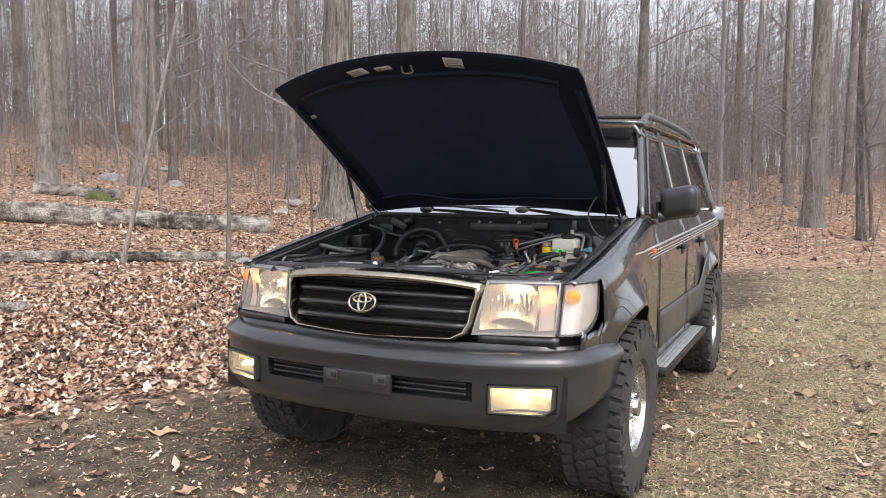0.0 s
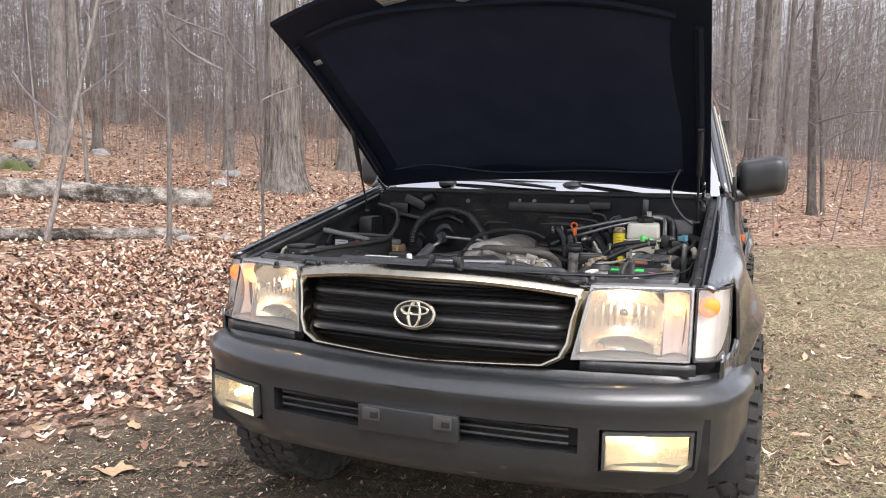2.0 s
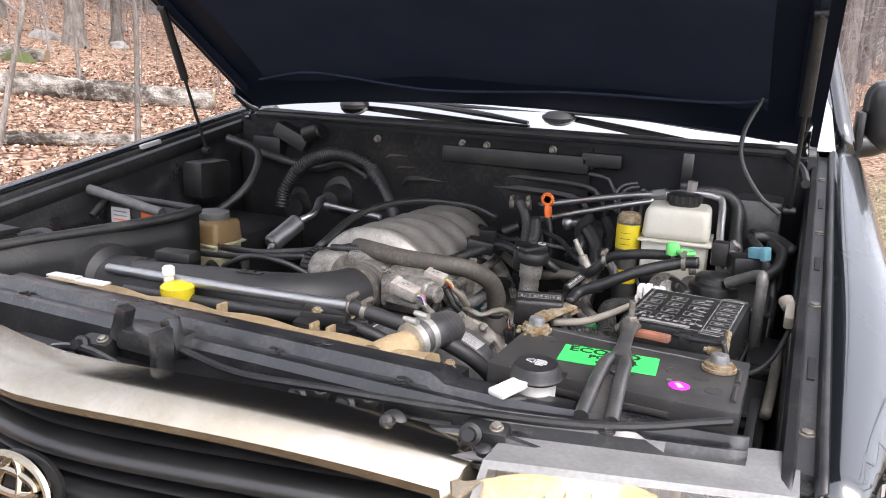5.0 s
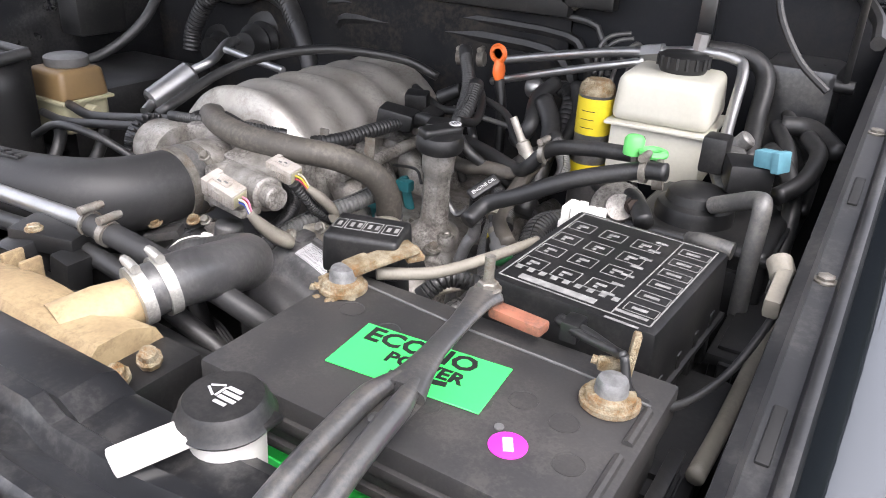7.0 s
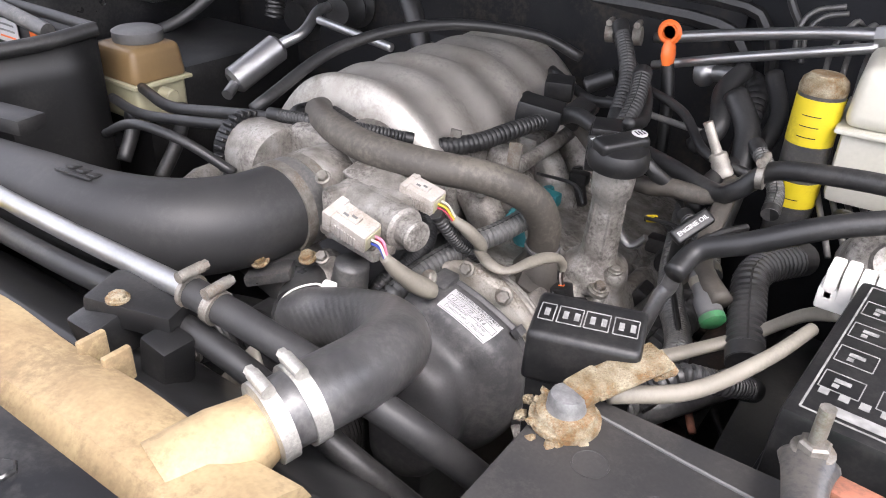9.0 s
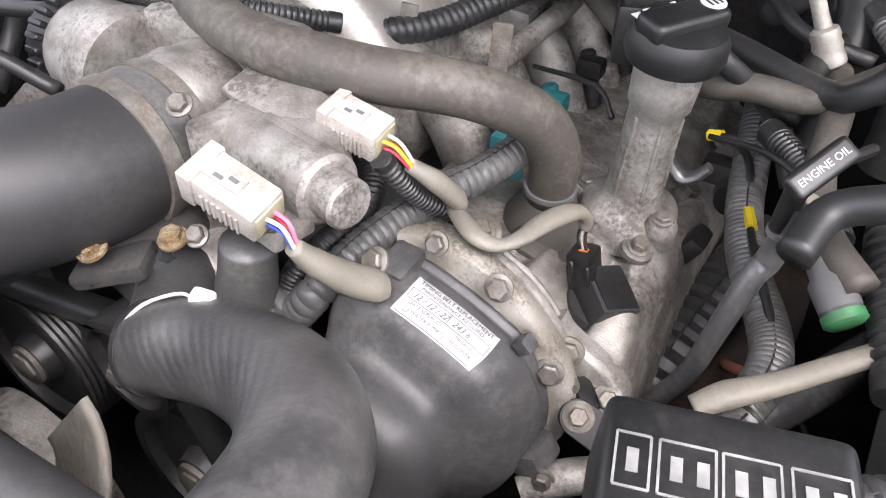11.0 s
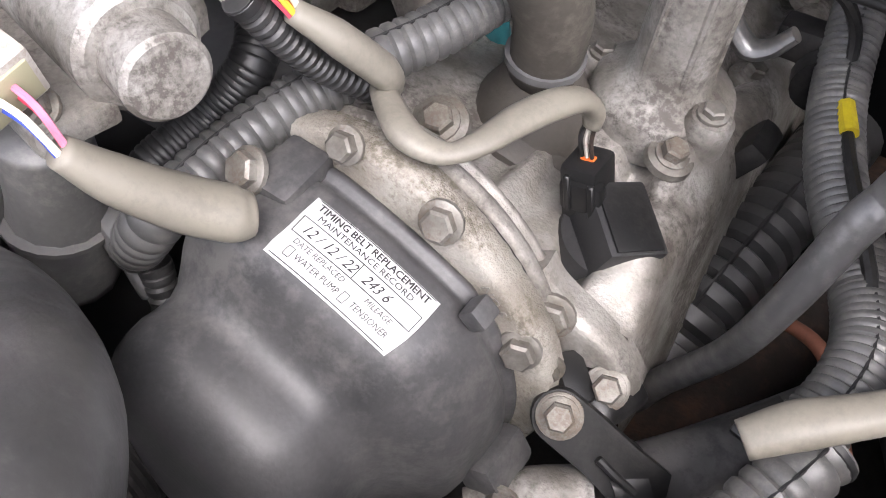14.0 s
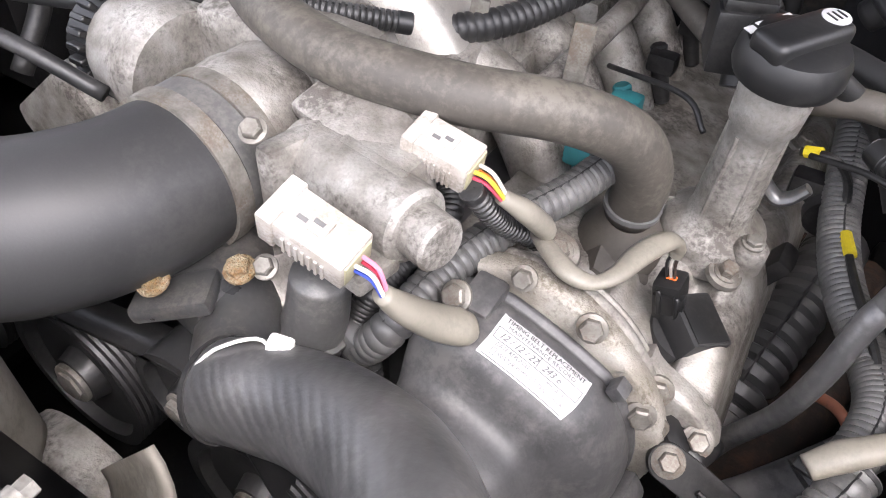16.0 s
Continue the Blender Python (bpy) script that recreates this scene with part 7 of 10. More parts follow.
def sticker_words(text, u, v, size, material=INK, slant=0.0, thin=1.0):
    """Lettering bent onto the sticker; u runs along it from 0 to 1, v down it."""
    cu = bpy.data.curves.new("print", "FONT")
    cu.body, cu.size, cu.align_x, cu.align_y, cu.resolution_u, cu.shear = text, size, "LEFT", "CENTER", 2, slant
    tmp = bpy.data.objects.new("t", cu)
    scene.collection.objects.link(tmp)
    me = bpy.data.meshes.new_from_object(tmp.evaluated_get(bpy.context.evaluated_depsgraph_get()))
    bpy.data.objects.remove(tmp)
    ln = radians(A0 - A1) * 0.0925
    for w in me.vertices:
        uu, vv = u + w.co.x * thin / ln, v - w.co.y / (Y0 - Y1)
        w.co = on_cover(A0 + (A1 - A0) * uu, Y0 + (Y1 - Y0) * vv, 0.0013)
    me.materials.clear()
    me.name = "print"
    place("print", me, material, stk)


def sticker_line(u0, v0, u1, v1, w=0.0004):
    bm = B()
    dx, dy = (u1 - u0) * 0.0646, (v1 - v0) * 0.030
    ln = math.hypot(dx, dy)
    nx, ny = -dy / ln * w / 2 / 0.0646, dx / ln * w / 2 / 0.030
    sheet(bm, span(0, 1, 10), (-1, 1), lambda t, s: on_cover(A0 + (A1 - A0) * (u0 + (u1 - u0) * t + nx * s), Y0 + (Y1 - Y0) * (v0 + (v1 - v0) * t + ny * s), 0.0012))
    part("print_line", bm, INK, stk)


sticker_words("TIMING BELT REPLACEMENT", 0.05, 0.11, 0.0046, thin=0.98)
sticker_words("TIMING BELT REPLACEMENT", 0.053, 0.114, 0.0046, thin=0.98)
sticker_words("MAINTENANCE RECORD", 0.10, 0.25, 0.0039, thin=1.12)
for a in ((0.03, 0.34, 0.97, 0.34), (0.03, 0.60, 0.97, 0.60), (0.03, 0.34, 0.03, 0.60), (0.50, 0.34, 0.50, 0.60), (0.97, 0.34, 0.97, 0.60), (0.03, 0.02, 0.97, 0.02), (0.03, 0.97, 0.97, 0.97)):
    sticker_line(*a)
sticker_words("12 / 12 / 22", 0.07, 0.48, 0.0062, INK, 0.4, 0.92)
sticker_words("243 6", 0.55, 0.48, 0.0062, INK, 0.4, 0.95)
sticker_words("DATE REPLACED", 0.09, 0.685, 0.0034)
sticker_words("MILEAGE", 0.66, 0.685, 0.0034)
sticker_words("WATER PUMP", 0.17, 0.84, 0.0036)
sticker_words("TENSIONER", 0.62, 0.84, 0.0036)
for u in (0.10, 0.54):
    for a in ((u, 0.77, u + 0.045, 0.77), (u + 0.045, 0.77, u + 0.045, 0.90), (u + 0.045, 0.90, u, 0.90), (u, 0.90, u, 0.77)):
        sticker_line(*a, w=0.0003)
# cast marks on the flange
for a, txt in ((40, "NO.5"), (26, "D S")):
    c = Vector((CX + 0.099 * math.cos(radians(a)), 0.7555, CZ + 0.099 * math.sin(radians(a))))
    words("cast_mark", txt, 0.007, Matrix.Translation(c) @ Matrix.Rotation(radians(a - 90), 4, (0, -1, 0)) @ Matrix.Rotation(radians(90), 4, "X"), ALU, engine)
# black bracket with two bolts below the flange, and the plated pipe end
bm = B()
BN = Vector((0.2, -0.6, 0.75)).normalized()
BA = Vector((0.337, 0.754, 0.9025))
BU = (Vector((0.384, 0.754, 0.8855)) - BA).normalized()
BN = (BN - BU * BN.dot(BU)).normalized()
BW = BN.cross(BU)
BM = Matrix(((BU.x, BW.x, BN.x, BA.x), (BU.y, BW.y, BN.y, BA.y), (BU.z, BW.z, BN.z, BA.z), (0, 0, 0, 1)))
outline = [(0.0125 * math.cos(a), 0.0125 * math.sin(a)) for a in span(math.pi / 2, 3 * math.pi / 2, 12)] + [(0.026 + 0.028 * t, -0.0125 - 0.003 * t - 0.004 * t * t) for t in span(0, 1, 4)] + [(0.058, -0.012), (0.06, 0.002), (0.055, 0.011), (0.035, 0.0115), (0.018, 0.0125)]
rim = [[bm.verts.new(BM @ Vector((x * k, y * k, z - 0.35 * max(0, x - 0.03)))) for x, y in outline] for k, z in ((1, -0.006), (1.0, -0.0015), (0.95, 0.0))]
for p, q in zip(rim, rim[1:]):
    for j in range(len(outline)):
        bm.faces.new((p[j], p[(j + 1) % len(outline)], q[(j + 1) % len(outline)], q[j]))
bm.faces.new(rim[2])
bm.faces.new(rim[0][::-1])
brk2 = part("hose_bracket", bm, BLACK, engine, "black painted bracket arm with a slot", 40)
bm = B()
tube(bm, [BM @ Vector((0.024, -0.003, 0.0005)), BM @ Vector((0.034, -0.004, -0.0005)), BM @ Vector((0.046, -0.005, -0.005))], 0.002, 8, 4)
part("bracket_slot", bm, INK, brk2)
bm = B()
box(bm, (0, 0, 0), (0.030, 0.034, 0.034), bev=0.008, seg=3, m=Matrix.Translation((0.343, 0.785, 0.883)) @ Matrix.Rotation(radians(24), 4, "Y") @ Matrix.Rotation(radians(-20), 4, "Z"))
box(bm, (0, 0, 0), (0.026, 0.016, 0.03), bev=0.005, seg=2, m=Matrix.Translation((0.329, 0.774, 0.893)) @ Matrix.Rotation(radians(20), 4, "Y") @ Matrix.Rotation(radians(-38), 4, "Z"))
part("bracket_block", bm, BLACK, brk2)
for p in ((0.347, 0.780, 0.9005), (0.337, 0.754, 0.9035)):
    bm = B()
    lathe(bm, p, (0.2, -0.6, 0.75), [(-0.003, 0.0105), (0.001, 0.0105), (0.0018, 0.009)], 22)
    bolt(bm, p, (0.2, -0.6, 0.75), 0.0068, 0.008)
    part("bracket_bolt", bm, STEEL, brk2)
bm = B()
lathe(bm, (0.3665, 0.757, 0.8635), (0.6, 0.8, 0.02), [(-0.004, 0.0165), (-0.004, 0.0195), (0.013, 0.0195), (0.013, 0.0165)], 28)
part("bracket_loop", bm, BLACK_SOFT, brk2)
bm = B()
tube(bm, [(0.318, 0.715, 0.855), (0.34, 0.735, 0.862), (0.362, 0.75, 0.865)], [0.009, 0.0125, 0.0125], 14, 4)
part("pipe_end", bm, ALU, engine)
bm = B()
tube(bm, [(0.362, 0.752, 0.862), (0.40, 0.80, 0.862), (0.45, 0.87, 0.872), (0.50, 0.98, 0.86)], 0.0165, 16, 6)
lh = tagged(part("lower_hose", bm, HOSE, None), "dusty black lower coolant hose", "hose")
bm = B()
lathe(bm, (0.372, 0.765, 0.862), (0.6, 0.8, 0), [(0, 0.0165), (0.001, 0.0182), (0.008, 0.0182), (0.009, 0.0165)], 24)
part("hose_clamp", bm, BLACK, lh)
# coil and plug
bm = B()
COIL = Matrix.Translation((0.314, 0.842, 0.929)) @ Matrix.Rotation(radians(22), 4, "Y") @ Matrix.Rotation(radians(-40), 4, "Z")
box(bm, (0, 0, 0), (0.040, 0.033, 0.026), bev=0.003, m=COIL)
lathe(bm, (0.3055, 0.842, 0.904), (0.28, -0.05, 0.95), [(0, 0.027), (0.010, 0.027), (0.013, 0.0245), (0.020, 0.023)], 32)
box(bm, (0.012, 0.021, -0.011), (0.020, 0.016, 0.005), bev=0.002, m=COIL)
coil = tagged(part("ignition_coil", bm, INTAKE, None), "black ignition coil plugged into the valve cover", "coil")
bm = B()
box(bm, (0.001, 0, 0.0135), (0.034, 0.026, 0.0015), bev=0.0005, m=COIL)
part("coil_top", bm, BLACK, coil, "black resin face")
bm = B()
box(bm, (0, 0, 0), (0.019, 0.022, 0.032), bev=0.003, m=Matrix.Translation((0.294, 0.848, 0.943)) @ Matrix.Rotation(radians(-12), 4, "Y"))
box(bm, (0, 0, 0), (0.021, 0.008, 0.016), bev=0.002, m=Matrix.Translation((0.296, 0.838, 0.945)) @ Matrix.Rotation(radians(-12), 4, "Y"))
part("coil_connector", bm, BLACK, coil)
bm = B()
box(bm, (0.2915, 0.8475, 0.9585), (0.007, 0.004, 0.003), r=(0, -12, 0), bev=0.001)
part("connector_seal", bm, ORANGE, coil)
for k, c in enumerate((BLACK, PLUG_WHITE, RUSTY)):
    bm = B()
    tube(bm, [(0.289 + 0.0022 * (k - 1), 0.848, 0.979), (0.2885 + 0.0028 * (k - 1), 0.8465, 0.97), (0.2915 + 0.0026 * (k - 1), 0.847, 0.957)], 0.0011, 6, 4)
    part("coil_wire", bm, c, coil)
for k in (-1, 1):
    bm = B()
    box(bm, (0, 0, 0), (0.0035, 0.003, 0.02), bev=0.0008, seg=1, m=Matrix.Translation((0.296 + 0.0062 * k, 0.8335, 0.947)) @ Matrix.Rotation(radians(-12), 4, "Y"))
    part("connector_latch", bm, BLACK, coil)
bm = B()
box(bm, (0.345, 0.955, 0.915), (0.016, 0.03, 0.03), r=(0, 30, 0), bev=0.006)
tagged(part("cover_grommet", bm, BLACK, None), "black rubber block behind the filler neck", "rubber block")

# oil filler
fill = thing("oil_filler", (0.288, 0.918, 0.93), "aluminium oil filler neck with black cap", "filler neck")
top, base = Vector((0.3065, 0.914, 1.078)), Vector((0.2965, 0.925, 0.955))
ax = (top - base).normalized()
bm = B()
lathe(bm, base - ax * 0.02, ax, [(0, 0.040), (0.012, 0.0385), (0.020, 0.037), (0.0225, 0.0345), (0.025, 0.030), (0.030, 0.0235), (0.040, 0.0208), (0.095, 0.0186), (0.112, 0.019), (0.116, 0.0222), (0.136, 0.0232), (0.146, 0.022)], 36)
neck = part("neck", bm, ALU, fill, "ribbed cast aluminium neck")
mm = turn_to(ax)
for k in range(6):
    a = 2 * math.pi * (k + 0.35) / 6
    bm = B()
    rod(bm, base + ax * 0.012 + mm @ Vector((math.cos(a) * 0.0199, math.sin(a) * 0.0199, 0)), base + ax * 0.088 + mm @ Vector((math.cos(a) * 0.0178, math.sin(a) * 0.0178, 0)), 0.0021, seg=8)
    part("neck_rib", bm, ALU, neck)
bm = B()
lathe(bm, (0.325, 0.911, 0.940), (0.1, -0.1, 1), [(0, 0.013), (0.018, 0.0125), (0.021, 0.010)], 20)
part("neck_ear", bm, ALU, fill)
bm = B()
lathe(bm, (0.258, 0.932, 0.936), (0.0, -0.1, 1), [(0, 0.012), (0.018, 0.0115), (0.021, 0.009)], 20)
part("neck_ear", bm, ALU, fill)
for p in ((0.327, 0.909, 0.961), (0.258, 0.930, 0.957)):
    bm = B()
    bolt(bm, p, ax, 0.006, 0.006)
    part("neck_bolt", bm, STEEL, fill)
bm = B()
lathe(bm, top + ax * 0.004, ax, [(0, 0.026), (0.003, 0.0315), (0.008, 0.0335), (0.018, 0.033), (0.025, 0.0295), (0.028, 0.022), (0.029, 0.006)], 40)
cap = part("oil_cap", bm, BLACK, fill, "black plastic oil filler cap")
bm = B()
mcap = Matrix.Translation(top + ax * 0.032) @ turn_to(ax, (-0.85, 0.5, 0)).to_4x4()
box(bm, (0, 0, 0), (0.060, 0.026, 0.016), bev=0.007, seg=4, m=mcap)
part("cap_grip", bm, BLACK, cap)
bm = B()
lathe(bm, mcap @ Vector((0.022, 0, 0.0075)), mcap.to_3x3() @ Vector((0, 0, 1)), [(0, 0.0085), (0.001, 0.0085), (0.0012, 0.008)], 20)
spot = part("cap_mark", bm, PAPER, cap, "white round mark")
for k in range(3):
    bm = B()
    box(bm, (0.018 + 0.004 * k, 0, 0.0092), (0.0012, 0.008, 0.0004), bev=0, m=mcap)
    part("mark_bar", bm, INK, spot)
for k in range(4):
    bm = B()
    box(bm, (-0.020 + 0.010 * k, 0.0195 + 0.0015 * (k % 2), -0.0015), (0.007, 0.006, 0.0006), bev=0, m=mcap)
    part("cap_print", bm, PAPER, cap)

# intake manifold
MX, MY0, MY1 = -0.045, 0.865, 1.285
bm = B()


def man(u, v):
    y = MY0 + (MY1 - MY0) * v
    rib = 0.5 - 0.5 * math.cos(2 * math.pi * v * 6.0)
    edge = max(0.0, 1 - (min(v, 1 - v) / 0.09)) ** 2
    half = 0.148 - 0.03 * edge
    zz = 1.118 - 0.055 * edge - 0.010 * (1 - rib) * (1 - 0.3 * abs(u))
    drop = 0.092 * abs(u) ** 2.6
    return (MX + half * u + 0.02 * (v - 0.5), y, zz - drop - 0.012 * (1 - u) * 0.5)


sheet(bm, span(-1, 1, 28), span(0, 1, 60), man)
plen = part("intake_manifold", bm, ALU_LIGHT, engine, "ribbed silver aluminium intake manifold", 0)
bm = B()
box(bm, (MX, 1.075, 0.985), (0.285, 0.40, 0.10), bev=0.012)
box(bm, (0.095, 1.0, 0.97), (0.03, 0.20, 0.07), bev=0.008)
box(bm, (0.105, 1.10, 0.99), (0.05, 0.06, 0.06), bev=0.01)
part("manifold_base", bm, ALU, engine)
for k in range(4):
    bm = B()
    y = 0.93 + 0.085 * k
    tube(bm, [(0.06, y, 1.02), (0.12, y, 0.99), (0.16, y - 0.01, 0.94), (0.18, y - 0.01, 0.89)], [0.026, 0.025, 0.024, 0.024], 14, 5)
    part("runner", bm, ALU, engine)
    bm = B()
    rod(bm, (0.180, y, 0.985), (0.195, y, 0.93), 0.008, seg=12, bev=0.002)
    box(bm, (0.190, y - 0.01, 0.975), (0.026, 0.018, 0.018), bev=0.004)
    part("injector", bm, TEAL if k in (0, 1) else BLACK, engine)
bm = B()
tube(bm, [(0.145, 0.90, 1.01), (0.15, 1.0, 1.015), (0.15, 1.12, 1.02), (0.14, 1.22, 1.03)], 0.010, 10, 4)
part("fuel_rail", bm, ALU, engine)
# throttle body
bm = B()
lathe(bm, (0.028, 0.722, 1.03), (-0.1, 1, 0), [(0, 0.046), (0.004, 0.049), (0.03, 0.049), (0.04, 0.046), (0.075, 0.046), (0.14, 0.05)], 32)
tb = part("throttle_body", bm, ALU, engine, "cast aluminium throttle body with motor housing")
for c, sz, rt, bv in (((0.02, 0.80, 1.035), (0.13, 0.05, 0.10), (0, 0, 0), 0.012), ((0.125, 0.735, 1.045), (0.085, 0.05, 0.046), (8, 0, -12), 0.014), ((0.118, 0.748, 1.066), (0.085, 0.04, 0.014), (18, 6, -12), 0.005), ((0.095, 0.722, 1.040), (0.016, 0.058, 0.058), (0, 0, -12), 0.012), ((0.135, 0.690, 1.030), (0.085, 0.03, 0.010), (0, 0, -10), 0.003), ((0.142, 0.722, 1.066), (0.05, 0.012, 0.006), (14, 0, -12), 0.002), ((0.14, 0.756, 1.06), (0.012, 0.03, 0.012), (10, 0, -12), 0.003)):
    bm = B()
    box(bm, c, sz, r=rt, bev=bv)
    part("casting", bm, ALU, tb)
bm = B()
rod(bm, (0.085, 0.732, 1.046), (0.182, 0.710, 1.047), 0.0225, seg=36, bev=0.003)
part("motor_housing", bm, ALU, tb)
bm = B()
rod(bm, (0.178, 0.711, 1.047), (0.200, 0.705, 1.047), 0.0158, seg=32, bev=0.002)
part("motor_cap", bm, ALU, tb)
for p in ((0.092, 0.690, 1.084), (0.10, 0.765, 1.08), (0.10, 0.675, 1.002), (0.165, 0.678, 1.036)):
    bm = B()
    bolt(bm, p, (0.2, -0.5, 0.8), 0.006, 0.007)
    part("throttle_bolt", bm, STEEL, tb)
bm = B()
lathe(bm, (-0.045, 0.765, 1.035), (-1, 0.12, 0.05), [(0, 0.045), (0.01, 0.048), (0.03, 0.044), (0.055, 0.042), (0.07, 0.036)], 28)
part("throttle_side", bm, ALU, tb)
bm = B()
lathe(bm, (-0.108, 0.772, 1.038), (-1, 0.12, 0.05), [(0, 0.038), (0.02, 0.04), (0.022, 0.03), (0.03, 0.028)], 26)
twheel = part("throttle_wheel", bm, BLACK, tb, "black toothed throttle wheel")
for k in range(26):
    bm = B()
    box(bm, (0, 0.041, 0), (0.014, 0.008, 0.005), bev=0.001, seg=1, m=Matrix.Translation((-0.118, 0.773, 1.038)) @ Matrix.Rotation(2 * math.pi * k / 26, 4, "X"))
    part("tooth", bm, BLACK, twheel)
# intake hose
bm = B()
tube(bm, [(-0.46, 0.555, 1.01), (-0.33, 0.545, 1.02), (-0.20, 0.550, 1.027), (-0.09, 0.562, 1.03), (-0.015, 0.595, 1.031), (0.020, 0.645, 1.031), (0.027, 0.695, 1.03), (0.028, 0.715, 1.03)], [0.045, 0.047, 0.049, 0.05, 0.05, 0.049, 0.0485, 0.0485], 32, 7)
ih = tagged(part("intake_hose", bm, INTAKE, None), "wide black rubber air intake hose", "hose")
bm = B()
lathe(bm, (0.026, 0.684, 1.03), (0.02, 1, 0), [(0, 0.049), (0, 0.0515), (0.012, 0.052), (0.012, 0.049)], 36)
lathe(bm, (0.028, 0.714, 1.03), (0.02, 1, 0), [(0, 0.049), (0, 0.0512), (0.012, 0.0512), (0.012, 0.049)], 36)
part("hose_clamp", bm, STEEL, ih, "dull steel hose clamp")
bm = B()
lathe(bm, (0.027, 0.697, 1.03), (0.02, 1, 0), [(0, 0.049), (0, 0.0505), (0.016, 0.0505), (0.016, 0.049)], 36)
part("clamp_liner", bm, LOOM, ih)
bm = B()
for k in range(3):
    box(bm, (-0.125 + 0.018 * k, 0.557, 1.080), (0.011, 0.012, 0.003), r=(-15, 0, 8), bev=0.001)
box(bm, (-0.107, 0.545, 1.0805), (0.05, 0.004, 0.003), r=(-10, 0, 8), bev=0.001)
part("moulded_mark", bm, RUBBER, ih)
# white plugs with wires and sleeves
def plug(name, c, s, turn, label):
    bm = B()
    m = Matrix.Translation(c) @ Matrix.Rotation(radians(turn[2]), 4, "Z") @ Matrix.Rotation(radians(turn[1]), 4, "Y") @ Matrix.Rotation(radians(turn[0]), 4, "X")
    box(bm, (0, 0, 0), s, bev=0.002, m=m)
    box(bm, (-s[0] * 0.08, 0, s[2] * 0.52), (s[0] * 0.5, s[1] * 0.42, s[2] * 0.16), bev=0.0015, m=m)
    box(bm, (-s[0] * 0.42, 0, 0), (s[0] * 0.2, s[1] * 1.12, s[2] * 1.12), bev=0.0015, m=m)
    ob = tagged(part(name, bm, PLUG_WHITE, None), label, "connector", "white connectors")
    for k in range(7):
        bm = B()
        box(bm, (-s[0] * 0.2 + s[0] * 0.08 * k, -s[1] * 0.52, -s[2] * 0.15), (s[0] * 0.035, 0.0012, s[2] * 0.6), bev=0, m=m)
        part("plug_rib", bm, PLUG_WHITE, ob)
    bm = B()
    box(bm, (s[0] * 0.49, 0, 0), (0.003, s[1] * 0.8, s[2] * 0.75), bev=0.0005, m=m)
    part("plug_mouth", bm, BEIGE, ob)
    for k in range(2):
        bm = B()
        box(bm, (s[0] * (-0.12 + 0.16 * k), -s[1] * 0.1 + 0.003 * k, s[2] * 0.605), (s[0] * 0.12, s[1] * 0.1, 0.0006), bev=0, m=m)
        part("plug_slot", bm, RAIL, ob)
    return ob, m


WIRES = [mat("wire " + n, c, rough=0.4, bump=0) for n, c in (("blue", (0.03, 0.06, 0.35)), ("red", (0.5, 0.04, 0.08)), ("white", (0.6, 0.58, 0.5)), ("orange", (0.6, 0.2, 0.03)), ("yellow", (0.6, 0.45, 0.04)), ("pink", (0.6, 0.2, 0.3)))]
p1, m1 = plug("wire_connector", (0.151, 0.666, 1.060), (0.05, 0.026, 0.022), (14, 16, 2), "dusty white plug on the throttle motor")
p2, m2 = plug("wire_connector", (0.170, 0.752, 1.066), (0.04, 0.024, 0.020), (10, 12, 2), "dusty white plug behind the throttle motor")
for k in range(4):
    bm = B()
    o = (0.006 * (k % 2) - 0.003, 0.005 * (k // 2) - 0.0025)
    tube(bm, [m1 @ Vector((0.026, o[0], o[1])), m1 @ Vector((0.036, o[0] * 0.8, o[1])), Vector((0.190, 0.669, 1.036)) + Vector((0, o[0] * 0.5, o[1] * 0.5))], 0.0013, 6, 3)
    part("wire", bm, WIRES[(0, 1, 2, 5)[k]], p1)
    bm = B()
    tube(bm, [m2 @ Vector((0.02, o[0], o[1])), m2 @ Vector((0.03, o[0] * 0.8, o[1])), Vector((0.208, 0.756, 1.048)) + Vector((0, o[0] * 0.5, o[1] * 0.5))], 0.0013, 6, 3)
    part("wire", bm, WIRES[(1, 3, 4, 2)[k]], p2)


def run(name, pts, r, material, label, cat="wiring", ribs=None, flat=1.0, seg=14, steps=7, group=""):
    bm = B()
    tube(bm, pts, r, seg, steps, ribs, flat=flat)
    ob = tagged(part(name, bm, material, None, "", 0 if not ribs else 40), label, cat, group)
    line = curve_pts(pts, 4)
    if ribs and len(line) > 6 and name == "corrugated_loom":
        rr = (r if isinstance(r, float) else max(r)) * 1.03
        for a, b in ((line[0], line[1]), (line[-2], line[-1])):
            bm = B()
            rod(bm, a, b, rr, seg=16, bev=0.001)
            part("tape_wrap", bm, RUBBER, ob)
        bm = B()
        tube(bm, [q + Vector((0, -0.3, 0.95)) * rr * 0.93 for q in line[1:-1]], rr * 0.06, 5, 1)
        part("loom_slit", bm, INK, ob)
    return ob


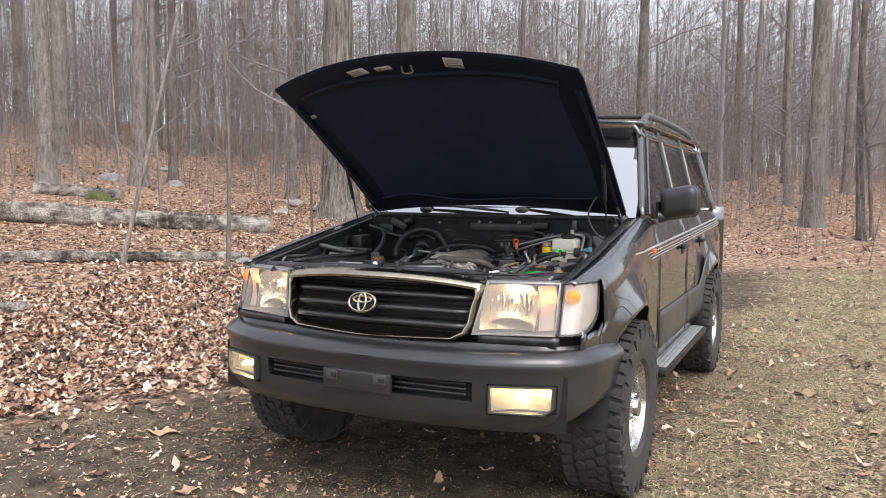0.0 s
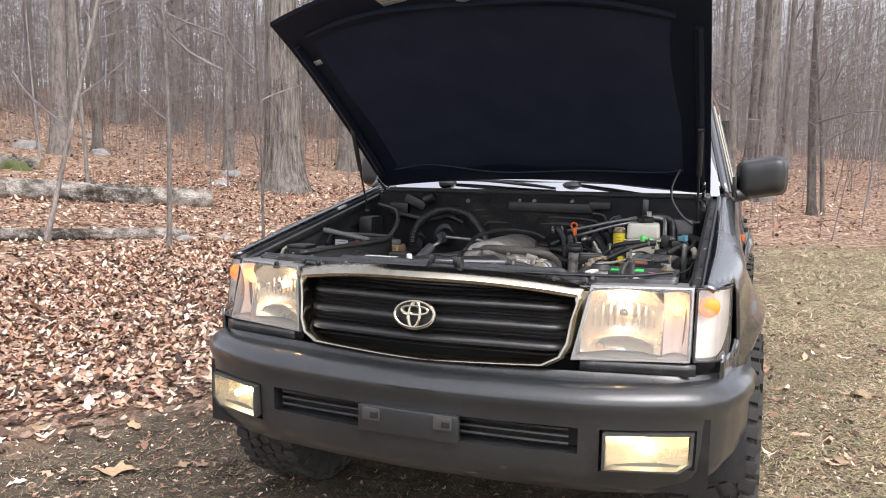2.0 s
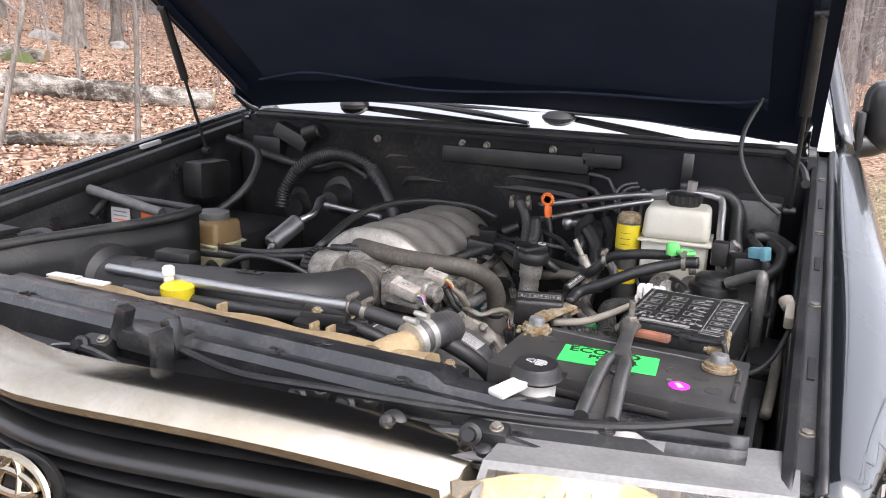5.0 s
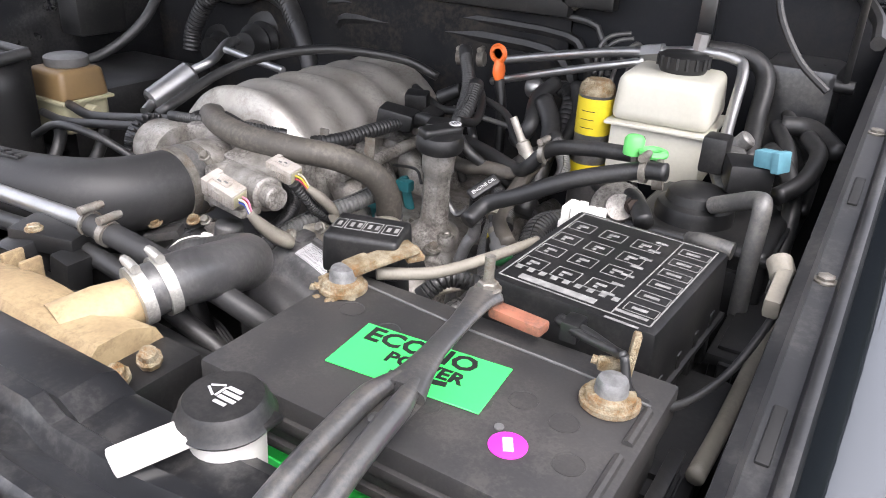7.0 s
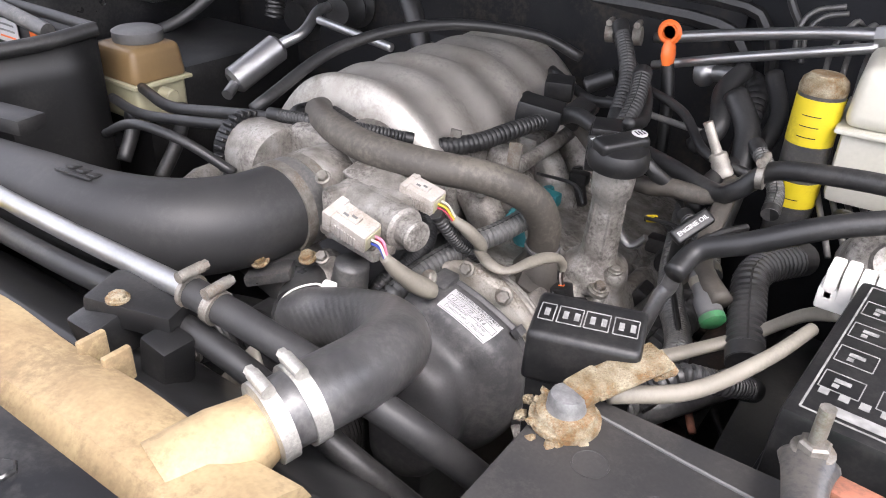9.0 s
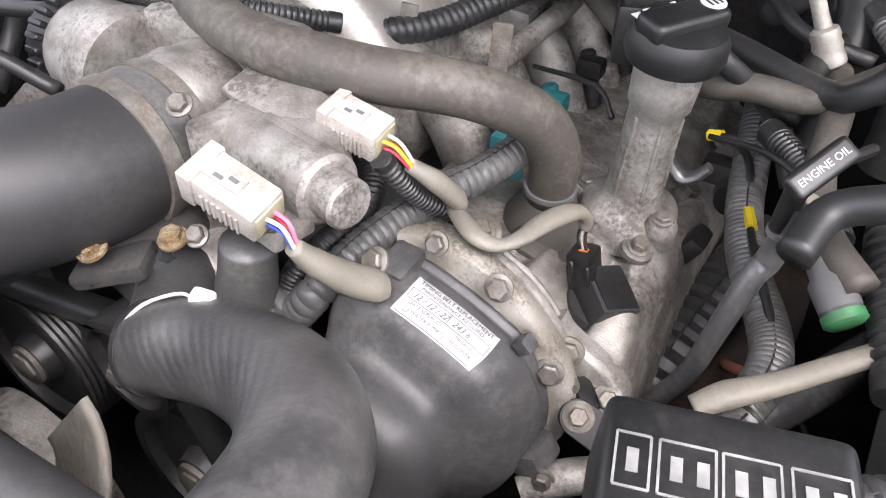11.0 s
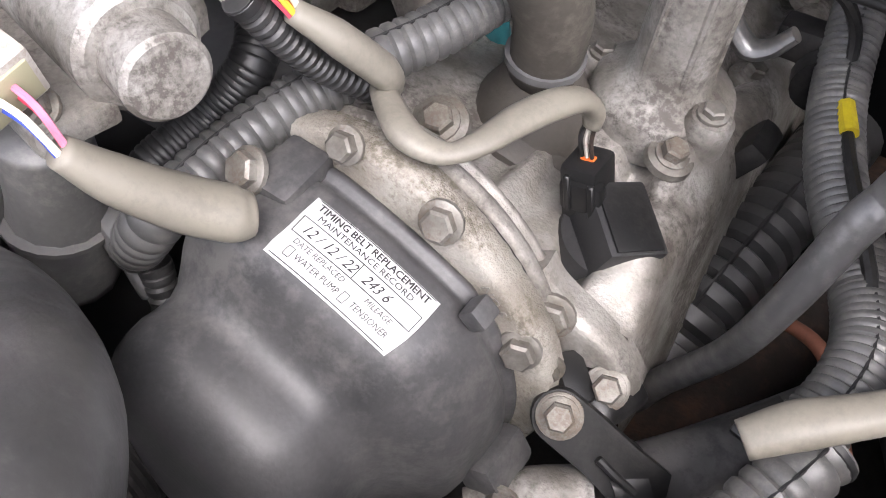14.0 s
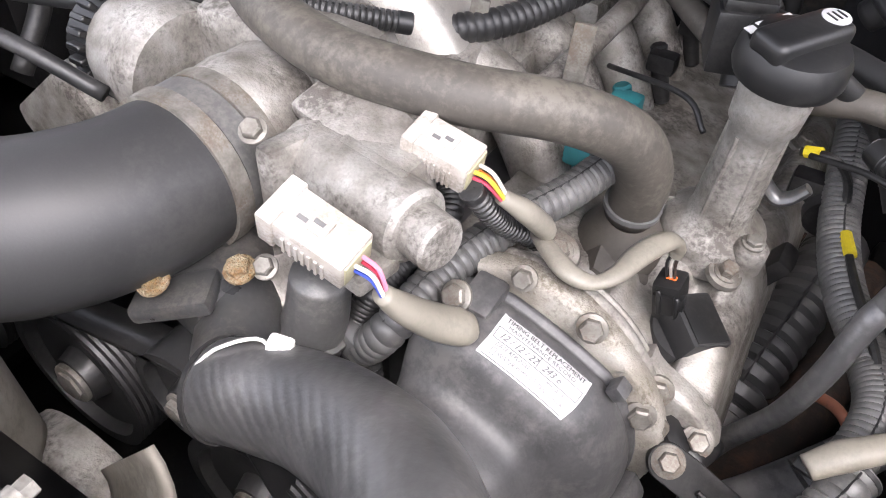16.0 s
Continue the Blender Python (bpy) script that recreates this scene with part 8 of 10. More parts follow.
run("wire_sleeve", [(0.188, 0.668, 1.038), (0.194, 0.678, 1.022), (0.203, 0.693, 1.004), (0.212, 0.706, 0.993), (0.216, 0.712, 0.990)], [0.0065, 0.0100, 0.0122, 0.0125, 0.0095], SLEEVE, "beige vinyl sleeve over connector wires", flat=0.8)
run("wire_sleeve", [(0.205, 0.756, 1.049), (0.215, 0.768, 1.035), (0.221, 0.785, 1.014), (0.217, 0.797, 1.000), (0.212, 0.802, 0.990)], [0.0055, 0.0085, 0.009, 0.006, 0.005], SLEEVE, "beige vinyl sleeve over connector wires", flat=0.8)
run("wire_sleeve", [(0.208, 0.802, 0.994), (0.222, 0.785, 1.003), (0.244, 0.768, 1.006), (0.256, 0.768, 1.003), (0.265, 0.772, 1.003), (0.272, 0.783, 1.005), (0.275, 0.803, 1.003), (0.280, 0.824, 1.0), (0.285, 0.841, 0.994), (0.2885, 0.848, 0.985), (0.289, 0.848, 0.977)], [0.0045, 0.006, 0.0072, 0.006, 0.0048, 0.006, 0.0076, 0.008, 0.0072, 0.0066, 0.005], SLEEVE, "beige vinyl sleeve running to the coil", flat=0.7)
run("wire_sleeve", [(0.401, 0.752, 0.958), (0.415, 0.764, 0.966), (0.440, 0.785, 0.972), (0.49, 0.83, 0.99), (0.53, 0.83, 1.03), (0.56, 0.80, 1.06)], [0.0075, 0.0092, 0.0078, 0.007, 0.0068, 0.0065], SLEEVE, "beige grey sleeve over the battery side wires", flat=0.75)
run("corrugated_loom", [(0.145, 0.700, 0.935), (0.158, 0.698, 0.952), (0.168, 0.706, 0.968), (0.176, 0.745, 0.982), (0.194, 0.795, 0.995), (0.214, 0.835, 1.003), (0.228, 0.872, 1.012)], 0.0125, LOOM, "grey corrugated wiring tube beside the timing cover", ribs=(0.0054, 0.0013), seg=24)
run("corrugated_loom", [(0.192, 0.745, 1.055), (0.197, 0.757, 1.035), (0.200, 0.775, 1.012), (0.207, 0.795, 0.993), (0.212, 0.802, 0.985)], 0.0072, LOOM_BLACK, "thin black corrugated wiring tube", ribs=(0.0036, 0.0014), seg=16)
run("corrugated_loom", [(0.350, 1.07, 1.02), (0.362, 1.01, 0.985), (0.374, 0.962, 0.958), (0.392, 0.915, 0.946), (0.418, 0.872, 0.938), (0.430, 0.835, 0.938), (0.428, 0.805, 0.930), (0.418, 0.782, 0.915)], 0.0142, LOOM, "grey corrugated wiring tube along the engine side", ribs=(0.0038, 0.0011), seg=22)
run("corrugated_loom", [(0.430, 0.782, 0.937), (0.424, 0.765, 0.932), (0.416, 0.745, 0.924), (0.408, 0.715, 0.915)], 0.0135, LOOM, "silvery grey corrugated tube below the relay box", ribs=(0.006, 0.0016), seg=22)
strap = thing("loom_strap", (0.415, 0.78, 0.90), "black plastic strap round the corrugated tube", "strap")
bm = B()
lathe(bm, (0.424, 0.793, 0.921), (-0.55, -0.65, -0.5), [(0, 0.0160), (0, 0.0185), (0.022, 0.0185), (0.022, 0.0160)], 28)
part("strap_band", bm, BLACK, strap)
bm = B()
box(bm, (0, 0, 0), (0.036, 0.008, 0.005), bev=0.0015, m=Matrix.Translation((0.416, 0.772, 0.931)) @ Matrix.Rotation(radians(-12), 4, "Z") @ Matrix.Rotation(radians(20), 4, "X"))
part("strap_tongue", bm, BLACK, strap)
run("corrugated_loom", [(-0.09, 0.79, 1.082), (-0.02, 0.80, 1.086), (0.04, 0.83, 1.080), (0.075, 0.86, 1.07)], 0.0075, LOOM_BLACK, "black corrugated tube over the throttle", ribs=(0.0040, 0.0014), seg=14)
run("corrugated_loom", [(0.385, 1.08, 0.86), (0.375, 1.0, 0.85), (0.362, 0.93, 0.83), (0.352, 0.88, 0.80)], 0.026, LOOM_BLACK, "deep black bellows hose low by the engine", "hose", ribs=(0.012, 0.006), seg=20)
run("braided_hose", [(0.12, 0.80, 1.025), (0.148, 0.79, 1.012), (0.160, 0.772, 0.998), (0.150, 0.75, 0.977), (0.142, 0.72, 0.965), (0.138, 0.70, 0.94)], 0.0105, RUBBER, "black braided hose curling behind the motor", "hose", ribs=(0.0026, 0.0005))
run("grey_elbow", [(0.128, 0.690, 1.0), (0.124, 0.688, 0.97), (0.118, 0.685, 0.945), (0.108, 0.683, 0.91)], [0.018, 0.02, 0.0225, 0.0225], LOOM, "grey plastic elbow below the throttle", "elbow")
bm = B()
lathe(bm, (0.1205, 0.686, 0.957), (-0.25, -0.08, -1), [(0, 0.021), (0.001, 0.025), (0.004, 0.025), (0.005, 0.0225)], 24)
part("elbow_collar", bm, LOOM, bpy.data.objects["grey_elbow"])
run("rag_tape", [(0.150, 0.702, 0.955), (0.145, 0.702, 0.940), (0.140, 0.703, 0.925), (0.148, 0.700, 0.905)], [0.014, 0.015, 0.011, 0.009], RAIL, "dusty taped wire bundle", "wiring")
run("corrugated_loom", [(0.150, 0.702, 0.925), (0.156, 0.698, 0.905), (0.160, 0.694, 0.885)], 0.008, LOOM_BLACK, "thin black corrugated wiring tube", ribs=(0.0042, 0.0014))
bm = B()
box(bm, (0.165, 0.692, 0.868), (0.035, 0.028, 0.035), r=(0, 20, 10), bev=0.004)
tagged(part("sensor_plug", bm, BLACK, None), "black sensor plug beside the timing cover", "connector")
# loom clips with yellow tape and thin cable
clipo = thing("loom_clip", (0.362, 0.99, 0.95), "black loom clip with thin cable and yellow tape", "clip")
bm = B()
lathe(bm, (0.364, 0.985, 0.953), (0.25, -0.8, -0.1), [(-0.004, 0.015), (-0.004, 0.0185), (0.006, 0.0185), (0.006, 0.015)], 20)
box(bm, (0.345, 0.995, 0.965), (0.03, 0.02, 0.02), bev=0.004)
part("clip_band", bm, BLACK, clipo)
bm = B()
tube(bm, [(0.330, 0.97, 1.005), (0.352, 0.965, 1.01), (0.366, 0.975, 0.99), (0.374, 0.965, 0.968), (0.388, 0.925, 0.962), (0.41, 0.88, 0.955), (0.425, 0.85, 0.945), (0.43, 0.82, 0.92)], 0.0032, 8, 6)
part("thin_cable", bm, BLACK, clipo)
for p, q in (((0.378, 0.950, 0.966), (0.386, 0.932, 0.9635)), ((0.333, 0.97, 1.006), (0.343, 0.967, 1.010))):
    bm = B()
    rod(bm, p, q, 0.0046, seg=8)
    part("yellow_tape", bm, YELLOW, clipo)
# grey booted plug with a green seal
bp_ = thing("booted_plug", (0.44, 0.845, 1.0), "grey booted wire plug with green seal", "connector")
bm = B()
lathe(bm, (0.421, 0.868, 1.018), (0.042, -0.043, -0.028), [(0, 0.005), (0.01, 0.0085), (0.03, 0.0095), (0.034, 0.0125), (0.052, 0.0125), (0.055, 0.010)], 18)
part("boot", bm, RAIL, bp_)
bm = B()
lathe(bm, (0.455, 0.833, 0.995), (0.042, -0.043, -0.028), [(0, 0.0128), (0.006, 0.0128), (0.008, 0.010)], 18)
part("seal", bm, GREEN_SEAL, bp_)
bm = B()
tube(bm, [(0.421, 0.868, 1.018), (0.41, 0.885, 1.03), (0.42, 0.92, 1.035), (0.44, 0.97, 1.03)], 0.0045, 8, 5)
part("lead", bm, RUBBER, bp_)
for p, q in (((0.416, 0.876, 1.024), (0.412, 0.884, 1.029)), ((0.428, 0.861, 1.0135), (0.433, 0.856, 1.010))):
    bm = B()
    rod(bm, p, q, 0.0095, seg=12)
    part("pale_tape", bm, SLEEVE, bp_)
# dipstick with its tag
dip = thing("dipstick", (0.37, 0.80, 0.85), "engine oil dipstick tube with lettered black tag", "dipstick")
bm = B()
tube(bm, [(0.412, 0.838, 1.052), (0.408, 0.842, 1.01), (0.402, 0.835, 0.995), (0.394, 0.822, 0.955), (0.384, 0.830, 0.900), (0.362, 0.835, 0.845), (0.35, 0.83, 0.81)], [0.006, 0.0085, 0.008, 0.0075, 0.0075, 0.008, 0.0085], 12, 6)
part("dipstick_tube", bm, HOSE, dip)
bm = B()
ux = Vector((0.021, 0.034, 0.020)).normalized()
uz = Vector((0.35, -0.55, 0.76))
uz = (uz - ux * uz.dot(ux)).normalized()
uy = uz.cross(ux)
mt = Matrix(((ux.x, uy.x, uz.x, 0.416), (ux.y, uy.y, uz.y, 0.844), (ux.z, uy.z, uz.z, 1.0745), (0, 0, 0, 1)))
box(bm, (0, 0, 0), (0.043, 0.016, 0.009), bev=0.0035, seg=3, m=mt)
rod(bm, mt @ Vector((-0.013, 0, -0.003)), (0.407, 0.84, 1.03), 0.0065, seg=12)
tag = part("dipstick_tag", bm, BLACK, dip)
words("tag_print", "ENGINE OIL", 0.0064, mt @ Matrix.Translation((0, 0, 0.0047)), PAPER, tag)
bm = B()
lathe(bm, (0.4095, 0.841, 1.033), (-0.05, 0.1, -1), [(0, 0.008), (0, 0.0095), (0.004, 0.0095), (0.004, 0.008)], 14)
part("tag_ring", bm, ALU_TUBE, dip)
# breather hose over the throttle
vent = run("breather_hose", [(-0.07, 0.86, 1.075), (-0.04, 0.822, 1.086), (0.02, 0.787, 1.090), (0.089, 0.768, 1.090), (0.16, 0.780, 1.086), (0.212, 0.815, 1.074), (0.242, 0.852, 1.046), (0.250, 0.874, 1.008), (0.245, 0.884, 0.968)], [0.014, 0.016, 0.0175, 0.0175, 0.0175, 0.0178, 0.0185, 0.019, 0.018], RUBBER_BROWN, "thick brown grey aged breather hose", "hose", seg=24)
bm = B()
lathe(bm, (0.246, 0.882, 0.975), (0.1, -0.1, 1), [(0, 0.0185), (0, 0.0205), (0.004, 0.0205), (0.004, 0.0185)], 22)
part("hose_clip", bm, RAIL, vent)
bm = B()
lathe(bm, (0.242, 0.888, 0.925), (0.05, 0, 1), [(0, 0.034), (0.02, 0.032), (0.032, 0.024), (0.045, 0.019)], 24)
box(bm, (0.245, 0.87, 0.925), (0.05, 0.045, 0.04), r=(20, 30, 20), bev=0.01)
part("breather_elbow", bm, RUBBER_BROWN, vent)
bm = B()
tube(bm, [(-0.095, 0.88, 1.06), (-0.10, 0.85, 1.06), (-0.085, 0.85, 1.055)], 0.015, 12, 4)
part("hose_elbow", bm, BLACK, vent)
# second dark loom over the manifold face
run("taped_loom", [(-0.06, 0.868, 1.07), (0.0, 0.875, 1.052), (0.05, 0.90, 1.042), (0.10, 0.945, 1.045), (0.13, 1.0, 1.055), (0.15, 1.05, 1.06)], [0.009, 0.011, 0.012, 0.012, 0.012, 0.01], RUBBER, "black taped wiring loom on the manifold", seg=14, ribs=(0.006, 0.0012))
bm = B()
box(bm, (0.082, 0.93, 1.02), (0.014, 0.004, 0.09), r=(0, 8, 20), bev=0.001)
stay = tagged(part("steel_stay", bm, STEEL, None), "thin steel stay strip on the manifold", "bracket")
bm = B()
box(bm, (0.165, 0.94, 1.015), (0.016, 0.004, 0.10), r=(0, 4, 20), bev=0.001)
tagged(part("steel_stay", bm, STEEL, None), "thin steel stay strip on the manifold", "bracket")
bm = B()
box(bm, (0.135, 1.06, 1.065), (0.06, 0.05, 0.03), r=(0, 10, 20), bev=0.006)
box(bm, (0.12, 1.14, 1.075), (0.04, 0.03, 0.03), r=(10, 0, 20), bev=0.005)
rod(bm, (0.15, 1.16, 1.08), (0.19, 1.17, 1.10), 0.012, seg=12, bev=0.003)
box(bm, (0.17, 1.10, 1.06), (0.03, 0.05, 0.024), r=(10, 20, 0), bev=0.005)
tagged(part("vacuum_valve", bm, BLACK, None), "small black vacuum valves beside the manifold", "valve")
bm = B()
box(bm, (0.262, 0.985, 1.07), (0.04, 0.05, 0.045), r=(0, 0, 20), bev=0.004)
box(bm, (0.262, 0.985, 1.095), (0.034, 0.044, 0.01), r=(0, 0, 20), bev=0.003)
tagged(part("relay", bm, BLACK, None), "square black relay behind the oil cap", "relay")
run("accelerator_cable", [(-0.13, 0.80, 1.075), (-0.12, 0.95, 1.125), (-0.05, 1.08, 1.145), (0.05, 1.18, 1.13), (0.11, 1.22, 1.10)], 0.008, RUBBER, "black cable sleeve over the manifold", "cable")
run("accelerator_cable", [(-0.45, 0.86, 1.02), (-0.30, 0.80, 1.04), (-0.20, 0.80, 1.055), (-0.12, 0.795, 1.07), (-0.05, 0.80, 1.075)], 0.008, RUBBER, "black cable sleeve beside the throttle", "cable")
run("accelerator_cable", [(-0.47, 0.82, 1.01), (-0.32, 0.765, 1.035), (-0.22, 0.76, 1.05), (-0.14, 0.77, 1.06)], 0.007, RUBBER, "black cable sleeve beside the throttle", "cable")
run("accelerator_cable", [(-0.30, 0.70, 1.03), (-0.22, 0.69, 1.065), (-0.14, 0.70, 1.06), (-0.08, 0.72, 1.03)], 0.006, RUBBER, "black cable loop beside the throttle", "cable")
# drier with its pipe
dr = thing("refrigerant_valve", (-0.40, 1.04, 0.98), "aluminium refrigerant fitting with pipes", "fitting")
bm = B()
tube(bm, [(-0.40, 0.98, 0.99), (-0.415, 1.03, 1.01), (-0.40, 1.09, 1.045), (-0.37, 1.13, 1.07), (-0.40, 1.20, 1.09), (-0.43, 1.26, 1.085)], 0.0095, 12, 5)
rod(bm, (-0.42, 1.01, 1.0), (-0.395, 1.10, 1.05), 0.024, seg=24, bev=0.006)
part("fitting_body", bm, ALU_TUBE, dr)
bm = B()
rod(bm, (-0.34, 1.14, 1.095), (-0.15, 1.10, 1.09), 0.007, seg=10, bev=0.002)
part("thin_rod", bm, ALU_TUBE, dr)

# front drive: pulleys and belt
def pulley(c, r, w, label, ribs=6):
    bm = B()
    pf = [(0, r * 0.3), (0, r * 0.9)]
    for k in range(ribs):
        y = w * k / ribs
        pf += [(y, r), (y + w / ribs * 0.5, r * 0.985)]
    pf += [(w, r), (w, r * 0.85), (w * 0.7, r * 0.8), (w * 0.65, r * 0.35), (w * 1.05, r * 0.3), (w * 1.1, r * 0.15)]
    lathe(bm, c, (0, -1, 0), pf, 40)
    ob = tagged(part("pulley", bm, RUBBER, None), label, "pulley", "drive pulleys")
    bm = B()
    bolt(bm, (c[0], c[1] - w * 1.05, c[2]), (0, -1, 0), r * 0.2, 0.008)
    part("pulley_bolt", bm, STEEL, ob)
    return ob


pulley((-0.055, 0.645, 0.85), 0.066, 0.03, "ribbed black drive pulley with rusty hub")
pulley((0.070, 0.645, 0.914), 0.040, 0.028, "small black idler pulley")
pulley((0.105, 0.655, 0.81), 0.066, 0.03, "grooved crank pulley with a blue rim")
pulley((-0.20, 0.645, 0.86), 0.06, 0.03, "ribbed black drive pulley")
bm = B()
path = [(-0.07, 0.917), (-0.02, 0.928), (0.05, 0.944), (0.092, 0.945), (0.115, 0.92), (0.14, 0.865), (0.165, 0.82)]
g = [[bm.verts.new((x, y, z)) for y in (0.617, 0.643)] for x, z in [tuple(q[:2]) for q in [(p.x, p.y) for p in curve_pts([(a, b, 0) for a, b in path], 5)]]]
for a, b in zip(g, g[1:]):
    bm.faces.new((a[0], a[1], b[1], b[0]))
tagged(solid(part("drive_belt", bm, BLACK, None), 0.004), "black ribbed drive belt", "belt")
bm = B()
tube(bm, [(0.122, 0.617, 0.968), (0.10, 0.64, 0.958), (0.07, 0.68, 0.962), (0.03, 0.70, 0.975)], [0.024, 0.025, 0.027, 0.03], 18, 5)
box(bm, (0.0, 0.68, 0.975), (0.17, 0.06, 0.045), r=(0, 5, -10), bev=0.014)
box(bm, (-0.07, 0.67, 0.985), (0.10, 0.05, 0.05), r=(0, -8, 0), bev=0.014)
box(bm, (0.06, 0.64, 0.985), (0.05, 0.03, 0.012), r=(0, -14, 30), bev=0.004)
# grimy aluminium; the dark BAR colour stands in for the shade on it
wn_ = tagged(part("water_neck", bm, BAR, None), "grimy cast aluminium water outlet", "housing")
for p in ((0.055, 0.632, 1.0), (-0.03, 0.64, 1.005), (0.09, 0.665, 1.002)):
    bm = B()
    bolt(bm, p, (0, -0.3, 1), 0.0075, 0.008)
    part("neck_bolt", bm, RUST, wn_)
bm = B()
box(bm, (-0.02, 0.735, 0.83), (0.30, 0.07, 0.2), bev=0.02)
part("front_cover", bm, BLACK_SOFT, engine)
bm = B()
tube(bm, [(0.10, 0.69, 0.975), (0.085, 0.70, 0.96), (0.06, 0.72, 0.96)], 0.02, 14, 4)
part("outlet_stub", bm, ALU, engine)
bm = B()
box(bm, (0.0, 0.55, 0.50), (1.1, 0.7, 0.02), bev=0.006)
part("under_tray", bm, BLACK, truck)
# rusty manifold and shield deep down
bm = B()
tube(bm, [(0.36, 0.80, 0.80), (0.40, 0.90, 0.80), (0.42, 1.02, 0.79), (0.42, 1.15, 0.78)], 0.026, 14, 5)
exm = tagged(part("exhaust_manifold", bm, RUSTY, None), "rusty exhaust manifold low beside the engine", "manifold")
for k in range(4):
    bm = B()
    tube(bm, [(0.34, 0.90 + 0.08 * k, 0.80), (0.39, 0.90 + 0.08 * k, 0.79), (0.43, 0.92 + 0.08 * k, 0.76)], 0.018, 10, 4)
    part("runner_pipe", bm, RUSTY, exm)
for k, (p, q, r_) in enumerate((((0.42, 0.86, 0.83), (0.47, 0.80, 0.80), (0.50, 0.72, 0.78)), ((0.40, 0.93, 0.83), (0.43, 0.90, 0.85), (0.46, 0.86, 0.83)), ((0.46, 0.95, 0.80), (0.50, 0.90, 0.78), (0.53, 0.82, 0.75)))):
    run("wire_strand", [p, q, r_], 0.0045, (RUSTY, SALMON, BLACK)[k], "loose wire low beside the engine", "wire")
bm = B()
box(bm, (0.56, 0.95, 0.70), (0.25, 0.75, 0.03), bev=0.01)
box(bm, (0.50, 0.70, 0.72), (0.12, 0.10, 0.12), bev=0.02)
part("splash_shield", bm, BLACK, truck)
bm = B()
box(bm, (-0.50, 0.85, 0.70), (0.45, 0.95, 0.03), bev=0.01)
part("splash_shield", bm, BLACK, truck)


# ---- battery side ----
bat = thing("car_battery", (0.59, 0.46, 0.86), "dusty black car battery with bright green label", "battery")
BX0, BX1, BY0, BY1, BZ = 0.428, 0.745, 0.376, 0.562, 1.078
bm = B()
box(bm, ((BX0 + BX1) / 2, (BY0 + BY1) / 2, 0.965), (BX1 - BX0 - 0.012, BY1 - BY0 - 0.012, 0.19), bev=0.006)
part("case", bm, BATT, bat)
bm = B()
box(bm, ((BX0 + BX1) / 2, (BY0 + BY1) / 2, BZ - 0.016), (BX1 - BX0, BY1 - BY0, 0.032), bev=0.004)
lid = part("lid", bm, BATT, bat)
for k in range(2):
    bm = B()
    box(bm, ((BX0 + BX1) / 2 - 0.02, BY0 - 0.0015, 1.058 - 0.022 * k), (0.20, 0.006, 0.008), bev=0.002)
    part("lid_rib", bm, BATT, lid)
bm = B()
tube(bm, [(0.46, 0.545, BZ + 0.001), (0.56, 0.535, BZ + 0.001), (0.68, 0.530, BZ + 0.001), (0.735, 0.52, BZ + 0.001)], 0.0012, 5, 5)
part("lid_seam", bm, RAIL, lid)
for x, y in ((0.475, 0.505), (0.520, 0.495), (0.600, 0.430), (0.628, 0.455), (0.690, 0.468), (0.655, 0.475), (0.71, 0.43)):
    bm = B()
    lathe(bm, (x, y, BZ - 0.0008), (0, 0, 1), [(0, 0.0115), (0.0014, 0.0115), (0.0014, 0.0105), (0.0009, 0.0103)], 24)
    part("cell_plug", bm, BATT, lid)
for y0, y1 in ((0.405, 0.455), (0.470, 0.515)):
    bm = B()
    tube(bm, [(BX1 - 0.010, y0, BZ), (BX1 - 0.010, y1, BZ)], 0.004, 8, 2)
    part("lid_rail", bm, BATT, lid)
bm = B()
lathe(bm, (0.655, 0.437, BZ), (0, 0, 1), [(0, 0.0035), (0.0012, 0.0035), (0.0016, 0.002)], 16)
part("charge_eye", bm, RAIL, lid)
bm = B()
box(bm, (0.575, 0.3808, 0.985), (0.22, 0.0016, 0.075), bev=0.0005, seg=1)
part("front_label", bm, GREEN, bat, "bright green label on the battery's front")
# green label, turned as it sticks
lab = [(0.510, 0.472), (0.636, 0.483), (0.644, 0.427), (0.520, 0.416)]
lx, ly = Vector((0.126, 0.011, 0)).normalized(), Vector((-0.011, 0.126, 0)).normalized()
lc = Vector((0.5695, 0.466, BZ + 0.0012))
ml = Matrix((lx, ly, Vector((0, 0, 1)))).transposed().to_4x4()
ml.translation = lc
bm = B()
box(bm, (0, 0, 0), (0.130, 0.064, 0.0012), bev=0.0004, seg=1, m=ml)
gl = part("green_label", bm, GREEN, bat, "bright green printed label")
words("label_print", "ECONO", 0.027, ml @ Matrix.Translation((-0.008, 0.018, 0.0009)), INK, gl, bold=0.0009)
words("label_print", "POWER", 0.019, ml @ Matrix.Translation((0.006, -0.003, 0.0009)), INK, gl, bold=0.0007)
for k in range(3):
    bm = B()
    box(bm, (-0.012 + 0.017 * k, -0.018, 0.0009), (0.012, 0.006, 0.0003), bev=0, m=ml @ Matrix.Rotation(radians(9), 4, "Z"))
    part("print_bar", bm, INK, gl)
bm = B()
box(bm, (0.53, BY0 - 0.003, 0.985), (0.14, 0.002, 0.07), bev=0.0005)
part("front_label", bm, GREEN, bat, "bright green front label")
bm = B()
lathe(bm, (0.669, 0.423, BZ + 0.0004), (0, 0, 1), [(0, 0.0135), (0.0008, 0.0135), (0.001, 0.013)], 28)
pk = part("round_sticker", bm, PINK, bat, "round pink sticker")
bm = B()
box(bm, (0.669, 0.423, BZ + 0.0016), (0.014, 0.007, 0.0004), r=(0, 0, -60), bev=0)
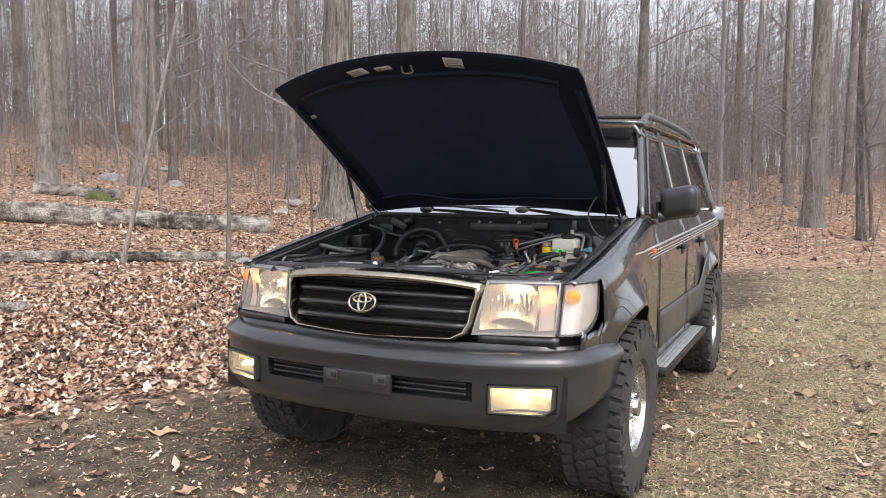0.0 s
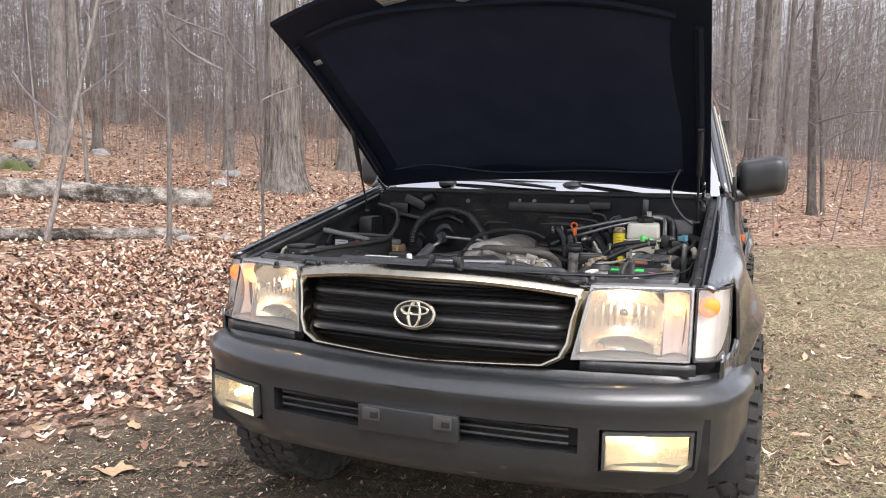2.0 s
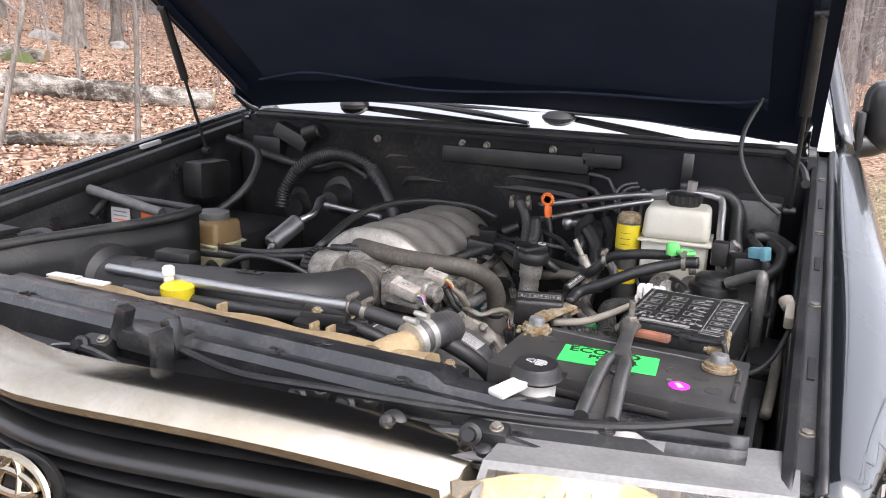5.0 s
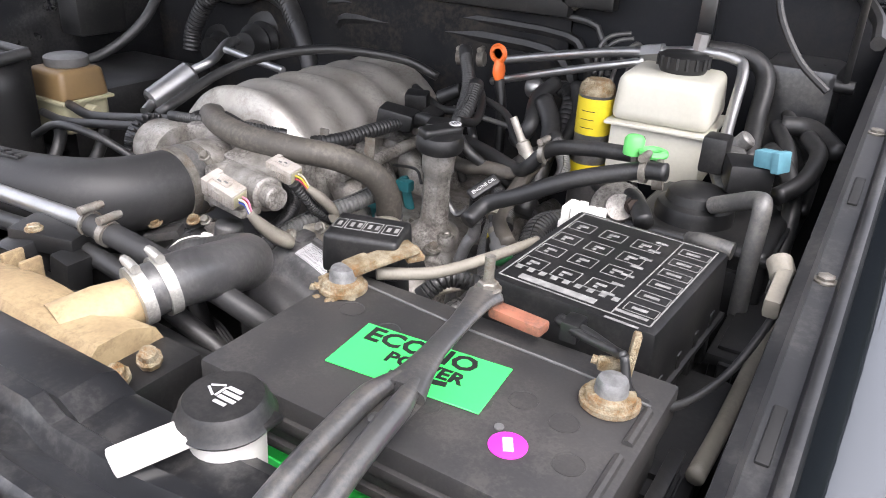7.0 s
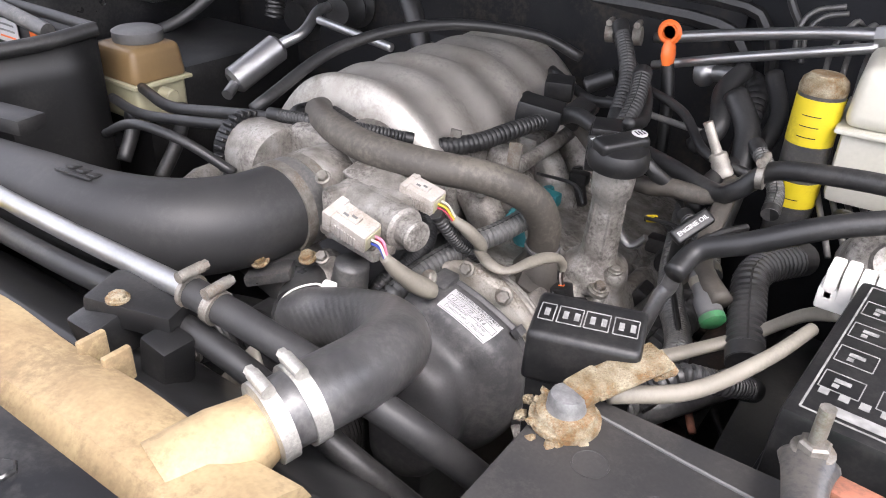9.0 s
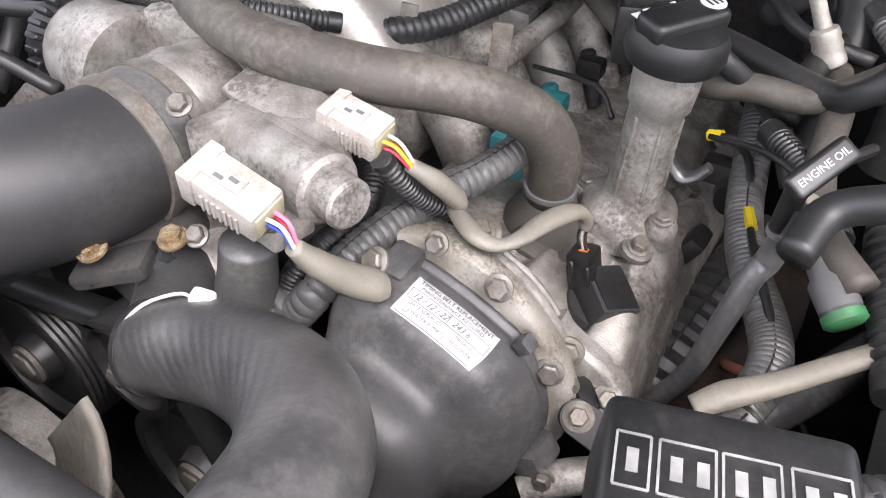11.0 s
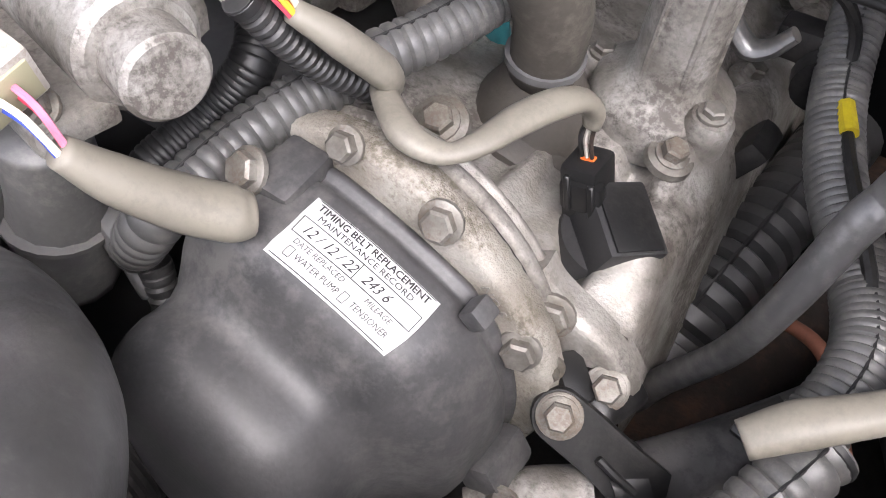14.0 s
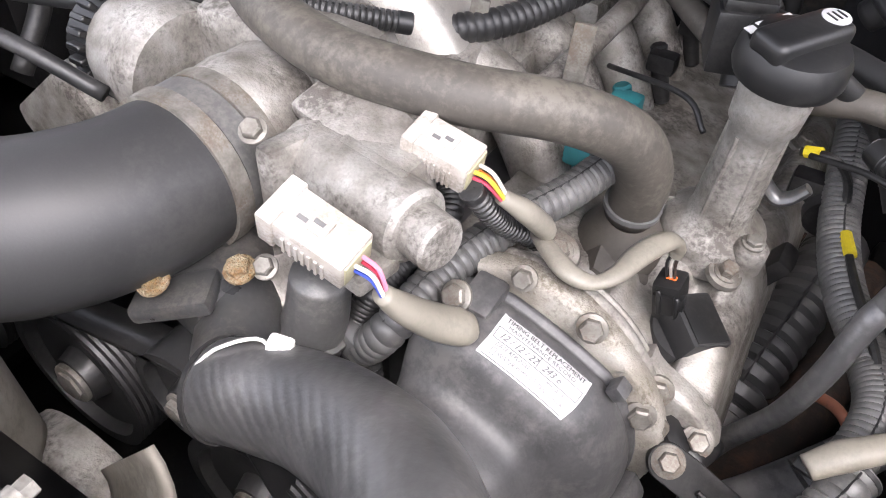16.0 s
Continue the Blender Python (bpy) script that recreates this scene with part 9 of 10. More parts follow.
part("print_bar", bm, PAPER, pk)
# posts and clamps
def terminal(x, y, heavy, name):
    bm = B()
    lathe(bm, (x, y, BZ - 0.002), (0, 0, 1), [(0, 0.019), (0.005, 0.018), (0.006, 0.0130), (0.020, 0.0120), (0.024, 0.0105), (0.025, 0.003)], 24)
    tm = part(name, bm, LEAD, bat, "corroded lead battery terminal")
    bm = B()
    lathe(bm, (x, y, BZ + 0.001), (0, 0, 1), [(0, 0.0225), (0.004, 0.0225), (0.005, 0.0195), (0.009, 0.0185), (0.010, 0.0145)], 24)
    part("clamp_ring", bm, RUST, tm, "pale corroded clamp ring")
    bm = B()
    if heavy:
        box(bm, (x + 0.020, y + 0.040, BZ + 0.024), (0.026, 0.056, 0.004), r=(10, 0, -30), bev=0.0015)
        box(bm, (x + 0.006, y + 0.016, BZ + 0.020), (0.022, 0.026, 0.010), r=(6, 0, -20), bev=0.003)
        box(bm, (x + 0.033, y + 0.062, BZ + 0.021), (0.020, 0.018, 0.006), r=(0, 12, -30), bev=0.002)
    else:
        box(bm, (x + 0.004, y + 0.024, BZ + 0.026), (0.006, 0.012, 0.044), r=(-10, 6, 20), bev=0.002)
        box(bm, (x - 0.010, y + 0.022, BZ + 0.018), (0.020, 0.010, 0.010), r=(0, 0, 20), bev=0.003)
        rod(bm, (x - 0.024, y + 0.020, BZ + 0.019), (x - 0.016, y + 0.021, BZ + 0.018), 0.0035, seg=8)
    part("cable_clamp", bm, RUST, tm, "rusty flaking cable clamp")
    rl_ = random.Random(5 if heavy else 9)
    for k in range(16 if heavy else 6):
        bm = B()
        a, q, hh = rl_.uniform(2.2, 6.0), rl_.uniform(0.014, 0.026), rl_.uniform(0.3, 1.2)
        c = Vector((x + q * math.cos(a) - (0.006 if heavy else 0), y + q * math.sin(a) - 0.002, BZ - 0.001 + 0.010 * hh * (q < 0.02)))
        bmesh.ops.create_icosphere(bm, subdivisions=1, radius=1)
        for v in bm.verts:
            v.co = c + v.co * rl_.uniform(0.55, 1.2) * (0.0042 if heavy else 0.0028)
        part("corrosion_lump", bm, RUST, tm, "", 0)


terminal(0.418 + 0.028, 0.528, True, "terminal")
terminal(0.708, 0.508, False, "terminal")
# hold-down bar with its bolts
bm = B()
tube(bm, [(0.577, 0.566, 1.100), (0.578, 0.553, 1.104), (0.580, 0.535, 1.106), (0.585, 0.50, 1.107), (0.590, 0.455, 1.107), (0.594, 0.425, 1.106), (0.597, 0.400, 1.104)], [0.010, 0.0165, 0.0125, 0.0095, 0.0095, 0.013, 0.019], 16, 5, flat=0.5)
for sx in (-1, 1):
    tube(bm, [(0.595 + sx * 0.006, 0.412, 1.107), (0.595 + sx * 0.012, 0.385, 1.106), (0.597 + sx * 0.0135, 0.35, 1.103), (0.600 + sx * 0.015, 0.31, 1.098), (0.604 + sx * 0.017, 0.26, 1.086)], [0.006, 0.0085, 0.0085, 0.0085, 0.0085], 12, 4)
sheet(bm, span(0, 1, 8), span(-1, 1, 2), lambda t, s: (0.596 + 0.008 * t + 0.017 * s, 0.405 - 0.145 * t, 1.099 - 0.016 * t * t))
lathe(bm, (0.598, 0.372, 1.098), (0, 0, 1), [(0, 0.006), (0.004, 0.006), (0.0055, 0.004)], 16)
hd = tagged(part("hold_down_bar", bm, BAR, None), "dark grey steel battery hold-down bar", "bar")
bm = B()
bolt(bm, (0.578, 0.556, 1.108), (0, 0, 1), 0.009, 0.009)
rod(bm, (0.578, 0.556, 1.105), (0.578, 0.556, 1.14), 0.0045, seg=10)
part("hold_down_bolt", bm, STEEL, hd)
bm = B()
box(bm, (0.612, 0.548, 1.096), (0.05, 0.017, 0.010), r=(0, 0, -6), bev=0.003)
tagged(part("terminal_cover", bm, SALMON, None), "faded red terminal cover", "cover")
bm = B()
box(bm, (0.655, 0.560, 1.097), (0.016, 0.022, 0.018), bev=0.003)
tagged(part("cable_clip", bm, BLACK, None), "small black cable clip", "clip")
for k in range(2):
    run("battery_cable", [(0.64, 0.562 + 0.006 * k, 1.098), (0.67, 0.545 + 0.008 * k, 1.102), (0.70, 0.53, 1.108), (0.709, 0.522, 1.112)], 0.0038, RUBBER, "black cable to the battery post", "cable", seg=8)
run("battery_cable", [(0.709, 0.522, 1.112), (0.72, 0.52, 1.085), (0.745, 0.545, 1.068), (0.77, 0.60, 1.075), (0.786, 0.66, 1.10), (0.79, 0.70, 1.115)], 0.0035, RUBBER, "thin earth cable running to the fender", "cable", seg=8)
run("battery_cable", [(0.46, 0.56, 1.085), (0.50, 0.60, 1.082), (0.53, 0.66, 1.085), (0.548, 0.72, 1.085)], [0.0062, 0.006, 0.0055, 0.005], SLEEVE, "grey sleeved cable behind the battery", "cable")
bm = B()
box(bm, (0.59, 0.46, 0.86), (0.34, 0.21, 0.02), bev=0.006)
tray = tagged(part("battery_tray", bm, BLACK, None), "black ribbed battery tray", "tray")
bm = B()
box(bm, (0.767, 0.46, 0.93), (0.012, 0.20, 0.14), bev=0.004)
part("tray_wall", bm, BLACK, tray)
for k in range(7):
    bm = B()
    box(bm, (0.757, 0.46, 0.90 + 0.022 * k), (0.012, 0.17, 0.006), bev=0.002)
    part("tray_rib", bm, BLACK, tray)

# fuse box with its printed lid
jb = thing("junction_box", (0.756, 0.83, 0.90), "small black lidded box beside the fuse box", "junction box")
bm = B()
box(bm, (0.756, 0.835, 0.935), (0.046, 0.17, 0.115), bev=0.006, taper=0.97)
part("body", bm, BLACK, jb)
bm = B()
box(bm, (0.756, 0.835, 0.998), (0.052, 0.178, 0.014), bev=0.005)
box(bm, (0.756, 0.835, 1.006), (0.036, 0.15, 0.006), bev=0.003)
part("lid", bm, BLACK, jb)
bm = B()
box(bm, (0.752, 0.744, 0.985), (0.016, 0.008, 0.03), bev=0.003)
part("clip", bm, BLACK, jb)
fb = thing("fuse_box", (0.64, 0.69, 0.98), "black fuse box with printed lid", "fuse box")
bm = B()
FC = Vector((0.640, 0.690, 1.0))
mf = Matrix.Translation((0.640, 0.690, 1.062)) @ Matrix.Rotation(radians(-4), 4, "Z") @ Matrix.Rotation(radians(1.5), 4, "X")
box(bm, (0, 0, 0), (0.168, 0.196, 0.075), bev=0.006, taper=0.965, m=mf)
lidf = part("lid", bm, BLACK, fb)
bm = B()
box(bm, (0, 0, -0.06), (0.155, 0.18, 0.06), bev=0.006, m=mf)
for k in range(4):
    box(bm, (0.078, -0.07 + 0.045 * k, -0.045), (0.014, 0.012, 0.06), bev=0.003, m=mf)
box(bm, (0, 0, -0.034), (0.176, 0.20, 0.007), bev=0.002, m=mf)
part("base", bm, BLACK, fb)
T = 0.0378
fx, fy = 0.072, 0.086


def fprint(x, y, w, h, ring=0.0):
    bm = B()
    if ring:
        for c, s in (((x, y + h / 2), (w, ring)), ((x, y - h / 2), (w, ring)), ((x - w / 2, y), (ring, h)), ((x + w / 2, y), (ring, h))):
            box(bm, (c[0], c[1], T), (s[0], s[1], 0.0004), bev=0, m=mf)
    else:
        box(bm, (x, y, T), (w, h, 0.0004), bev=0, m=mf)
    part("lid_print", bm, GREYINK, lidf, "worn pale printing")


fprint(0, 0, 2 * fx, 2 * fy, 0.0014)
fprint(fx * 0.52, 0, 0.0012, 2 * fy)
for i in range(3):
    for j in range(4):
        cx_, cy_ = -fx * 0.8 + i * 0.034, fy * 0.62 - j * 0.034
        fprint(cx_, cy_, 0.024, 0.020, 0.0007)
        fprint(cx_, cy_ + 0.002, 0.010, 0.004)
        fprint(cx_ - 0.003, cy_ - 0.004, 0.004, 0.004)
for j in range(6):
    fprint(fx * 0.78, fy * 0.75 - j * 0.026, 0.028, 0.014, 0.0007)
    fprint(fx * 0.76, fy * 0.75 - j * 0.026, 0.014, 0.004)
for j in range(7):
    fprint(fx * 0.30, fy * 0.8 - j * 0.021, 0.012, 0.004)
for i in range(9):
    fprint(-fx * 0.9 + i * 0.012, -fy * 0.72, 0.006, 0.007)
fprint(-fx * 0.25, -fy * 0.90, 0.075, 0.009)
fprint(fx * 0.72, -fy * 0.9, 0.03, 0.004)
fprint(fx * 0.70, -fy * 1.09, 0.03, 0.003)
# white plug block behind it
bm = B()
for k in range(4):
    box(bm, (0.545 + 0.012 * k, 0.812 - 0.003 * k, 1.083 + 0.002 * (k % 2)), (0.011, 0.03, 0.028), bev=0.003)
box(bm, (0.562, 0.81, 1.07), (0.05, 0.026, 0.02), bev=0.003)
tagged(part("white_connector", bm, WHITE, None), "off-white connector block behind the fuse box", "connector")
# relay box
rb_ = thing("relay_box", (0.432, 0.59, 0.99), "small black relay box with pale printed lid", "relay box")
mr = Matrix.Translation((0.4285, 0.589, 1.093)) @ Matrix.Rotation(radians(17), 4, "Z") @ Matrix.Rotation(radians(4), 4, "X")
bm = B()
box(bm, (0, 0, 0), (0.078, 0.052, 0.042), bev=0.006, seg=3, taper=0.95, m=mr)
rl = part("lid", bm, BLACK, rb_)
bm = B()
box(bm, (0, 0, -0.05), (0.072, 0.046, 0.065), bev=0.005, m=mr)
box(bm, (0.01, -0.026, -0.028), (0.03, 0.012, 0.02), bev=0.003, m=mr)
part("base", bm, BLACK, rb_)
for k, (x, w) in enumerate(((-0.028, 0.010), (-0.0125, 0.016), (0.0055, 0.016), (0.0245, 0.016))):
    bm = B()
    for c, s in (((x, 0.009), (w, 0.0008)), ((x, -0.009), (w, 0.0008)), ((x - w / 2, 0), (0.0008, 0.018)), ((x + w / 2, 0), (0.0008, 0.018))):
        box(bm, (c[0], c[1], 0.0212), (s[0], s[1], 0.0004), bev=0, m=mr)
    part("lid_print", bm, GREYINK, rl)
    for j in range(2 if k else 1):
        bm = B()
        box(bm, (x + (0.0045 if j else -0.003) * (1 if k else 0), 0, 0.0212), (0.0035, 0.008, 0.0004), bev=0, m=mr)
        part("lid_print", bm, GREYINK, rl)
# washer filler
wf = thing("washer_filler", (0.51, 0.33, 1.0), "white washer filler neck with black cap", "filler neck")
bm = B()
lathe(bm, (0.512, 0.325, 0.98), (0, 0, 1), [(0, 0.022), (0.06, 0.0245), (0.115, 0.0255)], 28)
part("neck", bm, WHITE, wf)
bm = B()
lathe(bm, (0.512, 0.325, 1.093), (0, -0.05, 1), [(0, 0.032), (0.003, 0.034), (0.006, 0.031), (0.014, 0.029), (0.018, 0.026), (0.019, 0.004)], 32)
box(bm, (0.535, 0.335, 1.097), (0.022, 0.016, 0.005), bev=0.002)
cp = part("cap", bm, BLACK, wf, "black cap with white washer symbol")
for k, (x, y, w, h, a) in enumerate(((-0.009, 0.004, 0.010, 0.0016, 30), (-0.009, -0.003, 0.010, 0.0016, -30), (-0.003, 0.0, 0.0016, 0.010, 0), (0.004, 0.006, 0.012, 0.003, 0), (0.006, 0.001, 0.014, 0.003, 0), (0.006, -0.004, 0.014, 0.003, 0), (0.005, -0.009, 0.010, 0.0025, 0))):
    bm = B()
    box(bm, (0.512 + x, 0.325 + y, 1.1125), (w, h, 0.0005), r=(0, 0, a), bev=0)
    part("cap_print", bm, PAPER, cp)
bm = B()
box(bm, (0.497, 0.285, 1.092), (0.024, 0.062, 0.008), r=(4, 0, -22), bev=0.003)
part("white_flap", bm, WHITE, wf)
# grey stay rod and side loom by the fender
run("stay_rod", [(0.772, 0.549, 1.011), (0.775, 0.626, 1.013), (0.778, 0.739, 1.022), (0.778, 0.890, 0.993)], 0.0078, SLEEVE, "grey painted rod along the fender", "rod")
bm = B()
box(bm, (0.785, 0.68, 1.12), (0.014, 0.05, 0.02), r=(15, 0, 0), bev=0.004)
rod(bm, (0.785, 0.70, 1.125), (0.776, 0.715, 1.135), 0.011, seg=12, bev=0.002)
tagged(part("sensor_connector", bm, SLEEVE, None), "grey sensor connector at the fender", "connector")
bm = B()
box(bm, (0.735, 0.62, 0.975), (0.075, 0.20, 0.05), bev=0.012)
box(bm, (0.735, 0.55, 1.0), (0.05, 0.02, 0.012), bev=0.003)
tagged(part("side_box", bm, BLACK, None), "black covered box beside the fuse box", "box")
bm = B()
box(bm, (0.715, 0.518, 0.985), (0.03, 0.012, 0.008), bev=0.002)
tagged(part("box_latch", bm, SLEEVE, None), "pale grey latch clip", "latch")

# fluid reservoir
res = thing("coolant_reservoir", (0.55, 1.13, 1.0), "milky white plastic fluid reservoir with black cap", "reservoir")
mres = Matrix.Translation((0.553, 1.130, 1.162)) @ Matrix.Rotation(radians(4), 4, "Z")
bm = B()
box(bm, (0, 0, 0.0), (0.136, 0.130, 0.066), bev=0.016, seg=4, taper=0.93, m=mres)
box(bm, (0, 0, -0.075), (0.132, 0.126, 0.088), bev=0.010, seg=2, m=mres)
box(bm, (0, 0, -0.036), (0.146, 0.140, 0.005), bev=0.002, m=mres)
part("tank", bm, MILK, res)
bm = B()
lathe(bm, (0.560, 1.136, 1.194), (0, 0, 1), [(0, 0.030), (0.008, 0.034), (0.022, 0.034), (0.026, 0.029), (0.027, 0.005)], 32)
rcap = part("cap", bm, BLACK, res)
for k in range(16):
    a = 2 * math.pi * k / 16
    bm = B()
    rod(bm, (0.560 + 0.034 * math.cos(a), 1.136 + 0.034 * math.sin(a), 1.202), (0.560 + 0.034 * math.cos(a), 1.136 + 0.034 * math.sin(a), 1.217), 0.003, seg=6)
    part("grip_rib", bm, BLACK, rcap)
# canister with two yellow labels
CANX, CANY = 0.460, 1.085
can = thing("accumulator", (CANX, CANY, 0.95), "metal canister with brass top wrapped in yellow labels", "canister")
bm = B()
lathe(bm, (CANX, CANY, 0.96), (0, 0, 1), [(0, 0.025), (0.196, 0.025)], 32)
part("can", bm, BAR, can)
bm = B()
lathe(bm, (CANX, CANY, 1.156), (0, 0, 1), [(0, 0.0252), (0.006, 0.0256), (0.014, 0.0235), (0.02, 0.017), (0.021, 0.005)], 32)
part("can_top", bm, RUST, can, "dull brass dome")
for z0, h in ((1.100, 0.052), (1.026, 0.030)):
    bm = B()
    lathe(bm, (CANX, CANY, z0), (0, 0, 1), [(0, 0.0248), (0, 0.0256), (h, 0.0256), (h, 0.0248)], 32)
    yl = part("yellow_label", bm, YELLOW, can)
    for k in range(3 if h > 0.04 else 1):
        bm = B()
        ring_z = z0 + 0.010 + 0.012 * k
        g = [[bm.verts.new((CANX + 0.0259 * math.cos(a), CANY + 0.0259 * math.sin(a), ring_z + dz)) for dz in (0, 0.0011)] for a in span(-2.0, -1.2, 12)]
        for a, b in zip(g, g[1:]):
            bm.faces.new((a[0], b[0], b[1], a[1]))
        part("print_bar", bm, INK, yl)
# aluminium pipes to the reservoir area
pp = run("refrigerant_pipe", [(0.20, 1.27, 1.135), (0.30, 1.25, 1.16), (0.42, 1.21, 1.19), (0.50, 1.19, 1.205), (0.57, 1.19, 1.215), (0.615, 1.19, 1.212), (0.632, 1.18, 1.20), (0.640, 1.12, 1.15), (0.648, 1.06, 1.11)], 0.0078, ALU_TUBE, "bare aluminium refrigerant pipe", "pipe")
bm = B()
rod(bm, (0.485, 1.192, 1.20), (0.515, 1.188, 1.207), 0.014, seg=6)
part("pipe_nut", bm, ALU_TUBE, pp)
bm = B()
rod(bm, (0.565, 1.19, 1.205), (0.567, 1.19, 1.24), 0.011, seg=6)
part("pipe_nut", bm, ALU_TUBE, pp)
run("refrigerant_pipe", [(0.22, 1.22, 1.11), (0.33, 1.20, 1.145), (0.43, 1.18, 1.175), (0.49, 1.185, 1.19)], 0.0065, ALU_TUBE, "bare aluminium refrigerant pipe", "pipe")
run("refrigerant_hose", [(0.575, 1.20, 1.218), (0.63, 1.21, 1.215), (0.66, 1.20, 1.19), (0.668, 1.15, 1.14), (0.68, 1.08, 1.10)], 0.013, RUBBER, "black rubber refrigerant hose", "hose")
bm = B()
box(bm, (0.665, 1.03, 1.11), (0.035, 0.03, 0.045), r=(0, 0, 20), bev=0.006)
rod(bm, (0.66, 1.05, 1.12), (0.68, 1.05, 1.145), 0.012, seg=14, bev=0.003)
rod(bm, (0.655, 1.01, 1.11), (0.675, 0.98, 1.09), 0.010, seg=12, bev=0.002)
tagged(part("pipe_joint", bm, LOOM, None), "grey metal pipe joint", "joint")
# orange pull, fitting and dark stalk
bm = B()
lathe(bm, (0.252, 1.184, 1.125), (-0.1, 0, 1), [(0, 0.010), (0.012, 0.013), (0.022, 0.012), (0.032, 0.007)], 16, squash=(1.2, 0.7))
lathe(bm, (0.248, 1.182, 1.167), (0, -1, 0), [(-0.004, 0.013), (0.0, 0.0165), (0.004, 0.013), (0.004, 0.009), (-0.004, 0.009), (-0.004, 0.013)], 20)
od = tagged(part("transmission_dipstick", bm, ORANGE, None), "orange plastic pull on a dark dipstick", "dipstick")
bm = B()
tube(bm, [(0.252, 1.184, 1.125), (0.262, 1.18, 1.08), (0.27, 1.17, 1.0)], 0.009, 10, 4)
part("handle_stalk", bm, BLACK, od)
bm = B()
lathe(bm, (0.28, 1.27, 1.10), (1, -0.1, 0.15), [(-0.012, 0.016), (-0.004, 0.02), (0.006, 0.018), (0.012, 0.011), (0.045, 0.011), (0.05, 0.014), (0.06, 0.014)], 18)
tagged(part("pipe_fitting", bm, ALU_TUBE, None), "bright aluminium pipe fitting", "fitting")
run("refrigerant_hose", [(0.335, 1.262, 1.108), (0.36, 1.24, 1.10), (0.37, 1.19, 1.05), (0.37, 1.14, 0.99)], 0.014, RUBBER, "black rubber refrigerant hose", "hose", ribs=(0.008, 0.001))
# heater and vacuum hoses across the back right
run("heater_hose", [(0.27, 1.05, 1.055), (0.33, 1.01, 1.06), (0.40, 0.97, 1.06), (0.425, 0.955, 1.075), (0.455, 0.955, 1.105), (0.52, 0.93, 1.125), (0.60, 0.915, 1.135)], 0.0098, RUBBER, "black rubber heater hose at the back", "hose")
run("heater_hose", [(0.42, 0.80, 1.045), (0.43, 0.83, 1.06), (0.47, 0.835, 1.08), (0.53, 0.85, 1.11), (0.60, 0.868, 1.132), (0.63, 0.868, 1.137)], 0.0105, RUBBER, "black rubber heater hose at the back", "hose")
run("heater_hose", [(0.40, 1.03, 1.05), (0.41, 0.98, 1.05), (0.415, 0.92, 1.03), (0.43, 0.87, 1.02), (0.46, 0.84, 1.01)], 0.0105, RUBBER_BROWN, "dusty grey heater hose at the back", "hose")
run("heater_hose", [(0.36, 1.13, 1.12), (0.39, 1.10, 1.09), (0.40, 1.06, 1.05), (0.40, 1.0, 0.98)], 0.015, RUBBER, "black rubber heater hose at the back", "hose")
run("vacuum_hose", [(0.20, 1.17, 1.10), (0.30, 1.12, 1.09), (0.36, 1.05, 1.07), (0.42, 1.04, 1.06)], 0.006, RUBBER, "thin black vacuum hose", "hose")
run("vacuum_hose", [(0.18, 1.21, 1.12), (0.24, 1.15, 1.10), (0.27, 1.08, 1.08), (0.28, 1.0, 1.10)], 0.007, RUBBER, "thin black vacuum hose", "hose")
run("vacuum_hose", [(0.30, 0.97, 1.09), (0.33, 0.96, 1.07), (0.37, 0.985, 1.03), (0.40, 0.96, 0.99)], 0.008, RUBBER, "thin black vacuum hose", "hose")
run("corrugated_loom", [(0.24, 1.13, 1.125), (0.255, 1.08, 1.10), (0.26, 1.03, 1.07), (0.27, 1.0, 1.02)], 0.012, LOOM_BLACK, "black corrugated wiring tube", ribs=(0.005, 0.0018))

run("corrugated_loom", [(0.50, 0.80, 0.98), (0.48, 0.86, 1.0), (0.47, 0.92, 1.01), (0.50, 1.0, 1.0)], 0.018, LOOM_BLACK, "thick black corrugated hose", "hose", ribs=(0.007, 0.003))
run("corrugated_loom", [(0.455, 0.645, 1.02), (0.475, 0.665, 1.04), (0.50, 0.69, 1.03), (0.52, 0.74, 1.0)], 0.010, LOOM_BLACK, "black corrugated wiring tube", ribs=(0.005, 0.0018))
for x, y, z in ((0.605, 0.868, 1.133), (0.445, 0.952, 1.098), (0.58, 0.918, 1.133)):
    bm = B()
    clamp(bm, (x, y, z), (1, 0, 0.1), 0.0118, 0.007)
    tagged(part("spring_clip", bm, STEEL, None), "small steel hose clip", "clip", "hose clips")
# hoses, lines and plugs crowded behind the engine
run("heater_hose", [(0.384, 1.200, 1.134), (0.411, 1.150, 1.098), (0.404, 1.100, 1.059), (0.390, 1.050, 1.059), (0.384, 1.000, 1.053), (0.379, 0.970, 1.036)], 0.011, RUBBER, "black rubber heater hose behind the engine", "hose")
run("heater_hose", [(0.174, 1.100, 1.042), (0.255, 1.030, 1.030), (0.318, 0.975, 1.043), (0.352, 0.97, 1.051), (0.387, 0.97, 1.052), (0.412, 0.97, 1.064), (0.435, 0.97, 1.083)], 0.0105, RUBBER_BROWN, "dusty grey brown heater hose behind the engine", "hose")
bm = B()
lathe(bm, (0.373, 1.02, 1.099), (0.023, 0, -0.043), [(-0.02, 0.0055), (0.006, 0.0055), (0.016, 0.006), (0.018, 0.0098), (0.023, 0.0108), (0.026, 0.0098), (0.03, 0.0109), (0.034, 0.0098), (0.038, 0.011), (0.044, 0.0108), (0.046, 0.008)], 22)
tagged(part("pipe_fitting", bm, ALU_LIGHT, None), "crimped silver pipe fitting behind the oil filler", "fitting")
bm = B()
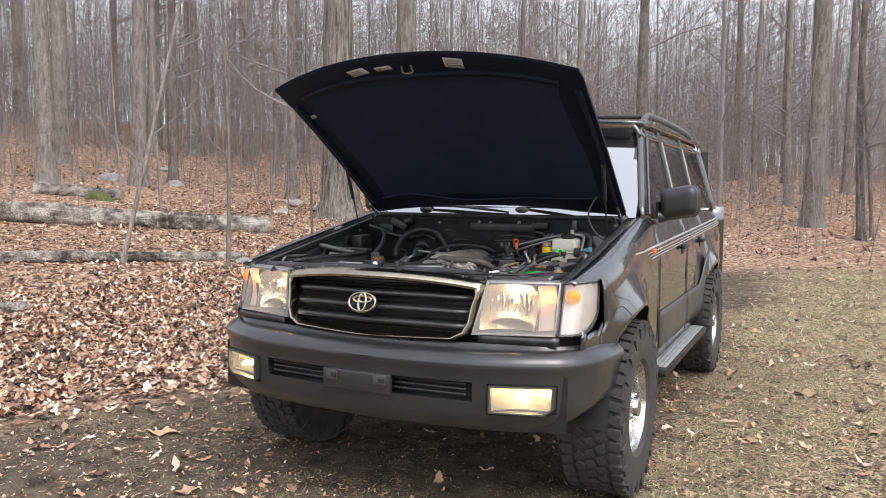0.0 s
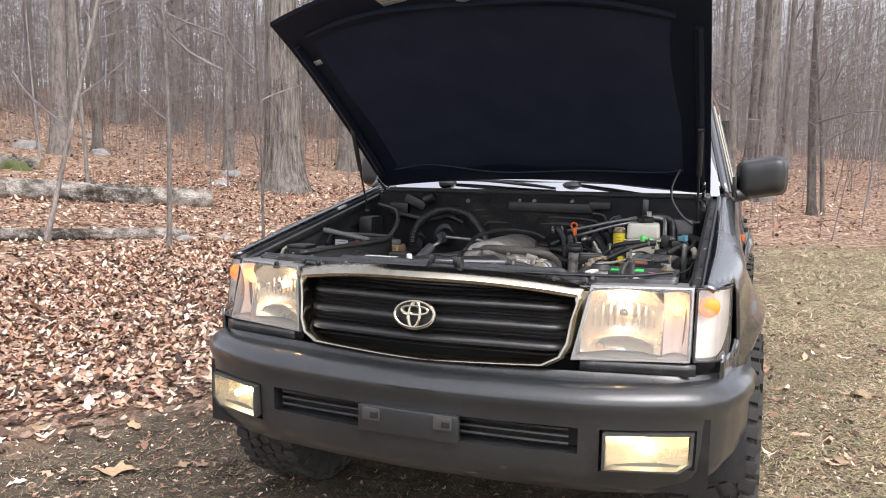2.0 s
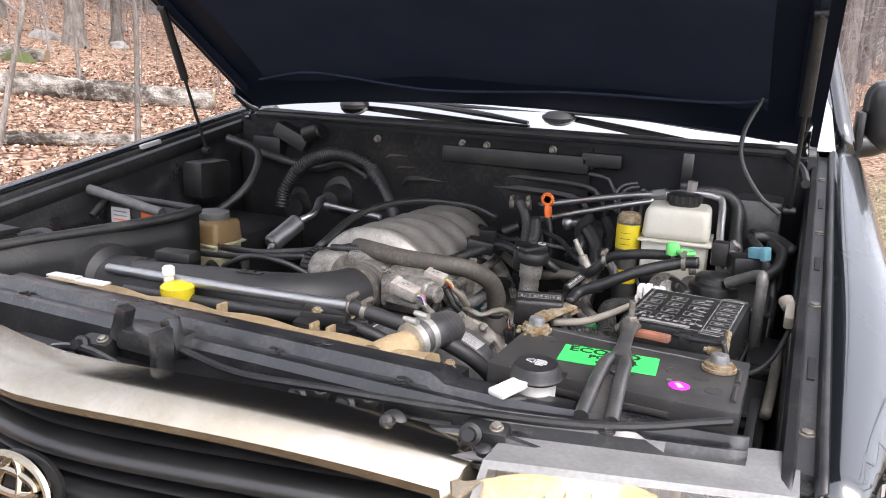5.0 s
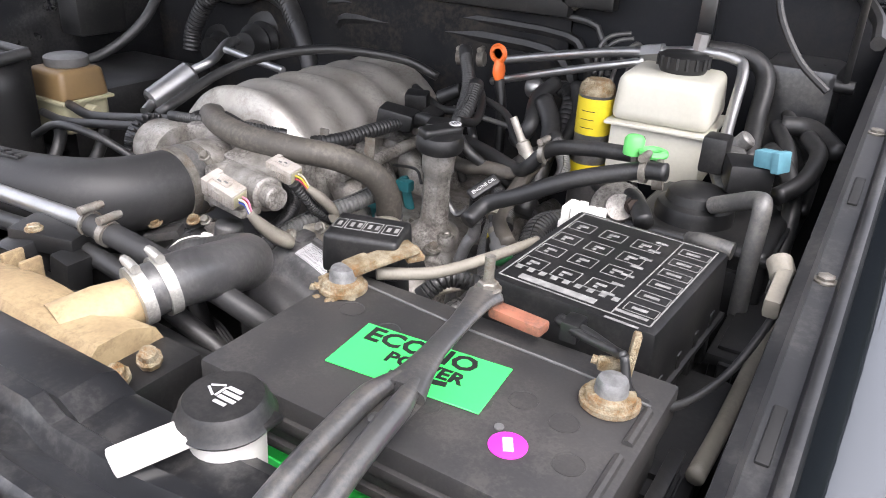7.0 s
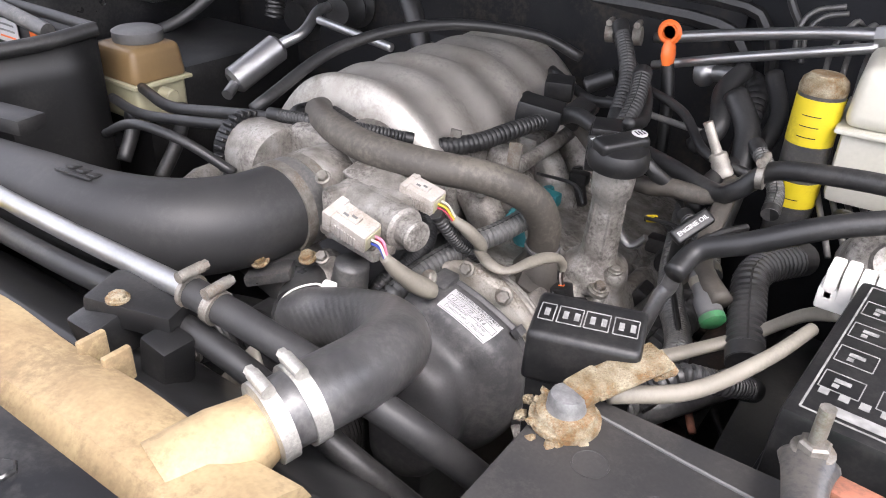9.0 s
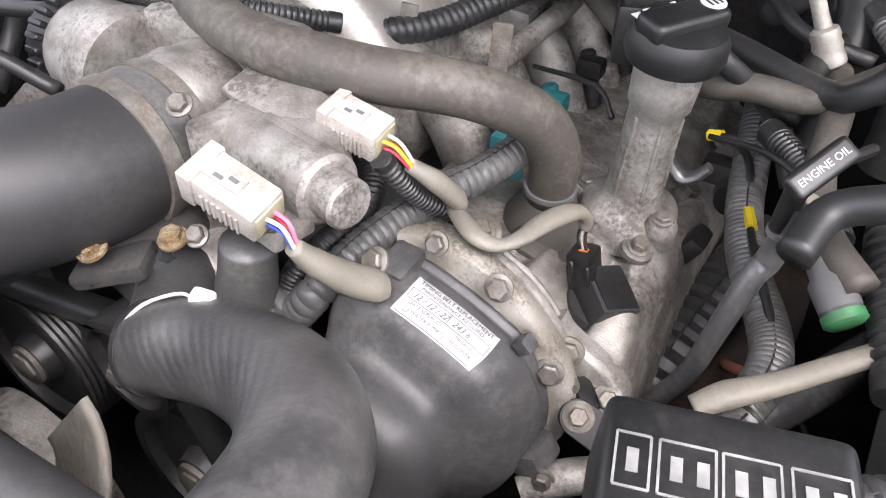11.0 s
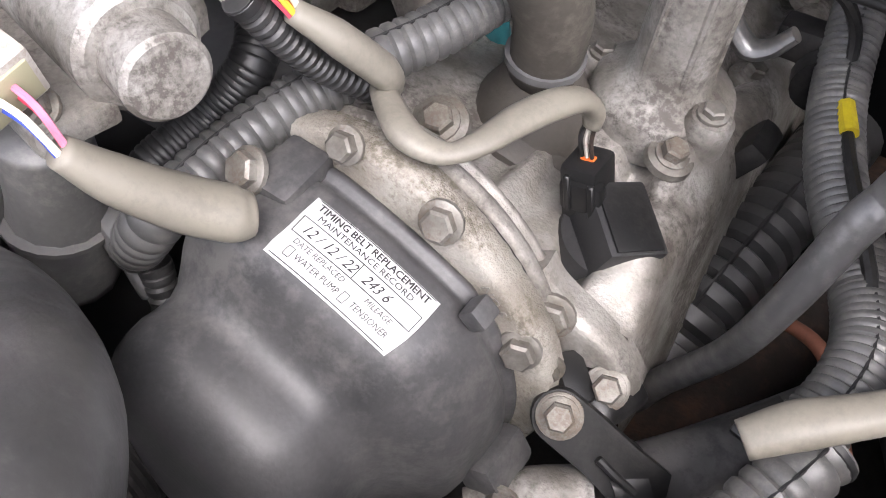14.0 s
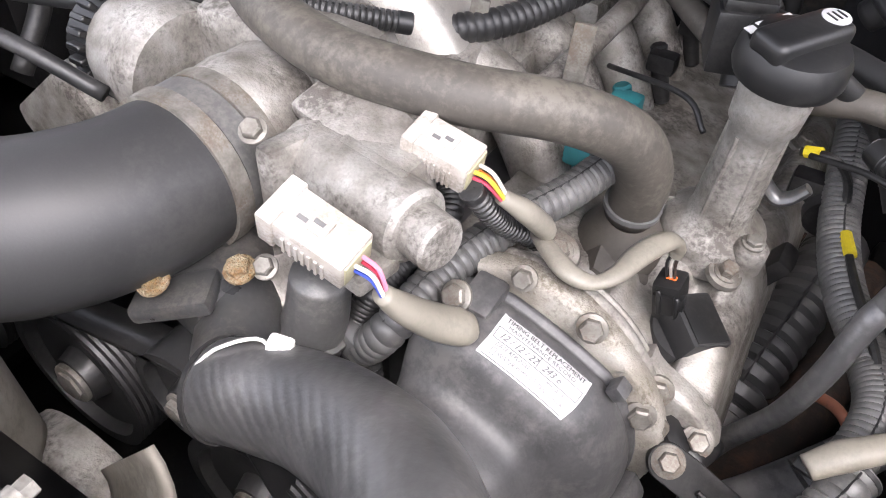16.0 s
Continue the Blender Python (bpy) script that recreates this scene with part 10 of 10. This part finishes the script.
tube(bm, [(0.309, 0.935, 1.008), (0.316, 0.935, 0.996), (0.327, 0.935, 0.986), (0.337, 0.936, 0.989), (0.345, 0.938, 0.999)], [0.0065, 0.007, 0.0075, 0.0065, 0.0055], 12, 6, flat=0.7)
tagged(part("loom_bracket", bm, BAR, None), "curved worn steel bracket beside the oil filler", "bracket")
run("vacuum_hose", [(0.188, 1.150, 1.072), (0.269, 1.120, 1.074), (0.338, 1.100, 1.075)], 0.0042, LOOM, "thin grey vacuum line", "hose")
run("heater_hose", [(0.331, 1.100, 1.054), (0.355, 1.100, 1.085), (0.340, 1.150, 1.114), (0.347, 1.200, 1.132)], 0.0125, RUBBER, "thick black hose behind the oil filler", "hose")
run("corrugated_loom", [(0.163, 1.220, 1.157), (0.208, 1.160, 1.110), (0.224, 1.100, 1.057)], 0.0115, LOOM_BLACK, "black corrugated wiring tube", "wiring", ribs=(0.005, 0.0014))
run("corrugated_loom", [(0.458, 0.980, 1.047), (0.449, 1.020, 1.063), (0.406, 1.080, 1.084)], 0.0095, LOOM, "grey corrugated wiring tube", "wiring", ribs=(0.0045, 0.0012))
run("thin_wire", [(0.171, 1.000, 1.006), (0.245, 0.950, 1.030), (0.269, 0.930, 1.019)], 0.0022, BLACK, "thin black wire by the oil filler", "wire")
run("heater_hose", [(0.524, 0.960, 1.071), (0.574, 0.910, 1.086), (0.603, 0.880, 1.083), (0.617, 0.860, 1.075)], 0.0115, RUBBER, "black rubber hose dipping behind the fuse box", "hose")
run("brake_line", [(0.392, 1.250, 1.144), (0.387, 1.270, 1.183), (0.400, 1.280, 1.203), (0.431, 1.290, 1.211)], 0.0035, LOOM, "thin bent steel brake line", "pipe", seg=8, group="brake lines")
run("brake_line", [(0.403, 1.250, 1.142), (0.397, 1.270, 1.176), (0.410, 1.280, 1.196), (0.436, 1.290, 1.203)], 0.0035, LOOM, "thin bent steel brake line", "pipe", seg=8, group="brake lines")
run("vacuum_hose", [(0.075, 1.200, 1.079), (0.161, 1.150, 1.066), (0.228, 1.120, 1.076), (0.269, 1.080, 1.049)], 0.007, RUBBER, "thin black vacuum hose", "hose")
run("taped_loom", [(0.080, 1.120, 1.057), (0.144, 1.080, 1.054), (0.189, 1.060, 1.072), (0.250, 1.030, 1.066)], 0.0105, RUBBER, "black taped wiring loom beside the manifold", "wiring")
run("thin_wire", [(0.337, 0.950, 1.016), (0.379, 0.930, 1.027), (0.412, 0.910, 1.021), (0.421, 0.890, 1.003)], 0.0022, BLACK, "thin black wire with yellow tape", "wire")
run("corrugated_loom", [(0.439, 0.870, 1.016), (0.414, 0.920, 1.022), (0.373, 0.970, 1.023)], 0.010, LOOM_BLACK, "black corrugated wiring tube", "wiring", ribs=(0.0045, 0.0012))
run("heater_hose", [(0.734, 0.980, 1.099), (0.756, 1.020, 1.112), (0.760, 1.080, 1.130), (0.739, 1.120, 1.140)], 0.011, RUBBER, "black rubber hose at the fender", "hose")
run("heater_hose", [(0.701, 1.150, 1.142), (0.740, 1.150, 1.143), (0.782, 1.100, 1.130)], 0.013, RUBBER, "thick black rubber hose at the fender", "hose")
bm = B()
clamp(bm, (0.138, 1.250, 1.135), (1, 0.2, 0.1), 0.0115, 0.012)
tagged(part("spring_clip", bm, STEEL, None), "bright steel hose clip", "clip", "hose clips")
bm = B()
clamp(bm, (0.180, 1.250, 1.138), (1, 0.2, 0.1), 0.0115, 0.012)
tagged(part("spring_clip", bm, STEEL, None), "bright steel hose clip", "clip", "hose clips")
bm = B()
clamp(bm, (0.619, 0.880, 1.124), (1, 0.2, 0.1), 0.0115, 0.012)
tagged(part("spring_clip", bm, STEEL, None), "bright steel hose clip", "clip", "hose clips")
alt = thing("pump_casting", (0.576, 0.890, 1.072), "small rough aluminium pump casting", "pump")
bm = B()
lathe(bm, (0.576, 0.890, 1.072), (0.3, -0.8, 0.5), [(-0.05, 0.03), (0, 0.034), (0.006, 0.03), (0.010, 0.018), (0.016, 0.016)], 24)
part("casting", bm, ALU, alt)
bm = B()
bolt(bm, (0.596, 0.880, 1.084), (0.3, -0.8, 0.5), 0.008, 0.01)
part("pump_bolt", bm, RUSTY, alt)
# green rubber cap
bm = B()
lathe(bm, (0.578, 0.905, 1.138), (0, 0, 1), [(0, 0.012), (0.018, 0.012), (0.022, 0.009), (0.024, 0.002)], 18)
tube(bm, [(0.604 + 0.013 * math.cos(a), 0.898 + 0.013 * math.sin(a), 1.146) for a in span(0, 2 * math.pi, 16)], 0.0045, 8, 1, cap=False)
box(bm, (0.588, 0.903, 1.146), (0.016, 0.014, 0.006), bev=0.002)
tagged(part("green_cap", bm, GREEN_CAP, None), "bright green rubber hose cap", "cap")
# canister and brake unit at the back corner
cc = thing("charcoal_canister", (0.66, 0.93, 0.98), "black round canister with pipes", "canister")
bm = B()
lathe(bm, (0.655, 0.93, 0.98), (0, 0, 1), [(0, 0.046), (0.10, 0.046), (0.108, 0.044), (0.112, 0.036), (0.122, 0.034), (0.126, 0.028), (0.128, 0.006)], 36)
part("can", bm, BLACK, cc)
bm = B()
tube(bm, [(0.68, 0.90, 1.10), (0.705, 0.885, 1.115), (0.73, 0.865, 1.13), (0.738, 0.85, 1.125), (0.738, 0.845, 1.06), (0.738, 0.85, 1.0)], 0.010, 12, 5)
tube(bm, [(0.665, 0.88, 1.06), (0.69, 0.85, 1.075), (0.72, 0.845, 1.075)], 0.010, 12, 4)
part("can_pipe", bm, LOOM, cc)
bm = B()
box(bm, (0.70, 0.96, 1.125), (0.05, 0.055, 0.035), r=(0, 0, 20), bev=0.006)
box(bm, (0.655, 0.985, 1.135), (0.03, 0.035, 0.045), bev=0.005)
part("can_valve", bm, BLACK, cc)
bm = B()
box(bm, (0.722, 0.943, 1.153), (0.030, 0.018, 0.020), r=(0, -8, -28), bev=0.003)
box(bm, (0.735, 0.936, 1.154), (0.010, 0.022, 0.024), r=(0, -8, -28), bev=0.002)
tagged(part("blue_connector", bm, mat("pale blue plastic", (0.10, 0.26, 0.32), (0.08, 0.2, 0.25), rough=0.45, scale=40, bump=0.05), None), "pale blue plastic connector", "connector")
bm = B()
box(bm, (0.672, 0.955, 0.985), (0.165, 0.175, 0.17), bev=0.010, seg=3)
bu = tagged(part("brake_unit", bm, BLACK, None), "black brake control unit housing", "housing")
for nm, c, sz, bv in (("unit_rim", (0.672, 0.955, 1.060), (0.172, 0.182, 0.008), 0.003), ("unit_face", (0.675, 0.864, 1.0), (0.13, 0.012, 0.09), 0.004), ("unit_block", (0.70, 1.05, 1.03), (0.09, 0.12, 0.05), 0.01)):
    bm = B()
    box(bm, c, sz, bev=bv)
    part(nm, bm, BLACK, bu)
run("brake_hose", [(0.70, 1.10, 1.12), (0.73, 1.06, 1.11), (0.75, 1.02, 1.08), (0.755, 0.96, 1.03), (0.75, 0.90, 0.98)], 0.011, RUBBER, "black rubber hose at the fender", "hose")
run("brake_hose", [(0.695, 1.15, 1.14), (0.725, 1.09, 1.12), (0.742, 1.03, 1.07), (0.745, 0.98, 1.02)], 0.010, RUBBER, "black rubber hose at the fender", "hose")
run("brake_hose", [(0.68, 1.24, 1.15), (0.72, 1.18, 1.13), (0.755, 1.12, 1.10), (0.76, 1.05, 1.06)], 0.009, RUBBER, "black rubber hose at the fender", "hose")
for k in range(4):
    run("brake_line", [(0.46 + 0.02 * k, 1.28, 1.19 - 0.01 * k), (0.45 + 0.02 * k, 1.25, 1.20), (0.44 + 0.02 * k, 1.20, 1.16), (0.47 + 0.015 * k, 1.12, 1.06), (0.52 + 0.02 * k, 1.02, 1.0)], 0.0035, LOOM, "thin bent steel brake line", "pipe", seg=8, group="brake lines")
# hinge-side panel and box at the far corner
bm = B()
box(bm, (0.70, 1.27, 1.08), (0.10, 0.12, 0.26), bev=0.012)
tagged(part("corner_box", bm, PAINT_IN, None), "black box in the firewall corner", "box")

# ---- air box side ----
ab = thing("air_box", (-0.60, 0.58, 0.9), "black open-topped air box with rubber edged walls", "air box")
bm = B()
sheet(bm, span(0, 1, 12), span(0, 1, 5), lambda u, s: (-0.60 + 0.135 * u, 0.345 + 0.46 * u - 0.03 * math.sin(math.pi * u), 0.85 + (0.235 + 0.02 * u) * s))
solid(part("side_wall", bm, BLACK, ab), 0.005)
bm = B()
sheet(bm, span(0, 1, 10), span(0, 1, 5), lambda u, s: (-0.755 + 0.29 * u, 0.81, 0.85 + 0.265 * s))
solid(part("back_wall", bm, BLACK, ab), 0.005)
bm = B()
tube(bm, [(-0.62, 0.335, 1.085), (-0.60, 0.345, 1.09), (-0.57, 0.44, 1.095), (-0.53, 0.56, 1.10), (-0.48, 0.72, 1.107), (-0.465, 0.81, 1.117)], 0.011, 10, 5)
tube(bm, [(-0.755, 0.76, 1.075), (-0.755, 0.80, 1.105), (-0.735, 0.81, 1.117), (-0.60, 0.81, 1.119), (-0.465, 0.81, 1.117)], 0.0085, 10, 5)
part("edge_seal", bm, RUBBER, ab, "thick rubber edge seal")
bm = B()
box(bm, (-0.705, 0.802, 1.075), (0.062, 0.002, 0.038), bev=0.0006)
wl_ = part("info_label", bm, PAPER, ab, "white printed label")
for k in range(3):
    bm = B()
    box(bm, (-0.705, 0.8004, 1.085 - 0.01 * k), (0.045, 0.0006, 0.003), bev=0)
    part("print_bar", bm, ORANGE if k == 2 else GREYINK, wl_)
bm = B()
box(bm, (-0.60, 0.802, 1.08), (0.075, 0.002, 0.036), bev=0.0006)
ol_ = part("logo_label", bm, ORANGE, ab, "orange filter maker's label")
bm = B()
box(bm, (-0.575, 0.8003, 1.082), (0.03, 0.0008, 0.022), bev=0)
part("logo_shape", bm, PAPER, ol_)
bm = B()
for k in range(3):
    box(bm, (-0.585 + 0.01 * k, 0.7995, 1.082), (0.005, 0.0006, 0.018), r=(0, 20 * (k - 1), 0), bev=0)
part("logo_shape", bm, INK, ol_)
bm = B()
lathe(bm, (-0.62, 0.60, 0.98), (0.6, -0.1, 0.1), [(0, 0.06), (0.12, 0.075), (0.15, 0.07), (0.16, 0.05), (0.25, 0.046)], 28)
part("cone_filter", bm, RUBBER, ab)
bm = B()
box(bm, (-0.69, 0.45, 1.065), (0.085, 0.085, 0.06), bev=0.008)
box(bm, (-0.69, 0.45, 1.10), (0.09, 0.09, 0.012), bev=0.004)
tagged(part("cruise_actuator", bm, BLACK, None), "black box with lid near the fender", "box")
run("wire_bundle", [(-0.745, 0.38, 1.05), (-0.74, 0.40, 1.09), (-0.72, 0.42, 1.095), (-0.70, 0.41, 1.07)], 0.006, SLEEVE, "loop of pale wires by the fender", "wiring")
run("wire_bundle", [(-0.74, 0.55, 1.06), (-0.66, 0.56, 1.08), (-0.61, 0.54, 1.06)], 0.012, RUBBER, "black taped wires by the fender", "wiring")
bm = B()
box(bm, (-0.37, 0.56, 1.03), (0.09, 0.075, 0.06), r=(0, 0, 10), bev=0.012)
box(bm, (-0.33, 0.60, 1.07), (0.08, 0.04, 0.02), r=(0, 0, 10), bev=0.005)
tagged(part("airflow_meter", bm, BLACK, None), "black airflow meter housing on the intake", "sensor")
bm = B()
rod(bm, (-0.78, 0.78, 1.135), (-0.56, 0.79, 1.10), 0.012, seg=12)
tagged(part("shield_tube", bm, LOOM, None), "grey tube above the air box", "tube")
# power steering reservoir
ps = thing("steering_reservoir", (-0.51, 0.90, 0.97), "amber and beige fluid reservoir with grey cap", "reservoir")
bm = B()
box(bm, (-0.505, 0.90, 1.048), (0.105, 0.10, 0.056), bev=0.012, seg=3, taper=0.9)
part("upper_tank", bm, AMBER, ps, "amber upper half with dark fluid")
bm = B()
box(bm, (-0.505, 0.90, 0.99), (0.10, 0.094, 0.062), bev=0.012, seg=3)
box(bm, (-0.505, 0.90, 1.020), (0.115, 0.108, 0.006), bev=0.002)
rod(bm, (-0.46, 0.90, 1.0), (-0.43, 0.90, 1.0), 0.012, seg=12, bev=0.002)
part("lower_tank", bm, BEIGE, ps)
bm = B()
lathe(bm, (-0.508, 0.905, 1.074), (0, 0, 1), [(0, 0.036), (0.004, 0.039), (0.018, 0.039), (0.021, 0.034), (0.022, 0.004)], 28)
part("cap", bm, RAIL, ps)
run("steering_hose", [(-0.49, 0.87, 0.965), (-0.46, 0.84, 0.98), (-0.43, 0.82, 0.97), (-0.42, 0.79, 0.93)], 0.011, RUBBER, "black hose below the amber reservoir", "hose")
run("steering_hose", [(-0.45, 0.92, 0.97), (-0.41, 0.90, 0.98), (-0.38, 0.86, 0.95), (-0.38, 0.82, 0.90)], 0.011, RUBBER, "black hose below the amber reservoir", "hose")
bm = B()
box(bm, (-0.60, 1.05, 0.92), (0.26, 0.35, 0.22), bev=0.02)
tagged(part("heater_box", bm, BLACK, None), "black housing in the passenger corner", "housing")
bm = B()
box(bm, (-0.72, 1.12, 1.13), (0.07, 0.12, 0.10), bev=0.012)
tagged(part("corner_cover", bm, BLACK, None), "black cover beside the strut mount", "cover")
